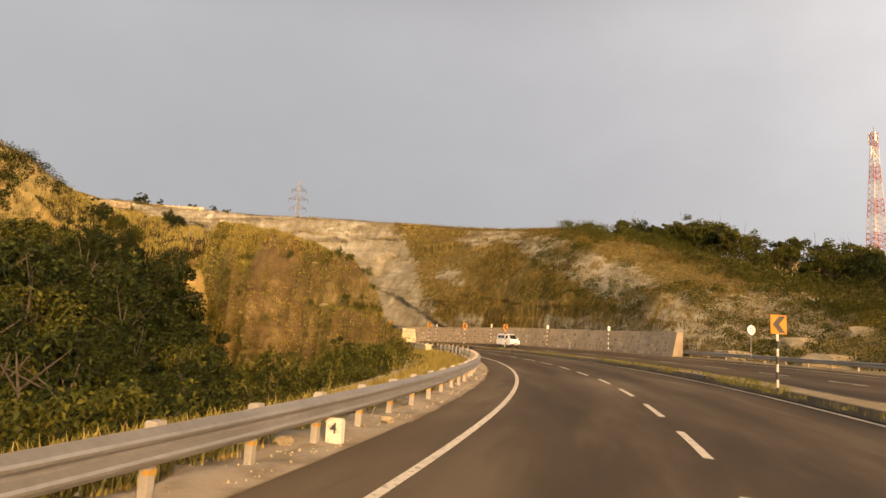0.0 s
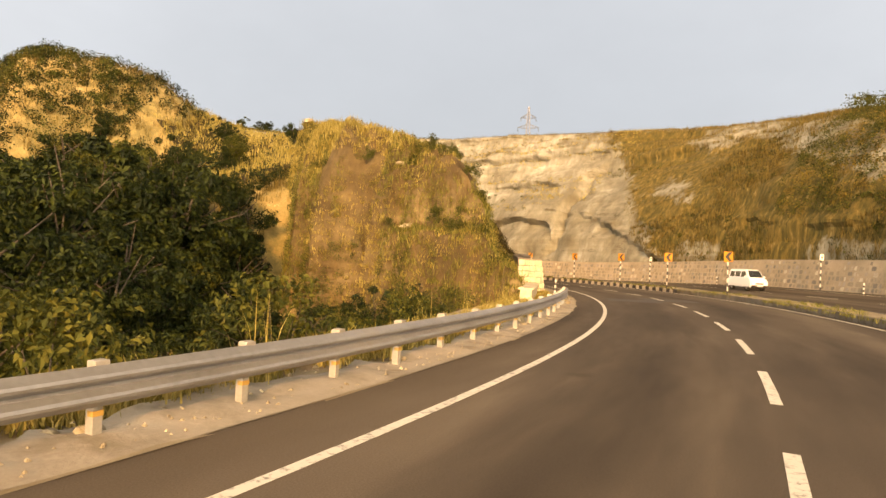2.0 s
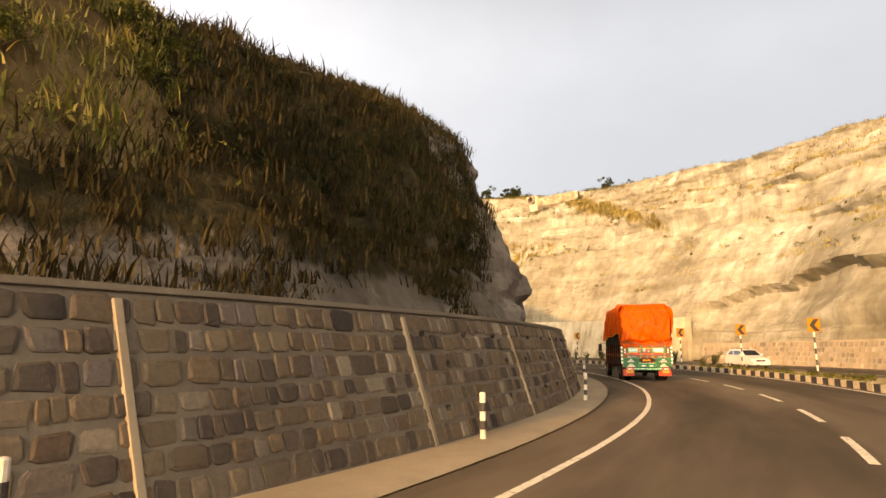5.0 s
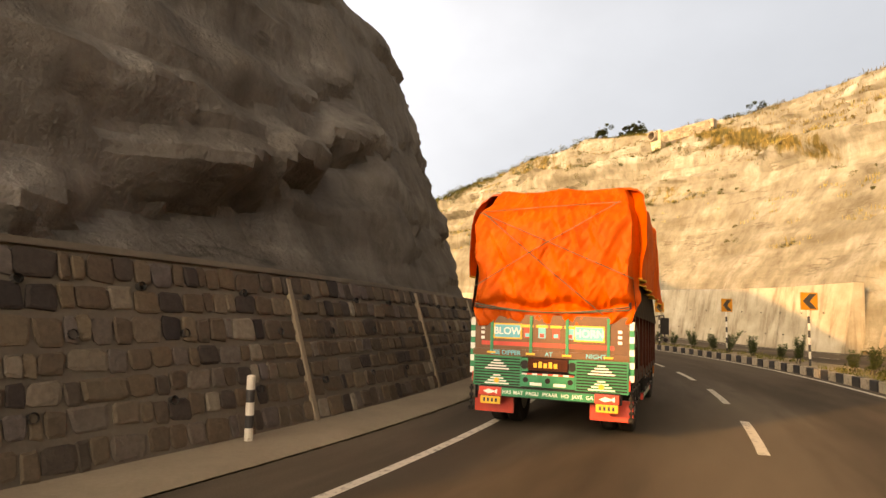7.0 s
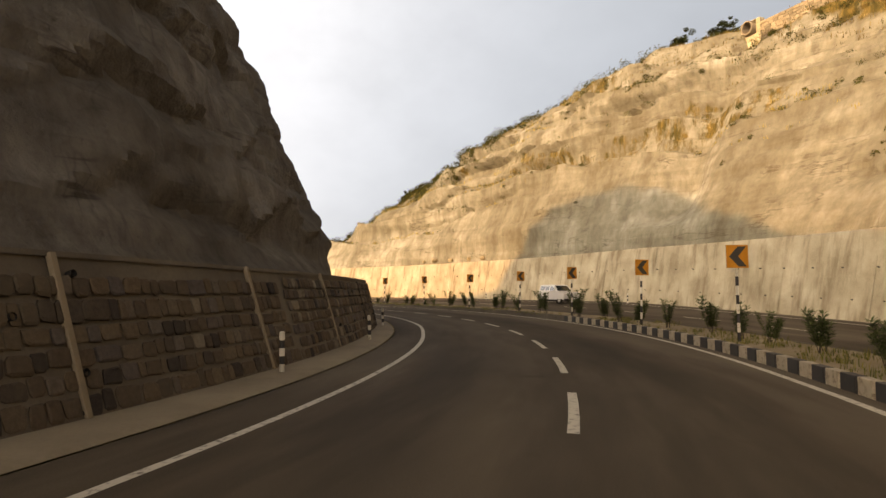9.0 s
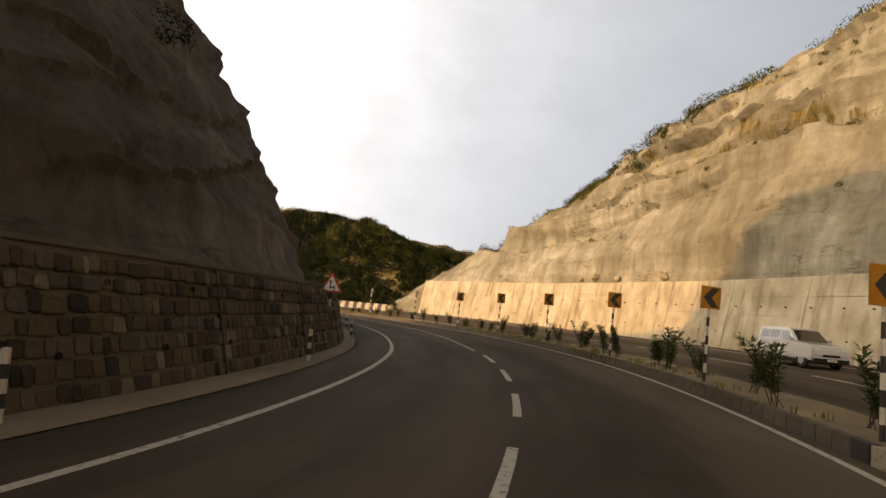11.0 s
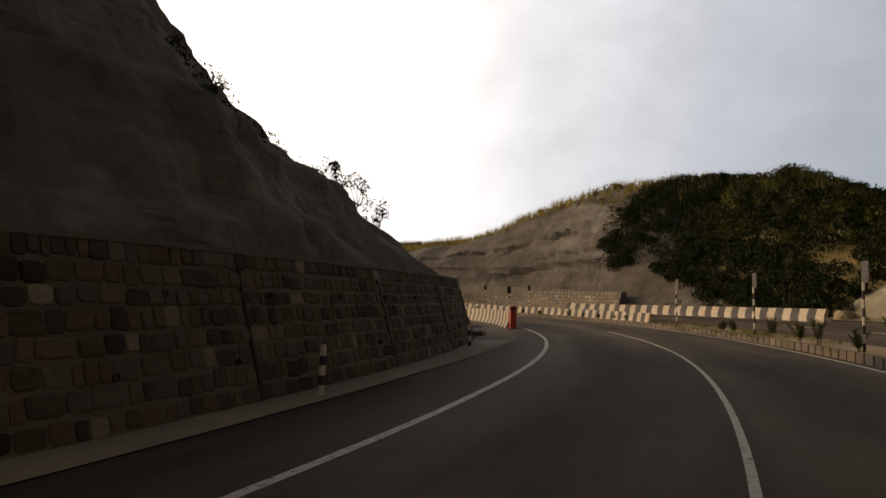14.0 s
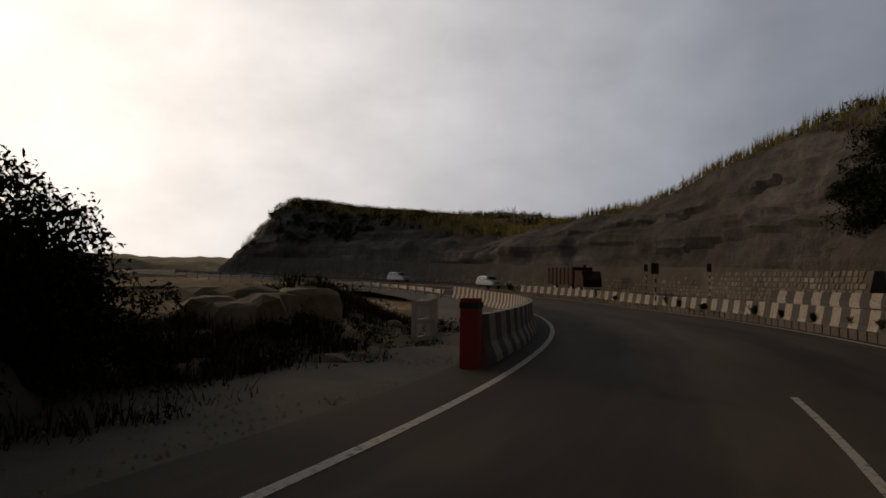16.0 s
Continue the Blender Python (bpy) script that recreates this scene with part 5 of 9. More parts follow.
def chevron_sign():
    ob = empty("chevron_sign", Matrix.Identity(4), "yellow chevron board on a black and white banded post", "road sign", "chevron signs along the median")
    banded_post(ob, 0.042, 2.0, 8, True)
    h = 0.31
    plate(ob, "board", [(-h, 1.98), (h, 1.98), (h, 1.98 + 2 * h), (-h, 1.98 + 2 * h)], -0.065, 0.012, M_YELLOW, "orange-yellow square board")
    plate(ob, "backing", [(-h, 1.98), (h, 1.98), (h, 1.98 + 2 * h), (-h, 1.98 + 2 * h)], -0.05, 0.012, M_SIGNBACK)
    c = 1.98 + h
    plate(ob, "arrow", [(0.02, c + 0.27), (0.26, c + 0.27), (0.02, c), (0.26, c - 0.27), (0.02, c - 0.27), (-0.24, c)], -0.071, 0.004, M_SIGNBLACK, "black chevron pointing along the bend")
    for z in (2.1, 2.45):
        bm = bmesh.new()
        box(bm, -0.2, 0.2, -0.05, -0.02, z - 0.02, z + 0.02)
        part("bracket", bm, M_SIGNBACK, ob)
    return ob


first = chevron_sign()
for k, s in enumerate((-41.5, -34, -26.6, 6.7, 14.7, 21.8, 29.3, 36.9, 44.3, 51.5, 58.6, 66.1, 73.4, 81.0, 88.3, 96.3, 103.9, 111.0, 117.5, 125.0, 132.8, 140.8)):
    if s in (-41.5, -34):
        continue
    u = max(8.7, float(right_line(s)) + 0.95) if s > 0 else 13.9
    m = at(s, u, float(bank(s, u)) + 0.2, (12.0 if s < 120 else 82.0) + float(rng.uniform(-6, 6))) @ pose(0, 0, 0, rng.uniform(-1, 1), rng.uniform(-1.5, 1.5), 0)
    if s == -26.6:
        m = at(-36.5, 8.5, float(bank(-36.5, 8.5)) + 0.12, 22)
        first.matrix_basis = m
    else:
        copy_thing(first, m)
for s, u in ((163.5, 8.0), (172.0, 17.4), (178.3, 17.2), (186.0, 17.5)):
    copy_thing(first, at(s, u, float(bank(s, u)) + 0.05, 205))


def guide_post():
    ob = empty("guide_post", Matrix.Identity(4), "short black and white banded concrete guide post", "guide post", "guide posts beside the wall")
    for k in range(5):
        bm = bmesh.new()
        rod(bm, (0, 0, 0.146 * k), (0, 0, 0.146 * (k + 1)), 0.05, 10)
        part("band", bm, M_WHITE if k % 2 == 0 else M_BLACK, ob)
    bm = bmesh.new()
    bmesh.ops.create_uvsphere(bm, u_segments=10, v_segments=6, radius=0.05, matrix=Matrix.Translation((0, 0, 0.73)) @ Matrix.Diagonal((1, 1, 0.4, 1)))
    part("cap", bm, M_WHITE, ob)
    return ob


gp = guide_post()
for k, (s, u) in enumerate(((2.8, -1.7), (8.0, -1.9), (15.6, -1.78), (24.2, -1.55), (33.2, -1.85), (42, -1.8), (51, -1.8), (60, -1.7), (68.3, -1.6), (76.5, -1.5), (85.7, -1.3), (95.8, -1.45), (102.9, -1.65), (113.4, -1.95), (122.5, -1.9))):
    m = at(s, u, 0.045) @ pose(0, 0, 0, rng.uniform(-2, 2), rng.uniform(-3, 3), 0)
    if k == 0:
        gp.matrix_basis = m
    else:
        copy_thing(gp, m)
for s in (10.5, 24, 58, 92, 109):
    copy_thing(gp, at(s, 20.1, float(bank(s, 20.1))))


def warning_sign():
    ob = empty("warning_sign", at(90.8, -1.85, 0.045, 14), "red-edged triangular reverse bend warning sign on a banded post", "road sign")
    banded_post(ob, 0.04, 1.72, 7, True)
    s3 = math.sqrt(3) / 2
    tri = lambda r, c: [(-r * s3, c - r / 2), (r * s3, c - r / 2), (0, c + r)]
    plate(ob, "border", tri(0.42, 1.90), -0.06, 0.012, M_SIGNRED, "red triangular border")
    plate(ob, "face", tri(0.31, 1.90), -0.066, 0.006, M_SIGNWHITE, "white face")
    z = 1.72
    plate(ob, "arrow", [(0.07, z + 0.02), (0.105, z + 0.02), (0.105, z + 0.19), (-0.02, z + 0.13), (-0.02, z + 0.27), (0.02, z + 0.27), (-0.04, z + 0.36), (-0.10, z + 0.27), (-0.06, z + 0.27), (-0.06, z + 0.06), (0.07, z + 0.12)], -0.071, 0.004, M_SIGNBLACK, "black zigzag arrow")
    bm = bmesh.new()
    box(bm, -0.2, 0.2, -0.05, -0.02, 1.76, 1.82)
    part("bracket", bm, M_SIGNBACK, ob)


warning_sign()


def round_sign():
    ob = empty("round_sign", at(-11.2, 21.3, float(bank(-11, 20.5)) + 0.1, 10), "white round sign with black arrows on a steel post", "road sign")
    bm = bmesh.new()
    rod(bm, (0, 0, -0.2), (0, 0, 2.6), 0.035, 10)
    part("post", bm, M_STEEL, ob)
    bm = bmesh.new()
    rod(bm, (0, -0.06, 2.45), (0, -0.045, 2.45), 0.36, 28)
    part("disc", bm, M_SIGNWHITE, ob)
    bm = bmesh.new()
    rod(bm, (0, -0.044, 2.45), (0, -0.035, 2.45), 0.38, 28)
    part("rim", bm, M_SIGNBLACK, ob)
    for x, up in ((-0.1, 1), (0.1, -1)):
        c = 2.45
        plate(ob, "arrow", [(x - 0.025, c - 0.2 * up), (x + 0.025, c - 0.2 * up), (x + 0.025, c + 0.08 * up), (x + 0.07, c + 0.08 * up), (x, c + 0.22 * up), (x - 0.07, c + 0.08 * up), (x - 0.025, c + 0.08 * up)], -0.066, 0.004, M_SIGNBLACK)


round_sign()


def marker_post():
    ob = empty("marker_post", Matrix.Identity(4), "banded marker post with a small square plate before the wall", "marker post", "marker posts by the breast wall")
    banded_post(ob, 0.05, 2.3, 9, True)
    plate(ob, "board", [(-0.2, 2.25), (0.2, 2.25), (0.2, 2.7), (-0.2, 2.7)], -0.07, 0.015, M_SIGNWHITE)
    plate(ob, "mark", [(-0.05, 2.33), (0.05, 2.33), (0.05, 2.45), (0.12, 2.45), (0.0, 2.63), (-0.12, 2.45), (-0.05, 2.45)], -0.076, 0.005, M_SIGNBLACK)
    return ob


mp_ = marker_post()
mp_.matrix_basis = at(5.0, 20.2, float(bank(5, 20.2)), 15)
for s in (14.1, 23.0, 32.0):
    copy_thing(mp_, at(s, 20.2, float(bank(s, 20.2)), 15))


def text_mesh(name, words, size, mat, parent, m, depth=0.002, label=""):
    cu = bpy.data.curves.new(name, "FONT")
    cu.body, cu.size, cu.extrude, cu.align_x, cu.align_y = words, size, depth, "CENTER", "CENTER"
    cu.offset = 0.012 * size
    tmp = bpy.data.objects.new(name, cu)
    scene.collection.objects.link(tmp)
    me = bpy.data.meshes.new_from_object(tmp.evaluated_get(bpy.context.evaluated_depsgraph_get()))
    bpy.data.objects.remove(tmp)
    me.materials.clear()
    me.materials.append(mat)
    ob = new(name, me)
    ob.parent, ob.matrix_basis = parent, m
    return tagged(ob, label)


km = empty("distance_stone", at(-50.7, -1.36, 0.0, 0), "small white distance stone with a black figure", "distance stone")
bm = bmesh.new()
prism(bm, [(-0.07, -0.1), (0.07, -0.1), (0.07, 0.27), (0.03, 0.32), (-0.03, 0.32), (-0.07, 0.27)], -0.11, 0.11, 0.01)
part("block", bm, M_WHITE, km)
text_mesh("figure", "4", 0.2, M_SIGNBLACK, km, pose(0, -0.075, 0.19, 90, 0, 0))


# ---- concrete barriers past the wall ----
def striped_barrier(s0, s1, u, height, step, zf, label, slant=0.28, mats=None):
    """A tapered concrete barrier in painted slanting bands."""
    mats = mats or (M_WHITE, M_BLACK)
    ob = empty("concrete_barrier", Matrix.Identity(4), label, "barrier")
    s, k = s0, 0
    while s < s1:
        e = min(s + step, s1)
        sec = [(-0.26, 0.0), (0.26, 0.0), (0.24, 0.12), (0.12, 0.34), (0.09, height), (-0.09, height), (-0.12, 0.34), (-0.24, 0.12)]
        rows = []
        for q in (s, e - 0.004):
            rows.append(np.array([W(q + slant * (z / height if z < height * 0.55 else 1.1 - z / height), u + x, z + float(zf(q, u))) for x, z in sec]))
        n = len(sec)
        vs = np.concatenate(rows)
        fs = [tuple(range(n))[::-1], tuple(range(n, 2 * n))] + [(i, (i + 1) % n, n + (i + 1) % n, n + i) for i in range(n)]
        me = mesh_of("painted_band", vs, fs)
        thing("painted_band", me, mats[k % 2], parent=ob)
        s, k = e, k + 1
    return ob


bz = lambda s, u: float(bank(s, u))
striped_barrier(144.0, 184.0, 8.95, 0.80, 0.52, bz, "concrete barrier painted in black and dusty cream slanting bands", 0.30, (M_KERBPALE, M_BLACK))
striped_barrier(142.0, 168.0, 18.75, 0.80, 0.62, bz, "zigzag painted concrete barrier by the opposite carriageway", 0.45, (M_KERBPALE, M_BLACK))
striped_barrier(138.6, 176.0, -0.72, 0.85, 0.55, lambda s, u: float(bank(s, 0.0)), "pale concrete barrier with faded dark bands inside the bend", 0.2, (M_MORTAR, M_KERBPALE))
blk = empty("end_block", at(138.2, -0.7, 0.0, 4), "dark red painted concrete end block", "barrier")
bm = bmesh.new()
box(bm, -0.15, 0.15, -0.2, 0.2, -0.1, 1.15, 0.02)
part("block", bm, M_REDP, blk)
bm = bmesh.new()
box(bm, -0.16, 0.16, -0.21, 0.21, 0.98, 1.08)
part("painted_band", bm, M_BLACK, blk)


def hollow_block():
    ob = empty("barrier_block", Matrix.Identity(4), "white precast concrete fence block with two openings", "concrete block", "white fence blocks past the wall")
    for nm, b in (("upright", (-0.5, -0.38, 0, 0.95)), ("upright", (0.38, 0.5, 0, 0.95)), ("bar", (-0.38, 0.38, 0.83, 0.95)), ("bar", (-0.38, 0.38, 0.42, 0.52)), ("bar", (-0.38, 0.38, 0.0, 0.12))):
        bm = bmesh.new()
        box(bm, b[0], b[1], -0.06, 0.06, b[2], b[3], 0.012)
        part(nm, bm, M_WHITE, ob)
    return ob


hb = hollow_block()
for k in range(7):
    s = 142.6 + 1.3 * k
    m = at(s, -2.9 - 0.22 * k, 0.0, 90 - 8)
    if k == 0:
        hb.matrix_basis = m
    else:
        copy_thing(hb, m)
# ---- the loaded lorry ----
M_TARP = grainy("orange_tarpaulin", [(0.3, (0.36, 0.046, 0.006)), (0.55, (0.49, 0.074, 0.010)), (0.8, (0.60, 0.115, 0.018))], 1.6, 14, 0.62, bump=0.25, dist=0.02)
M_TARP_DARK = grainy("dark_tarpaulin", [(0.3, (0.007, 0.005, 0.0035)), (0.7, (0.020, 0.014, 0.008))], 1.5, 14, 0.8, bump=0.3, dist=0.02)
# one brown paint, light put in: darker for shaded sides, brighter for lit tailboard
M_BODY = grainy("lorry_brown_shaded", [(0.3, (0.024, 0.0045, 0.0016)), (0.55, (0.048, 0.0095, 0.003)), (0.8, (0.080, 0.018, 0.005))], 1.8, 18, 0.55, bump=0.15)
M_TAIL = grainy("tailboard_brown_lit", [(0.3, (0.070, 0.026, 0.006)), (0.55, (0.115, 0.045, 0.010)), (0.8, (0.165, 0.072, 0.018))], 1.3, 16, 0.5, bump=0.12)
M_OCHRE = grainy("lorry_ochre", [(0.3, (0.27, 0.075, 0.010)), (0.7, (0.38, 0.125, 0.016))], 1.5, 18, 0.42, bump=0.1)
M_GREEN = grainy("lorry_green", [(0.3, (0.012, 0.15, 0.07)), (0.7, (0.03, 0.24, 0.12))], 2.0, 18, 0.5, bump=0.15)
M_CYAN = grainy("lorry_cyan", [(0.3, (0.05, 0.30, 0.36)), (0.7, (0.09, 0.42, 0.48))], 2.0, 18, 0.5, bump=0.1)
M_TRED = grainy("lorry_red", [(0.3, (0.40, 0.025, 0.015)), (0.7, (0.55, 0.05, 0.025))], 2.0, 18, 0.5, bump=0.1)
M_TYEL = grainy("lorry_yellow", [(0.3, (0.58, 0.30, 0.02)), (0.7, (0.72, 0.42, 0.05))], 2.0, 18, 0.5, bump=0.1)
M_CREAM = grainy("lorry_white", [(0.3, (0.58, 0.56, 0.50)), (0.7, (0.74, 0.72, 0.66))], 2.0, 18, 0.55, bump=0.1)
M_RUBBER = grainy("rubber", [(0.3, (0.014, 0.013, 0.012)), (0.7, (0.035, 0.032, 0.028))], 3, 25, 0.85, bump=0.3)
M_BLACKSTEEL = grainy("black_steel", [(0.3, (0.012, 0.011, 0.010)), (0.7, (0.035, 0.03, 0.027))], 2, 18, 0.6, bump=0.2)
M_ROPE = grainy("rope", [(0.3, (0.035, 0.05, 0.03)), (0.7, (0.09, 0.10, 0.07))], 8, 60, 0.9, bump=0.5)
for mat_ in (M_TARP, M_TARP_DARK, M_BODY, M_OCHRE, M_GREEN, M_RUBBER, M_BLACKSTEEL):
    mat_.node_tree.nodes["Principled BSDF"].inputs["Specular IOR Level"].default_value = 0.18
for dull in (M_TARP, M_TARP_DARK, M_BODY, M_BLACKSTEEL, M_RUBBER):
    dull.node_tree.nodes["Principled BSDF"].inputs["Specular IOR Level"].default_value = 0.12
M_RIM = grainy("rim_steel", [(0.3, (0.25, 0.24, 0.23)), (0.7, (0.40, 0.39, 0.37))], 4, 30, 0.45, 0.6, 0.1)


def make_glass():
    mat, nt, b = shader("vehicle_glass", (0.02, 0.025, 0.028), 0.06)
    b.inputs["Specular IOR Level"].default_value = 0.7
    b.inputs["Coat Weight"].default_value = 0.5
    return mat


M_GLASS = make_glass()


def wheel(parent, x, y, r, w, m_out=1):
    """A tyre with its rim, its axle along x."""
    bm = bmesh.new()
    prof = [(r * 0.58, -w / 2), (r * 0.80, -w / 2), (r * 0.95, -w * 0.46), (r, -w * 0.32), (r, w * 0.32), (r * 0.95, w * 0.46), (r * 0.80, w / 2), (r * 0.58, w / 2)]
    n = 26
    rings = [[bm.verts.new((x + b, y + a * math.cos(2 * math.pi * k / n), r + a * math.sin(2 * math.pi * k / n))) for a, b in prof] for k in range(n)]
    for k in range(n):
        for j in range(len(prof)):
            bm.faces.new((rings[k][j], rings[k][(j + 1) % len(prof)], rings[(k + 1) % n][(j + 1) % len(prof)], rings[(k + 1) % n][j]))
    bmesh.ops.recalc_face_normals(bm, faces=bm.faces[:])
    wh = part("wheel", bmesh.new(), M_RUBBER, parent)
    part("tyre", bm, M_RUBBER, wh)
    bm = bmesh.new()
    rod(bm, (x - w * 0.4, y, r), (x + w * 0.4, y, r), r * 0.585, 20)
    rod(bm, (x - w * 0.46, y, r), (x + w * 0.46, y, r), r * 0.22, 12)
    for k in range(6):
        a = k * math.pi / 3
        rod(bm, (x - w * 0.44, y + r * 0.38 * math.cos(a), r + r * 0.38 * math.sin(a)), (x + w * 0.44, y + r * 0.38 * math.cos(a), r + r * 0.38 * math.sin(a)), r * 0.05, 6)
    part("rim", bm, M_RIM, wh)
    return wh


def bx(name, parent, mat, x0, x1, y0, y1, z0, z1, bevel=0.0, label=""):
    bm = bmesh.new()
    box(bm, x0, x1, y0, y1, z0, z1, bevel)
    return part(name, bm, mat, parent, label)


def lorry():
    t = empty("lorry", at(35.75, 1.04, 0.0, 1.0), "brown painted lorry under an orange tarpaulin on the road", "lorry")
    H = 1.075
    L = 5.0
    # frame, bed
    for x in (-0.42, 0.42):
        bx("chassis_rail", t, M_BLACKSTEEL, x - 0.05, x + 0.05, 0.1, 6.2, 0.55, 0.74, 0.01)
    bx("bed", t, M_BLACKSTEEL, -H + 0.03, H - 0.03, 0.02, L, 0.70, 0.80)
    rod_bm = bmesh.new()
    rod(rod_bm, (-0.9, 1.05, 0.44), (0.9, 1.05, 0.44), 0.1, 12)
    part("axle", rod_bm, M_BLACKSTEEL, t)
    for x in (-0.93, -0.68, 0.68, 0.93):
        wheel(t, x, 1.05, 0.44, 0.21)
    for x in (-0.9, 0.9):
        wheel(t, x, 5.55, 0.44, 0.22)
    for x in (-0.8, 0.8):
        bx("mudguard", t, M_TRED, x - 0.28, x + 0.28, 0.12, 0.16, 0.24, 0.52, 0.01)
        bx("mudguard_top", t, M_BODY, x - 0.3, x + 0.3, 0.14, 1.75, 0.90 - 0.06, 0.90, 0.01)
    # tail: bumper plank with its verse, number bars below
    bx("bumper", t, M_GREEN, -0.62, 0.62, -0.16, -0.10, 0.50, 0.605, 0.008, "green bumper plank")
    for x0, x1 in ((-0.93, -0.62), (0.62, 0.93)):
        bx("bumper_end", t, M_TRED, x0, x1, -0.165, -0.10, 0.495, 0.61, 0.008)
        cx = (x0 + x1) / 2
        plate(t, "fish_mark", [(cx - 0.10, 0.55), (cx - 0.02, 0.585), (cx + 0.06, 0.56), (cx + 0.10, 0.59), (cx + 0.10, 0.52), (cx + 0.06, 0.545), (cx - 0.02, 0.52)], -0.171, 0.003, M_CREAM)
        bx("number_plate", t, M_TYEL, cx - 0.14, cx + 0.14, -0.15, -0.135, 0.385, 0.485, 0.006, "yellow plate with dark bars")
        for k in range(4):
            bx("bar", t, M_SIGNBLACK, cx - 0.10 + 0.055 * k, cx - 0.07 + 0.055 * k, -0.154, -0.15, 0.41, 0.46)
    for words, x in (("HAS", -0.543), ("MAT", -0.385), ("PAGLI", -0.195), ("PYAAR", 0.043), ("HO", 0.24), ("JAYE", 0.40), ("GA", 0.558)):
        text_mesh("painted_word", words, 0.066, M_CREAM, t, pose(x, -0.162, 0.553, 90, 0, 0))
    bx("tail_beam", t, M_BLACKSTEEL, -0.95, 0.95, -0.10, 0.02, 0.48, 0.64, 0.01)
    # slatted lamp boards with white pyramids
    for sx in (-1, 1):
        cx = sx * 0.70
        bx("lamp_board", t, M_GREEN, cx - 0.34, cx + 0.34, -0.10, -0.06, 0.62, 1.03, 0.006, "green slatted lamp board")
        for k in range(10):
            z = 0.645 + 0.038 * k
            bx("slat", t, M_BLACKSTEEL, cx - 0.32, cx + 0.32, -0.108, -0.10, z, z + 0.017)
        for base in (0.65, 0.85):
            for k in range(4):
                w = 0.17 - 0.04 * k
                bx("pyramid_bar", t, M_CREAM, cx - w, cx + w, -0.113, -0.108, base + 0.036 * k, base + 0.036 * k + 0.018)
        lamp_bm = bmesh.new()
        rod(lamp_bm, (cx, -0.13, 0.70), (cx, -0.11, 0.70), 0.035, 14)
        part("tail_lamp", lamp_bm, M_TYEL, t)
        bx("lamp_bracket", t, M_TRED, sx * 1.03 - 0.03, sx * 1.03 + 0.03, -0.09, -0.05, 0.66, 0.80, 0.006)
        # corner posts in green and white bands
        for k in range(9):
            z0 = 0.78 + 0.082 * k
            bm = bmesh.new()
            prism(bm, [(-0.06, z0), (0.0, z0 + 0.03), (0.0, z0 + 0.11), (-0.06, z0 + 0.08)], sx * H - 0.03, sx * H + 0.03)
            part("post_band", bm, M_GREEN if k % 2 else M_CREAM, t)
    # centre boards
    bx("name_board", t, M_BODY, -0.27, 0.27, -0.125, -0.07, 0.86, 1.02, 0.008, "brown board with an unreadable painted flourish")
    for k in range(5):
        bx("flourish_bar", t, M_TYEL, -0.19 + 0.068 * k, -0.145 + 0.068 * k, -0.13, -0.125, 0.90, 0.96 + 0.02 * (k % 2))
    for sx in (-1, 1):
        bm = bmesh.new()
        rod(bm, (sx * 0.32, -0.1, 0.93), (sx * 0.32, -0.085, 0.93), 0.06, 18)
        part("hole", bm, M_BLACKSTEEL, t)
        bx("side_board", t, M_GREEN, sx * 0.36 - 0.09 if sx > 0 else -0.45, 0.45 if sx > 0 else -0.27, -0.085, -0.06, 0.84, 1.02, 0.004)
    bx("plate_board", t, M_GREEN, -0.36, 0.36, -0.11, -0.07, 0.64, 0.82, 0.008, "green board with holes and pale bars")
    for x in (-0.30, 0.0, 0.30):
        bm = bmesh.new()
        rod(bm, (x, -0.118, 0.73), (x, -0.11, 0.73), 0.036, 16)
        part("hole", bm, M_BLACKSTEEL, t)
    for x in (-0.16, 0.16):
        bx("number_bar", t, M_CREAM, x - 0.08, x + 0.08, -0.114, -0.11, 0.66, 0.70)
    for k in range(10):
        bx("edge_band", t, M_TRED if k % 2 else M_CREAM, -0.35 + 0.07 * k, -0.28 + 0.07 * k, -0.116, -0.108, 0.80, 0.822)
    for words, x in (("USE DIPPER", -0.60), ("AT", 0.0), ("NIGHT", 0.62)):
        text_mesh("painted_word", words, 0.085, M_CYAN, t, pose(x, -0.068, 1.075, 90, 0, 0))
    # tailboard
    bx("tail_sill", t, M_TAIL, -H, H, -0.06, 0.02, 1.03, 1.12, 0.008)
    bx("tailboard", t, M_TAIL, -H + 0.02, H - 0.02, -0.04, 0.02, 1.12, 1.60, 0.008, "brown tailboard with painted panels")
    bx("stripe", t, M_TRED, -0.95, 0.85, -0.045, -0.04, 1.17, 1.225)
    for x in (-0.80, -0.25, 0.24, 0.78):
        bx("hinge_bar", t, M_GREEN, x - 0.02, x + 0.02, -0.062, -0.04, 1.08, 1.58, 0.004)
        bx("hinge_foot", t, M_TYEL, x - 0.06, x + 0.06, -0.075, -0.04, 1.06, 1.085)
    for words, x in (("BLOW", -0.58), ("HORN", 0.53)):
        bx("panel_frame", t, M_TYEL, x - 0.20, x + 0.20, -0.048, -0.04, 1.265, 1.475)
        bx("panel", t, M_CYAN, x - 0.18, x + 0.18, -0.053, -0.048, 1.285, 1.455)
        text_mesh("painted_word", words, 0.135, M_CREAM, t, pose(x, -0.0545, 1.368, 90, 0, 0), 0.0015)
    for k, x in enumerate((-0.30, -0.10, 0.09, 0.28)):
        bx("painted_block", t, M_CYAN if k % 2 else M_TRED, x - 0.05, x + 0.05, -0.047, -0.04, 1.29, 1.47)
        bx("painted_block", t, M_TYEL, x - 0.08, x + 0.08, -0.049, -0.041, 1.43, 1.465)
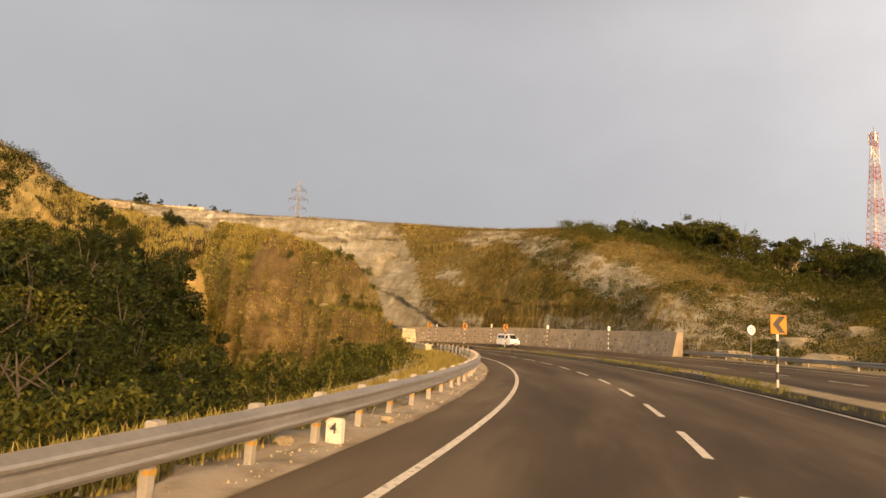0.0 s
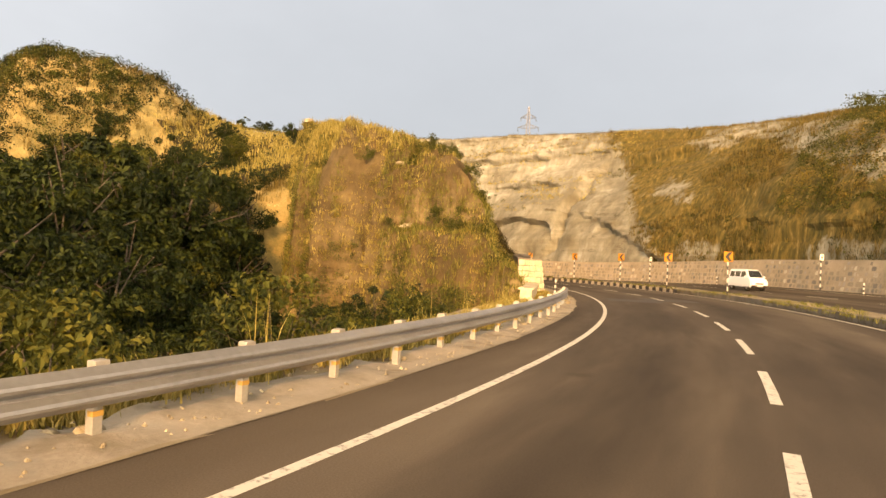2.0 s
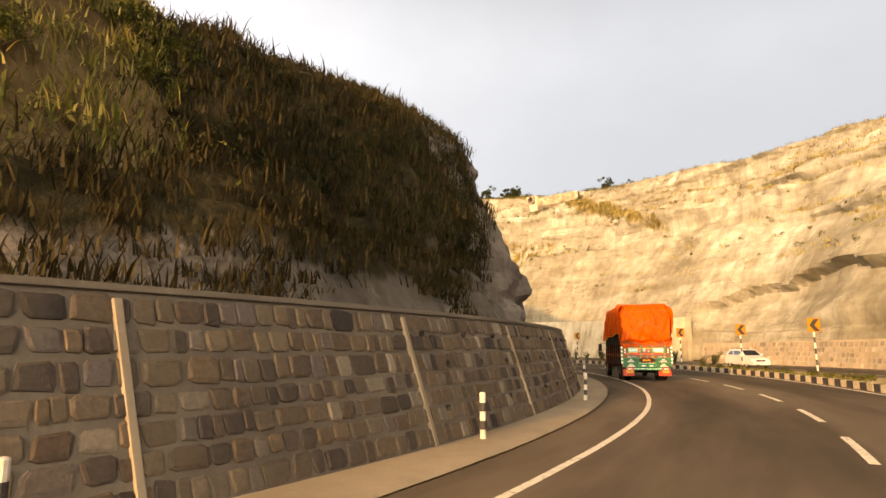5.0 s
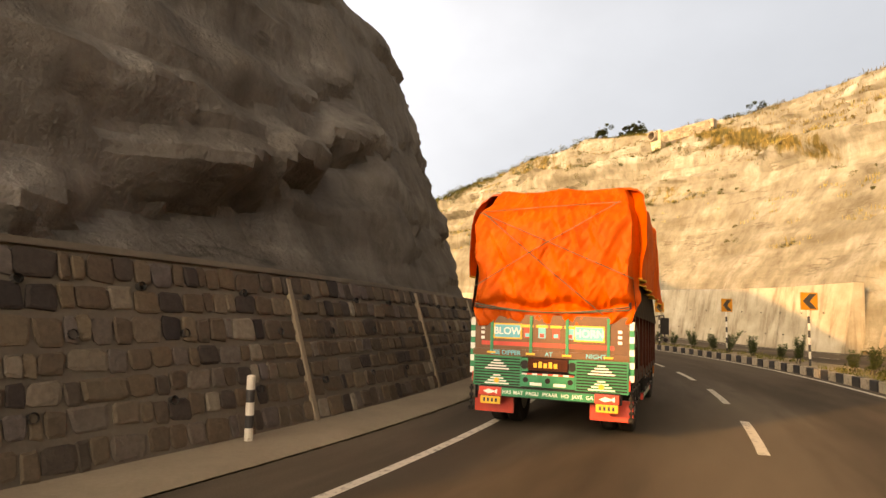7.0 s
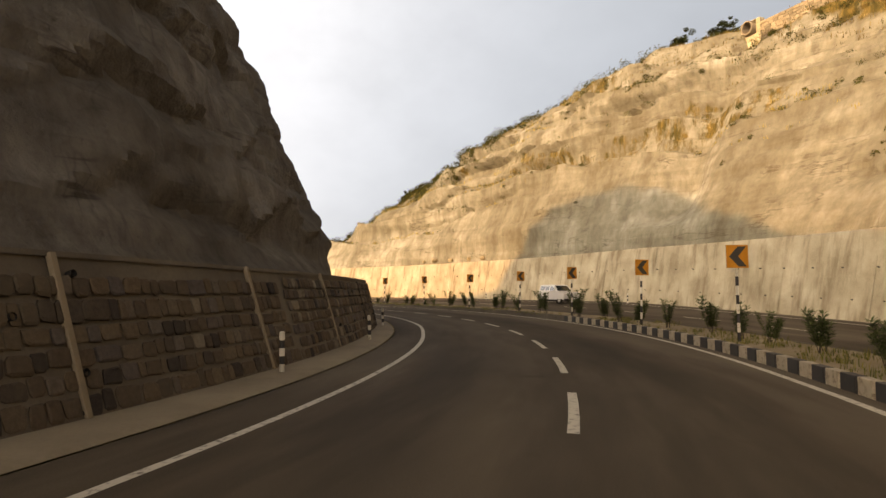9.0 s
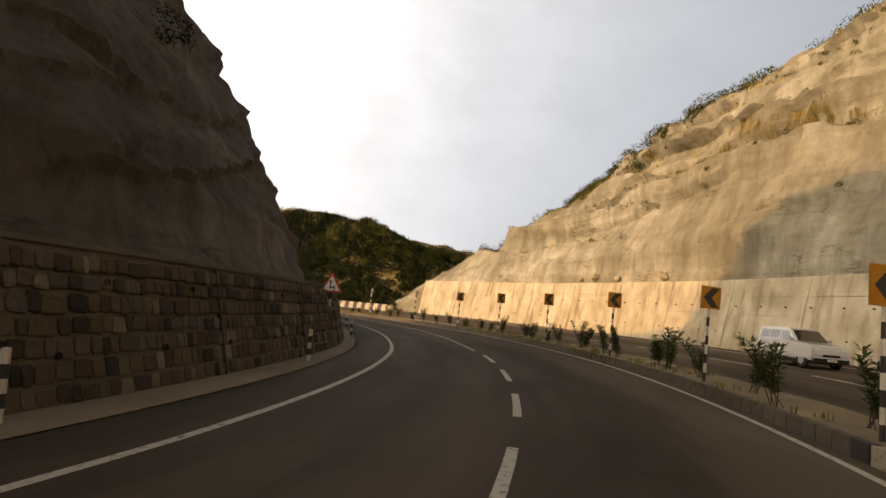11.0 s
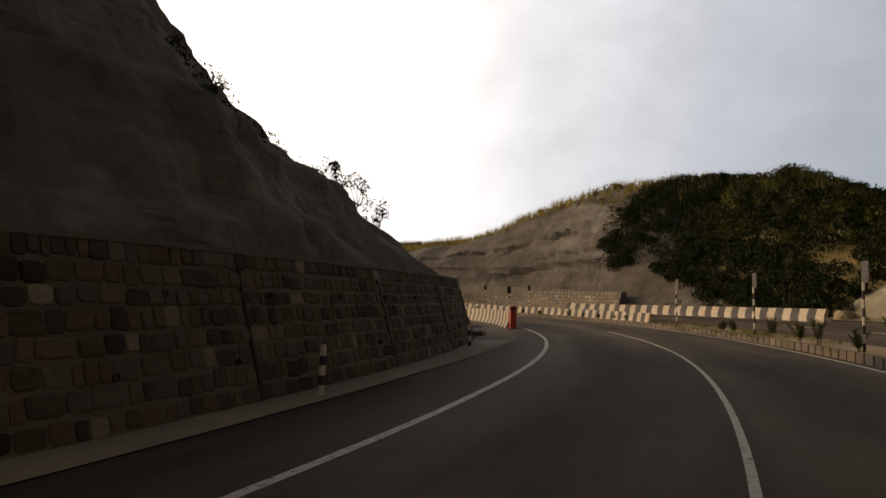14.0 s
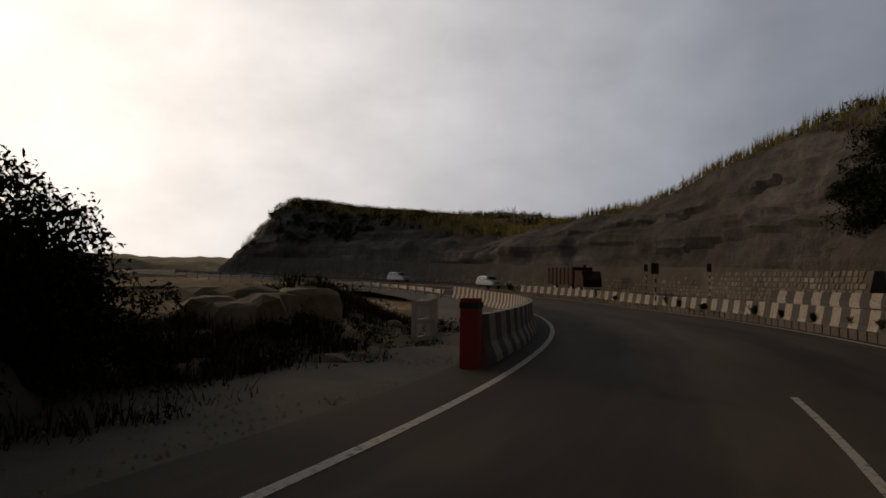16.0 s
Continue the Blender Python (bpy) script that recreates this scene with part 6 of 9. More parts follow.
        bx("painted_block", t, M_TRED if k % 2 else M_CYAN, x - 0.03, x + 0.03, -0.050, -0.042, 1.30, 1.35)
    for sx in (-1, 1):
        for k in range(3):
            bx("small_bar", t, M_CREAM, sx * 0.93 - 0.03, sx * 0.93 + 0.02, -0.045, -0.04, 1.25 + 0.07 * k, 1.29 + 0.07 * k)
    # sides: ribbed planks, stakes, stripe and lettering
    for sx in (-1, 1):
        for k in range(9):
            z0 = 0.82 + 0.125 * k
            bm = bmesh.new()
            prism(bm, [(0.0, z0), (L, z0), (L, z0 + 0.118), (0.0, z0 + 0.118)], sx * (H - 0.05), sx * (H - 0.015), 0.012)
            part("plank", bm, M_OCHRE if k == 2 else M_BODY, t)
        for k in range(8):
            y = 0.10 + 0.692 * k
            bx("stake", t, M_BODY, sx * H - 0.03, sx * H + 0.03, y - 0.045, y + 0.045, 0.74, 1.66, 0.01)
        bx("side_sill", t, M_BLACKSTEEL, sx * H - 0.03, sx * H + 0.02, 0.0, L, 0.72, 0.82, 0.008)
        for y0, y1 in ((0.1, 1.5), (2.5, 4.5)):
            for z in (0.42, 0.62):
                bx("guard_rail", t, M_BLACKSTEEL, sx * (H - 0.02) - 0.012, sx * (H - 0.02) + 0.012, y0, y1, z, z + 0.024, 0.004)
                for k in range(5):
                    yy = y0 + (y1 - y0) * (k + 0.3) / 5
                    bx("paint_band", t, M_POST, sx * (H - 0.02) - 0.014, sx * (H - 0.02) + 0.014, yy, yy + 0.06, z + 0.012, z + 0.026)
            for k in range(4):
                yy = y0 + (y1 - y0) * k / 3
                bx("guard_post", t, M_BLACKSTEEL, sx * (H - 0.02) - 0.015, sx * (H - 0.02) + 0.015, yy - 0.015, yy + 0.015, 0.42, 0.74)
    turn = 90
    # one word or part of a word in each bay between the stakes
    for words, y, pitch in (("K", 1.30, 0.1), ("VEGET", 1.83, 0.112), ("ABLE", 2.52, 0.128), ("COMP", 3.21, 0.135), ("ANY", 3.90, 0.145)):
        for i, letter in enumerate(words):
            text_mesh("letter", letter, 0.25, M_CREAM, t, pose(H - 0.010, y + (i - (len(words) - 1) / 2) * pitch, 1.31, 90, 0, turn) @ Matrix.Diagonal((0.62, 1, 1, 1)), 0.002)
    for k in range(3):
        for z0, z1 in ((1.20, 1.31), (1.35, 1.46)):
            bx("faded_bar", t, M_CREAM, H - 0.014, H - 0.010, 0.24 + 0.17 * k, 0.37 + 0.17 * k, z0, z1)
            bx("faded_bar", t, M_CREAM, H - 0.014, H - 0.010, 0.90 + 0.12 * k, 0.99 + 0.12 * k, z0, z1)
    for z in (1.29, 1.44):
        for k in range(5):
            bx("faded_bar", t, M_CREAM, H - 0.014, H - 0.010, 4.37 + 0.085 * k, 4.42 + 0.085 * k, z, z + 0.05)
    bx("plank_end", t, M_TRED, H - 0.072, H - 0.028, 2.4, 2.6, 0.298, 0.402, 0.006)
    bx("verse_plank", t, M_GREEN, H - 0.07, H - 0.03, 2.6, 4.1, 0.30, 0.40, 0.006, "green plank with white lettering")
    bx("plank_end", t, M_TRED, H - 0.072, H - 0.028, 4.1, 4.3, 0.298, 0.402, 0.006)
    for words, dy in (("HUM", -0.60), ("DIL", -0.34), ("DECHUKE", 0.05), ("SANAM", 0.52)):
        text_mesh("painted_word", words, 0.085, M_CREAM, t, pose(H - 0.028, 3.35 + dy, 0.35, 90, 0, turn), 0.0015)
    # load under its covers
    ny, na = 60, 72
    ys = np.linspace(0.05, L + 0.12, ny)
    half = np.array([(-1.0, 0.0), (-1.02, 0.35), (-1.0, 0.66), (-0.96, 0.88), (-0.86, 0.975), (0.0, 1.0), (0.86, 0.99), (0.96, 0.90), (1.0, 0.66), (1.02, 0.35), (1.0, 0.0)])
    par = np.linspace(0, 1, na)
    px_, pz_ = np.interp(par, np.linspace(0, 1, 11), half[:, 0]), np.interp(par, np.linspace(0, 1, 11), half[:, 1])
    V = np.empty((ny, na, 3))
    for i, y in enumerate(ys):
        g = y / L
        low = 2.12 - 0.22 * g + 0.025 * math.sin(11 * g) - 0.10 * max(0.0, g - 0.78) * 4
        high = 3.46 - 0.10 * math.exp(-g * 14) - 0.16 * g - 0.85 * max(0.0, g - 0.70) ** 1.6 * 3
        wide = 1.14 - 0.10 * max(0.0, g - 0.9) * 4
        fold = 0.06 * fbm(y * 3.1 + 0 * par, par * 2.5, 0, 4, 91) + 0.04 * np.sin(2 * math.pi * y / 0.62 + 1.2 * par) * np.abs(px_)
        flare = 0.13 * max(0.0, g - 0.72) * 3.4 * np.clip(1 - pz_ / 0.5, 0, 1)
        V[i, :, 0] = px_ * (wide + fold + flare)
        V[i, :, 1] = y + 0.34 * smooth(0.72, 1.0, pz_) * math.exp(-2.5 * g)
        V[i, :, 2] = low + (high - low) * pz_ + fold * pz_
    me = grid_mesh("tarpaulin", V)
    thing("tarpaulin", me, M_TARP, "orange tarpaulin pulled over the load", parent=t)
    # the back of the cover, gathered at the foot
    nx, nz = 128, 104
    X, Z = np.meshgrid(np.linspace(-1, 1, nx), np.linspace(0, 1, nz))
    wide = np.interp(Z, [0, 0.05, 0.15, 0.55, 0.80, 0.86, 0.93, 1.0], [1.06, 1.10, 1.16, 1.17, 1.14, 1.10, 1.06, 1.0]) - 0.10 * smooth(0.83, 0.88, Z) * (X < -0.3)
    fold = 0.05 * fbm(X * 3.5 + Z * 1.4, Z * 3.0 - X, 0, 4, 93) + 0.022 * np.sin(22 * X + 5 * Z + 3 * vnoise(X * 3, Z * 3, 0, 95)) * (1 - smooth(0.0, 0.45, Z)) + 0.014 * np.sin(16 * (X - 0.6 * Z)) + 0.020 * fbm((X + 0.9 * Z) * 9, (Z - 0.5 * X) * 3.5, 0, 3, 97) + 0.012 * fbm((X - 1.1 * Z) * 17, Z * 6, 0, 3, 99)
    crease = 0.05 * (0.35 - np.abs(fbm((X + 0.55 * Z) * 5.0, (Z - 0.35 * X) * 1.6, 0, 3, 151))) + 0.03 * (0.3 - np.abs(fbm((X - 0.8 * Z) * 7.0, Z * 2.2, 0, 3, 157)))
    fold = fold - crease
    bulge = -0.20 * np.sin(np.clip(Z, 0, 1) * math.pi) ** 0.7 * (1 - 0.35 * X ** 2) + 0.16 * smooth(0.72, 0.86, Z) + 0.30 * smooth(0.80, 1.0, Z)
    tie = 0.10 * np.exp(-((Z - 0.13) / 0.035) ** 2)
    B = np.stack([X * wide + 0.5 * fold * np.abs(X), -0.02 + bulge * 0.75 + fold + tie + 0.34 * smooth(0.88, 1.0, np.abs(X)) * smooth(0.08, 0.3, Z), 1.48 + 0.05 * np.sin(9 * X) * (1 - Z) + 1.90 * Z + 0.02 * np.sin(7 * X + 1) * Z], -1)
    thing("tarpaulin_back", grid_mesh("tarpaulin_back", B), M_TARP, "creased orange tarpaulin back roped across", parent=t)
    # dark under-cover along the sides
    for sx in (-1, 1):
        yy, zz = np.meshgrid(np.linspace(-0.02, L + 0.02, 70), np.linspace(0, 1, 12))
        lowz = 1.62 - 0.02 * yy
        topz = 2.36 - 0.06 * yy
        C = np.stack([sx * (1.125 - 0.075 * zz + 0.012 * np.sin(yy * 11) * (1 - zz)), yy, lowz + (topz - lowz) * zz], -1)
        thing("under_cover", grid_mesh("under_cover", C if sx > 0 else C[:, ::-1]), M_TARP_DARK, "dark under-cover hanging over the side", parent=t)
        # yellow hem along the edge of the cover
        hem = bmesh.new()
        col = 0 if sx < 0 else na - 1
        rings = [[hem.verts.new(Vector(V[i, col]) + Vector((0.014 * math.cos(a), 0, 0.014 * math.sin(a)))) for a in np.arange(5) * 2 * math.pi / 5] for i in range(0, ny, 2)]
        for a, b in zip(rings, rings[1:]):
            for k in range(5):
                hem.faces.new((a[k], a[(k + 1) % 5], b[(k + 1) % 5], b[k]))
        part("hem", hem, M_TYEL, t, "yellow hem of the tarpaulin")

    def rope(points, r=0.006):
        cu = bpy.data.curves.new("rope", "CURVE")
        cu.dimensions, cu.bevel_depth, cu.bevel_resolution = "3D", r, 2
        sp = cu.splines.new("POLY")
        sp.points.add(len(points) - 1)
        for p, q in zip(sp.points, points):
            p.co = (*q, 1)
        tmp = bpy.data.objects.new("rope", cu)
        scene.collection.objects.link(tmp)
        rme = bpy.data.meshes.new_from_object(tmp.evaluated_get(bpy.context.evaluated_depsgraph_get()))
        bpy.data.objects.remove(tmp)
        thing("rope", rme, M_ROPE, parent=t)

    def on_back(x, z):
        i, j = int(np.clip(round((z - 1.48) / 1.90 * (nz - 1)), 0, nz - 1)), int(np.clip(round((x / 1.17 + 1) / 2 * (nx - 1)), 0, nx - 1))
        return (x, min(B[i, j, 1], B[i, max(j - 1, 0), 1], B[i, min(j + 1, nx - 1), 1]) - 0.018, z)

    def taut(points, r):
        """A rope that bridges the hollows between folds."""
        ys_ = [min(q[1] for q in points[max(0, k - 2):k + 3]) for k in range(len(points))]
        ys_ = [sum(ys_[max(0, k - 2):k + 3]) / len(ys_[max(0, k - 2):k + 3]) - 0.01 for k in range(len(ys_))]
        rope([(q[0], y, q[2]) for q, y in zip(points, ys_)], r)

    for a, b in (((-1.0, 3.02), (1.10, 2.10)), ((-1.02, 1.98), (0.92, 3.12)), ((-0.95, 3.02), (0.72, 1.62)), ((-0.95, 3.04), (0.92, 3.14))):
        taut([on_back(a[0] + (b[0] - a[0]) * k / 24, a[1] + (b[1] - a[1]) * k / 24) for k in range(25)], 0.006)
    for z, sag in ((1.70, 0.06), (1.74, 0.10)):
        taut([on_back(-1.05 + 2.1 * k / 30, z - sag * math.sin(math.pi * k / 30)) for k in range(31)], 0.009)
    rope([(1.09, 0.02, 1.62), (1.12, 0.3, 1.4), (1.12, 0.5, 1.0), (1.1, 0.6, 0.8)], 0.007)
    # cab
    cab = part("cab", prism(bmesh.new(), [(5.02, 0.50), (6.25, 0.50), (6.34, 0.62), (6.34, 1.12), (6.22, 1.22), (6.02, 1.72), (5.9, 1.84), (5.02, 1.88)], -0.98, 0.98, 0.05), M_OCHRE, t, "ochre painted cab")
    for sx in (-1, 1):
        plate_bm = bmesh.new()
        prism(plate_bm, [(5.32, 1.20), (6.10, 1.20), (5.98, 1.60), (5.90, 1.68), (5.32, 1.68)], sx * 0.978, sx * 0.988)
        part("side_window", plate_bm, M_GLASS, cab)
        dm = bmesh.new()
        prism(dm, [(5.30, 0.62), (6.02, 0.62), (6.10, 0.9), (6.14, 1.19), (5.30, 1.19)], sx * 0.975, sx * 0.992, 0.006)
        door = part("door", dm, M_OCHRE, cab)
        bx("door_handle", door, M_BLACKSTEEL, sx * 0.995 - 0.01, sx * 0.995 + 0.015, 5.38, 5.52, 1.06, 1.09, 0.004)
        bx("stripe", cab, M_GREEN, sx * 0.99 - 0.006, sx * 0.99 + 0.006, 5.1, 5.28, 0.8, 1.0)
        arm = bmesh.new()
        rod(arm, (sx * 0.96, 6.0, 1.66), (sx * 1.22, 6.28, 1.72), 0.012, 6)
        rod(arm, (sx * 1.22, 6.28, 1.72), (sx * 1.24, 6.30, 1.25), 0.012, 6)
        rod(arm, (sx * 1.24, 6.30, 1.25), (sx * 0.97, 6.05, 1.15), 0.012, 6)
        ma = part("mirror_arm", arm, M_BLACKSTEEL, cab)
        bx("mirror", ma, M_BLACKSTEEL, sx * 1.24 - 0.09, sx * 1.24 + 0.09, 6.26, 6.32, 1.30, 1.66, 0.02)
        bm = bmesh.new()
        bmesh.ops.create_icosphere(bm, subdivisions=2, radius=0.055, matrix=Matrix.Translation((sx * 1.26, 6.3, 1.18)))
        part("tassel", bm, M_BLACKSTEEL, ma)
        arch = bmesh.new()
        outer = [(5.55 + 0.56 * math.cos(a), 0.44 + 0.56 * math.sin(a)) for a in np.linspace(0.05, math.pi - 0.05, 14)]
        inner = [(5.55 + 0.50 * math.cos(a), 0.44 + 0.50 * math.sin(a)) for a in np.linspace(math.pi - 0.05, 0.05, 14)]
        prism(arch, outer + inner, sx * 0.80, sx * 1.03)
        part("wheel_arch", arch, M_OCHRE, cab)
        bx("head_lamp", cab, M_CREAM, sx * 0.7 - 0.1, sx * 0.7 + 0.1, 6.33, 6.36, 0.70, 0.86, 0.02)
        bx("side_lamp", cab, M_TYEL, sx * 0.99 - 0.015, sx * 0.99 + 0.015, 6.18, 6.26, 0.92, 0.98, 0.01)
    wm = bmesh.new()
    v = [wm.verts.new(p) for p in ((-0.88, 6.245, 1.22), (0.88, 6.245, 1.22), (0.84, 6.04, 1.72), (-0.84, 6.04, 1.72))]
    wm.faces.new(v)
    part("windscreen", wm, M_GLASS, cab)
    bx("front_bumper", t, M_CREAM, -1.0, 1.0, 6.3, 6.44, 0.38, 0.56, 0.03)
    bx("fuel_tank", t, M_BLACKSTEEL, 0.55, 0.95, 2.2, 3.0, 0.40, 0.68, 0.05)
    for sx in (-1, 1):
        bm = bmesh.new()
        rod(bm, (sx * 1.07, -0.07, 0.62), (sx * 1.07, -0.07, 0.30), 0.014, 6)
        for k in range(4):
            bmesh.ops.create_icosphere(bm, subdivisions=1, radius=0.035 + 0.012 * (k == 0), matrix=Matrix.Translation((sx * 1.07, -0.07, 0.30 + 0.09 * k)))
        part("tassel", bm, M_BLACKSTEEL, t)


lorry()


# ---- cars ----
def car_paint(name, colour):
    return grainy(name, [(0.3, tuple(0.9 * c for c in colour)), (0.7, colour)], 1.0, 12, 0.32, bump=0.02, coat=0.6)


M_CARWHITE, M_CARSILVER = car_paint("white_car_paint", (0.72, 0.71, 0.69)), car_paint("silver_car_paint", (0.48, 0.48, 0.47))
M_LENS = grainy("lamp_lens", [(0.3, (0.55, 0.55, 0.52)), (0.7, (0.7, 0.7, 0.67))], 5, 30, 0.12, bump=0.0, coat=0.5)
M_REDLENS = grainy("red_lens", [(0.3, (0.35, 0.015, 0.012)), (0.7, (0.45, 0.03, 0.02))], 5, 30, 0.2, bump=0.0)


def car(m, paint, kind, label):
    """A passenger car, nose towards +y."""
    ob = empty("car", m, label, "car", "cars on the road")
    if kind == "van":
        Lc, Wc = 3.2, 1.34
        low = [(-1.58, 0.30), (1.50, 0.26), (1.60, 0.42), (1.58, 0.72), (1.34, 0.92), (-1.56, 0.94), (-1.62, 0.5)]
        roof = [(-1.50, 0.93), (1.25, 0.92), (0.72, 1.52), (0.5, 1.58), (-1.42, 1.58), (-1.52, 1.5)]
        glass = [[(-1.35, 1.02), (-0.72, 1.02), (-0.72, 1.42), (-1.33, 1.42)], [(-0.64, 1.02), (0.05, 1.02), (0.05, 1.42), (-0.64, 1.42)], [(0.13, 1.0), (0.95, 1.0), (0.62, 1.42), (0.13, 1.42)]]
        shield = ((1.19, 1.0), (0.76, 1.50))
        wheels, r = (-1.0, 1.02), 0.27
    elif kind == "suv":
        Lc, Wc = 3.9, 1.6
        low = [(-1.9, 0.38), (1.85, 0.34), (1.95, 0.5), (1.93, 0.84), (1.72, 0.96), (0.85, 1.02), (-1.9, 1.04), (-1.96, 0.6)]
        roof = [(-1.85, 1.03), (0.90, 1.01), (0.28, 1.52), (0.05, 1.58), (-1.72, 1.58), (-1.86, 1.5)]
        glass = [[(-1.68, 1.10), (-1.02, 1.10), (-1.02, 1.45), (-1.62, 1.45)], [(-0.95, 1.10), (-0.30, 1.10), (-0.30, 1.45), (-0.95, 1.45)], [(-0.22, 1.08), (0.62, 1.08), (0.20, 1.45), (-0.22, 1.45)]]
        shield = ((0.86, 1.06), (0.31, 1.50))
        wheels, r = (-1.2, 1.22), 0.33
    else:
        Lc, Wc = 3.3, 1.46
        low = [(-1.60, 0.30), (1.55, 0.24), (1.66, 0.40), (1.62, 0.62), (1.40, 0.76), (0.72, 0.86), (-1.58, 0.90), (-1.66, 0.5)]
        roof = [(-1.52, 0.89), (0.82, 0.85), (0.22, 1.28), (0.0, 1.33), (-1.0, 1.32), (-1.40, 1.18)]
        glass = [[(-1.25, 0.95), (-0.62, 0.95), (-0.62, 1.23), (-1.02, 1.23)], [(-0.55, 0.95), (0.55, 0.94), (0.18, 1.22), (-0.55, 1.24)]]
        shield = ((0.76, 0.90), (0.25, 1.26))
        wheels, r = (-1.02, 1.02), 0.27
    h = Wc / 2
    part("body", prism(bmesh.new(), low, -h, h, 0.06), paint, ob)
    bm = bmesh.new()
    n = len(roof)
    lo_ = [bm.verts.new((-(h - 0.04 - 0.22 * (z - roof[0][1])), y, z)) for y, z in roof]
    hi_ = [bm.verts.new(((h - 0.04 - 0.22 * (z - roof[0][1])), y, z)) for y, z in roof]
    fs = [bm.faces.new(lo_[::-1]), bm.faces.new(hi_)] + [bm.faces.new((lo_[i], lo_[(i + 1) % n], hi_[(i + 1) % n], hi_[i])) for i in range(n)]
    bmesh.ops.recalc_face_normals(bm, faces=fs)
    bmesh.ops.bevel(bm, geom=list({e for v in lo_ + hi_ for e in v.link_edges}), offset=0.035, segments=2, affect="EDGES")
    cabin = part("cabin", bm, paint, ob)
    for sx in (-1, 1):
        for g in glass:
            bm = bmesh.new()
            v = [bm.verts.new((sx * (h - 0.036 - 0.22 * (z - roof[0][1]) + 0.004), y, z)) for y, z in g]
            bm.faces.new(v)
            part("side_window", bm, M_GLASS, cabin)
        bx("head_lamp", ob, M_LENS, sx * (h - 0.22) - 0.14, sx * (h - 0.22) + 0.14, low[2][0] - 0.13, low[2][0] - 0.02, low[3][1] - 0.15, low[3][1] + 0.0, 0.03)
        bx("tail_lamp", ob, M_REDLENS, sx * (h - 0.1) - 0.07, sx * (h - 0.1) + 0.07, low[-2][0] - 0.05, low[-2][0] + 0.05, 0.66, 0.88, 0.02)
        bx("wing_mirror", ob, paint, sx * (h + 0.06) - 0.07, sx * (h + 0.06) + 0.07, shield[0][0] - 0.28, shield[0][0] - 0.18, shield[0][1] + 0.0, shield[0][1] + 0.11, 0.02)
        for y in wheels:
            wheel(ob, sx * (h - 0.09), y, r, 0.17)
    ya, za = shield[0]
    yb, zb = shield[1]
    bm = bmesh.new()
    v = [bm.verts.new(p) for p in ((-h + 0.14, ya + 0.012, za), (h - 0.14, ya + 0.012, za), (h - 0.24, yb + 0.012, zb), (-h + 0.24, yb + 0.012, zb))]
    bm.faces.new(v)
    part("windscreen", bm, M_GLASS, cabin)
    rear = min(y for y, z in roof)
    bm = bmesh.new()
    v = [bm.verts.new(p) for p in ((-h + 0.18, rear - 0.0, za + 0.06), (h - 0.18, rear - 0.0, za + 0.06), (h - 0.24, rear + 0.04, zb - 0.04), (-h + 0.24, rear + 0.04, zb - 0.04))]
    bm.faces.new(v)
    part("rear_window", bm, M_GLASS, cabin)
    bx("grille", ob, M_BLACKSTEEL, -h * 0.45, h * 0.45, low[2][0] - 0.1, low[2][0] + 0.015, 0.5, 0.6, 0.02)
    bx("bumper", ob, M_BLACKSTEEL if kind != "hatch" else paint, -h + 0.06, h - 0.06, low[2][0] - 0.12, low[2][0] + 0.05, 0.26, 0.44, 0.04)
    bx("number_plate", ob, M_SIGNWHITE, -0.2, 0.2, low[2][0] + 0.045, low[2][0] + 0.06, 0.33, 0.42, 0.004)
    bx("number_bar", ob, M_SIGNBLACK, -0.15, 0.15, low[2][0] + 0.06, low[2][0] + 0.064, 0.36, 0.39)
    bx("underside", ob, M_BLACKSTEEL, -h + 0.12, h - 0.12, low[0][0] + 0.15, low[1][0] - 0.15, 0.2, 0.34)
    return ob


for s, u, paint, kind, lab in ((15.0, 15.2, M_CARWHITE, "van", "white people carrier van on the opposite carriageway"), (51.5, 13.6, M_CARSILVER, "hatch", "silver hatchback on the opposite carriageway"),
                               (96.4, 17.4, M_CARSILVER, "suv", "silver off-road car behind the median shrubs"),
                               (197.0, 15.0, M_CARWHITE, "hatch", "white hatchback far round the bend"), (212.0, 15.4, M_CARWHITE, "hatch", "pale hatchback far round the bend")):
    car(at(s, u, float(bank(s, u)), 180), paint, kind, lab)
far_lorry = empty("lorry", at(184.0, 14.6, float(bank(184, 14.6)), 180), "dark red goods lorry far round the bend", "lorry")
bx("cargo_body", far_lorry, M_BODY, -1.05, 1.05, -3.2, 1.2, 0.8, 2.4, 0.04)
for k in range(7):
    bx("stake", far_lorry, M_BLACKSTEEL, 1.04, 1.09, -3.0 + 0.66 * k, -2.9 + 0.66 * k, 0.8, 2.4)
fc = part("cab", prism(bmesh.new(), [(1.3, 0.5), (2.7, 0.5), (2.75, 1.2), (2.5, 2.0), (1.3, 2.1)], -1.0, 1.0, 0.05), M_BODY, far_lorry)
bm = bmesh.new()
v = [bm.verts.new(p) for p in ((-0.85, 2.735, 1.25), (0.85, 2.735, 1.25), (0.8, 2.53, 1.95), (-0.8, 2.53, 1.95))]
bm.faces.new(v)
part("windscreen", bm, M_GLASS, fc)
bx("bumper", far_lorry, M_CREAM, -1.0, 1.0, 2.7, 2.85, 0.4, 0.6, 0.03)
for x in (-0.9, 0.9):
    for y in (-2.0, 2.0):
        wheel(far_lorry, x, y, 0.44, 0.22)
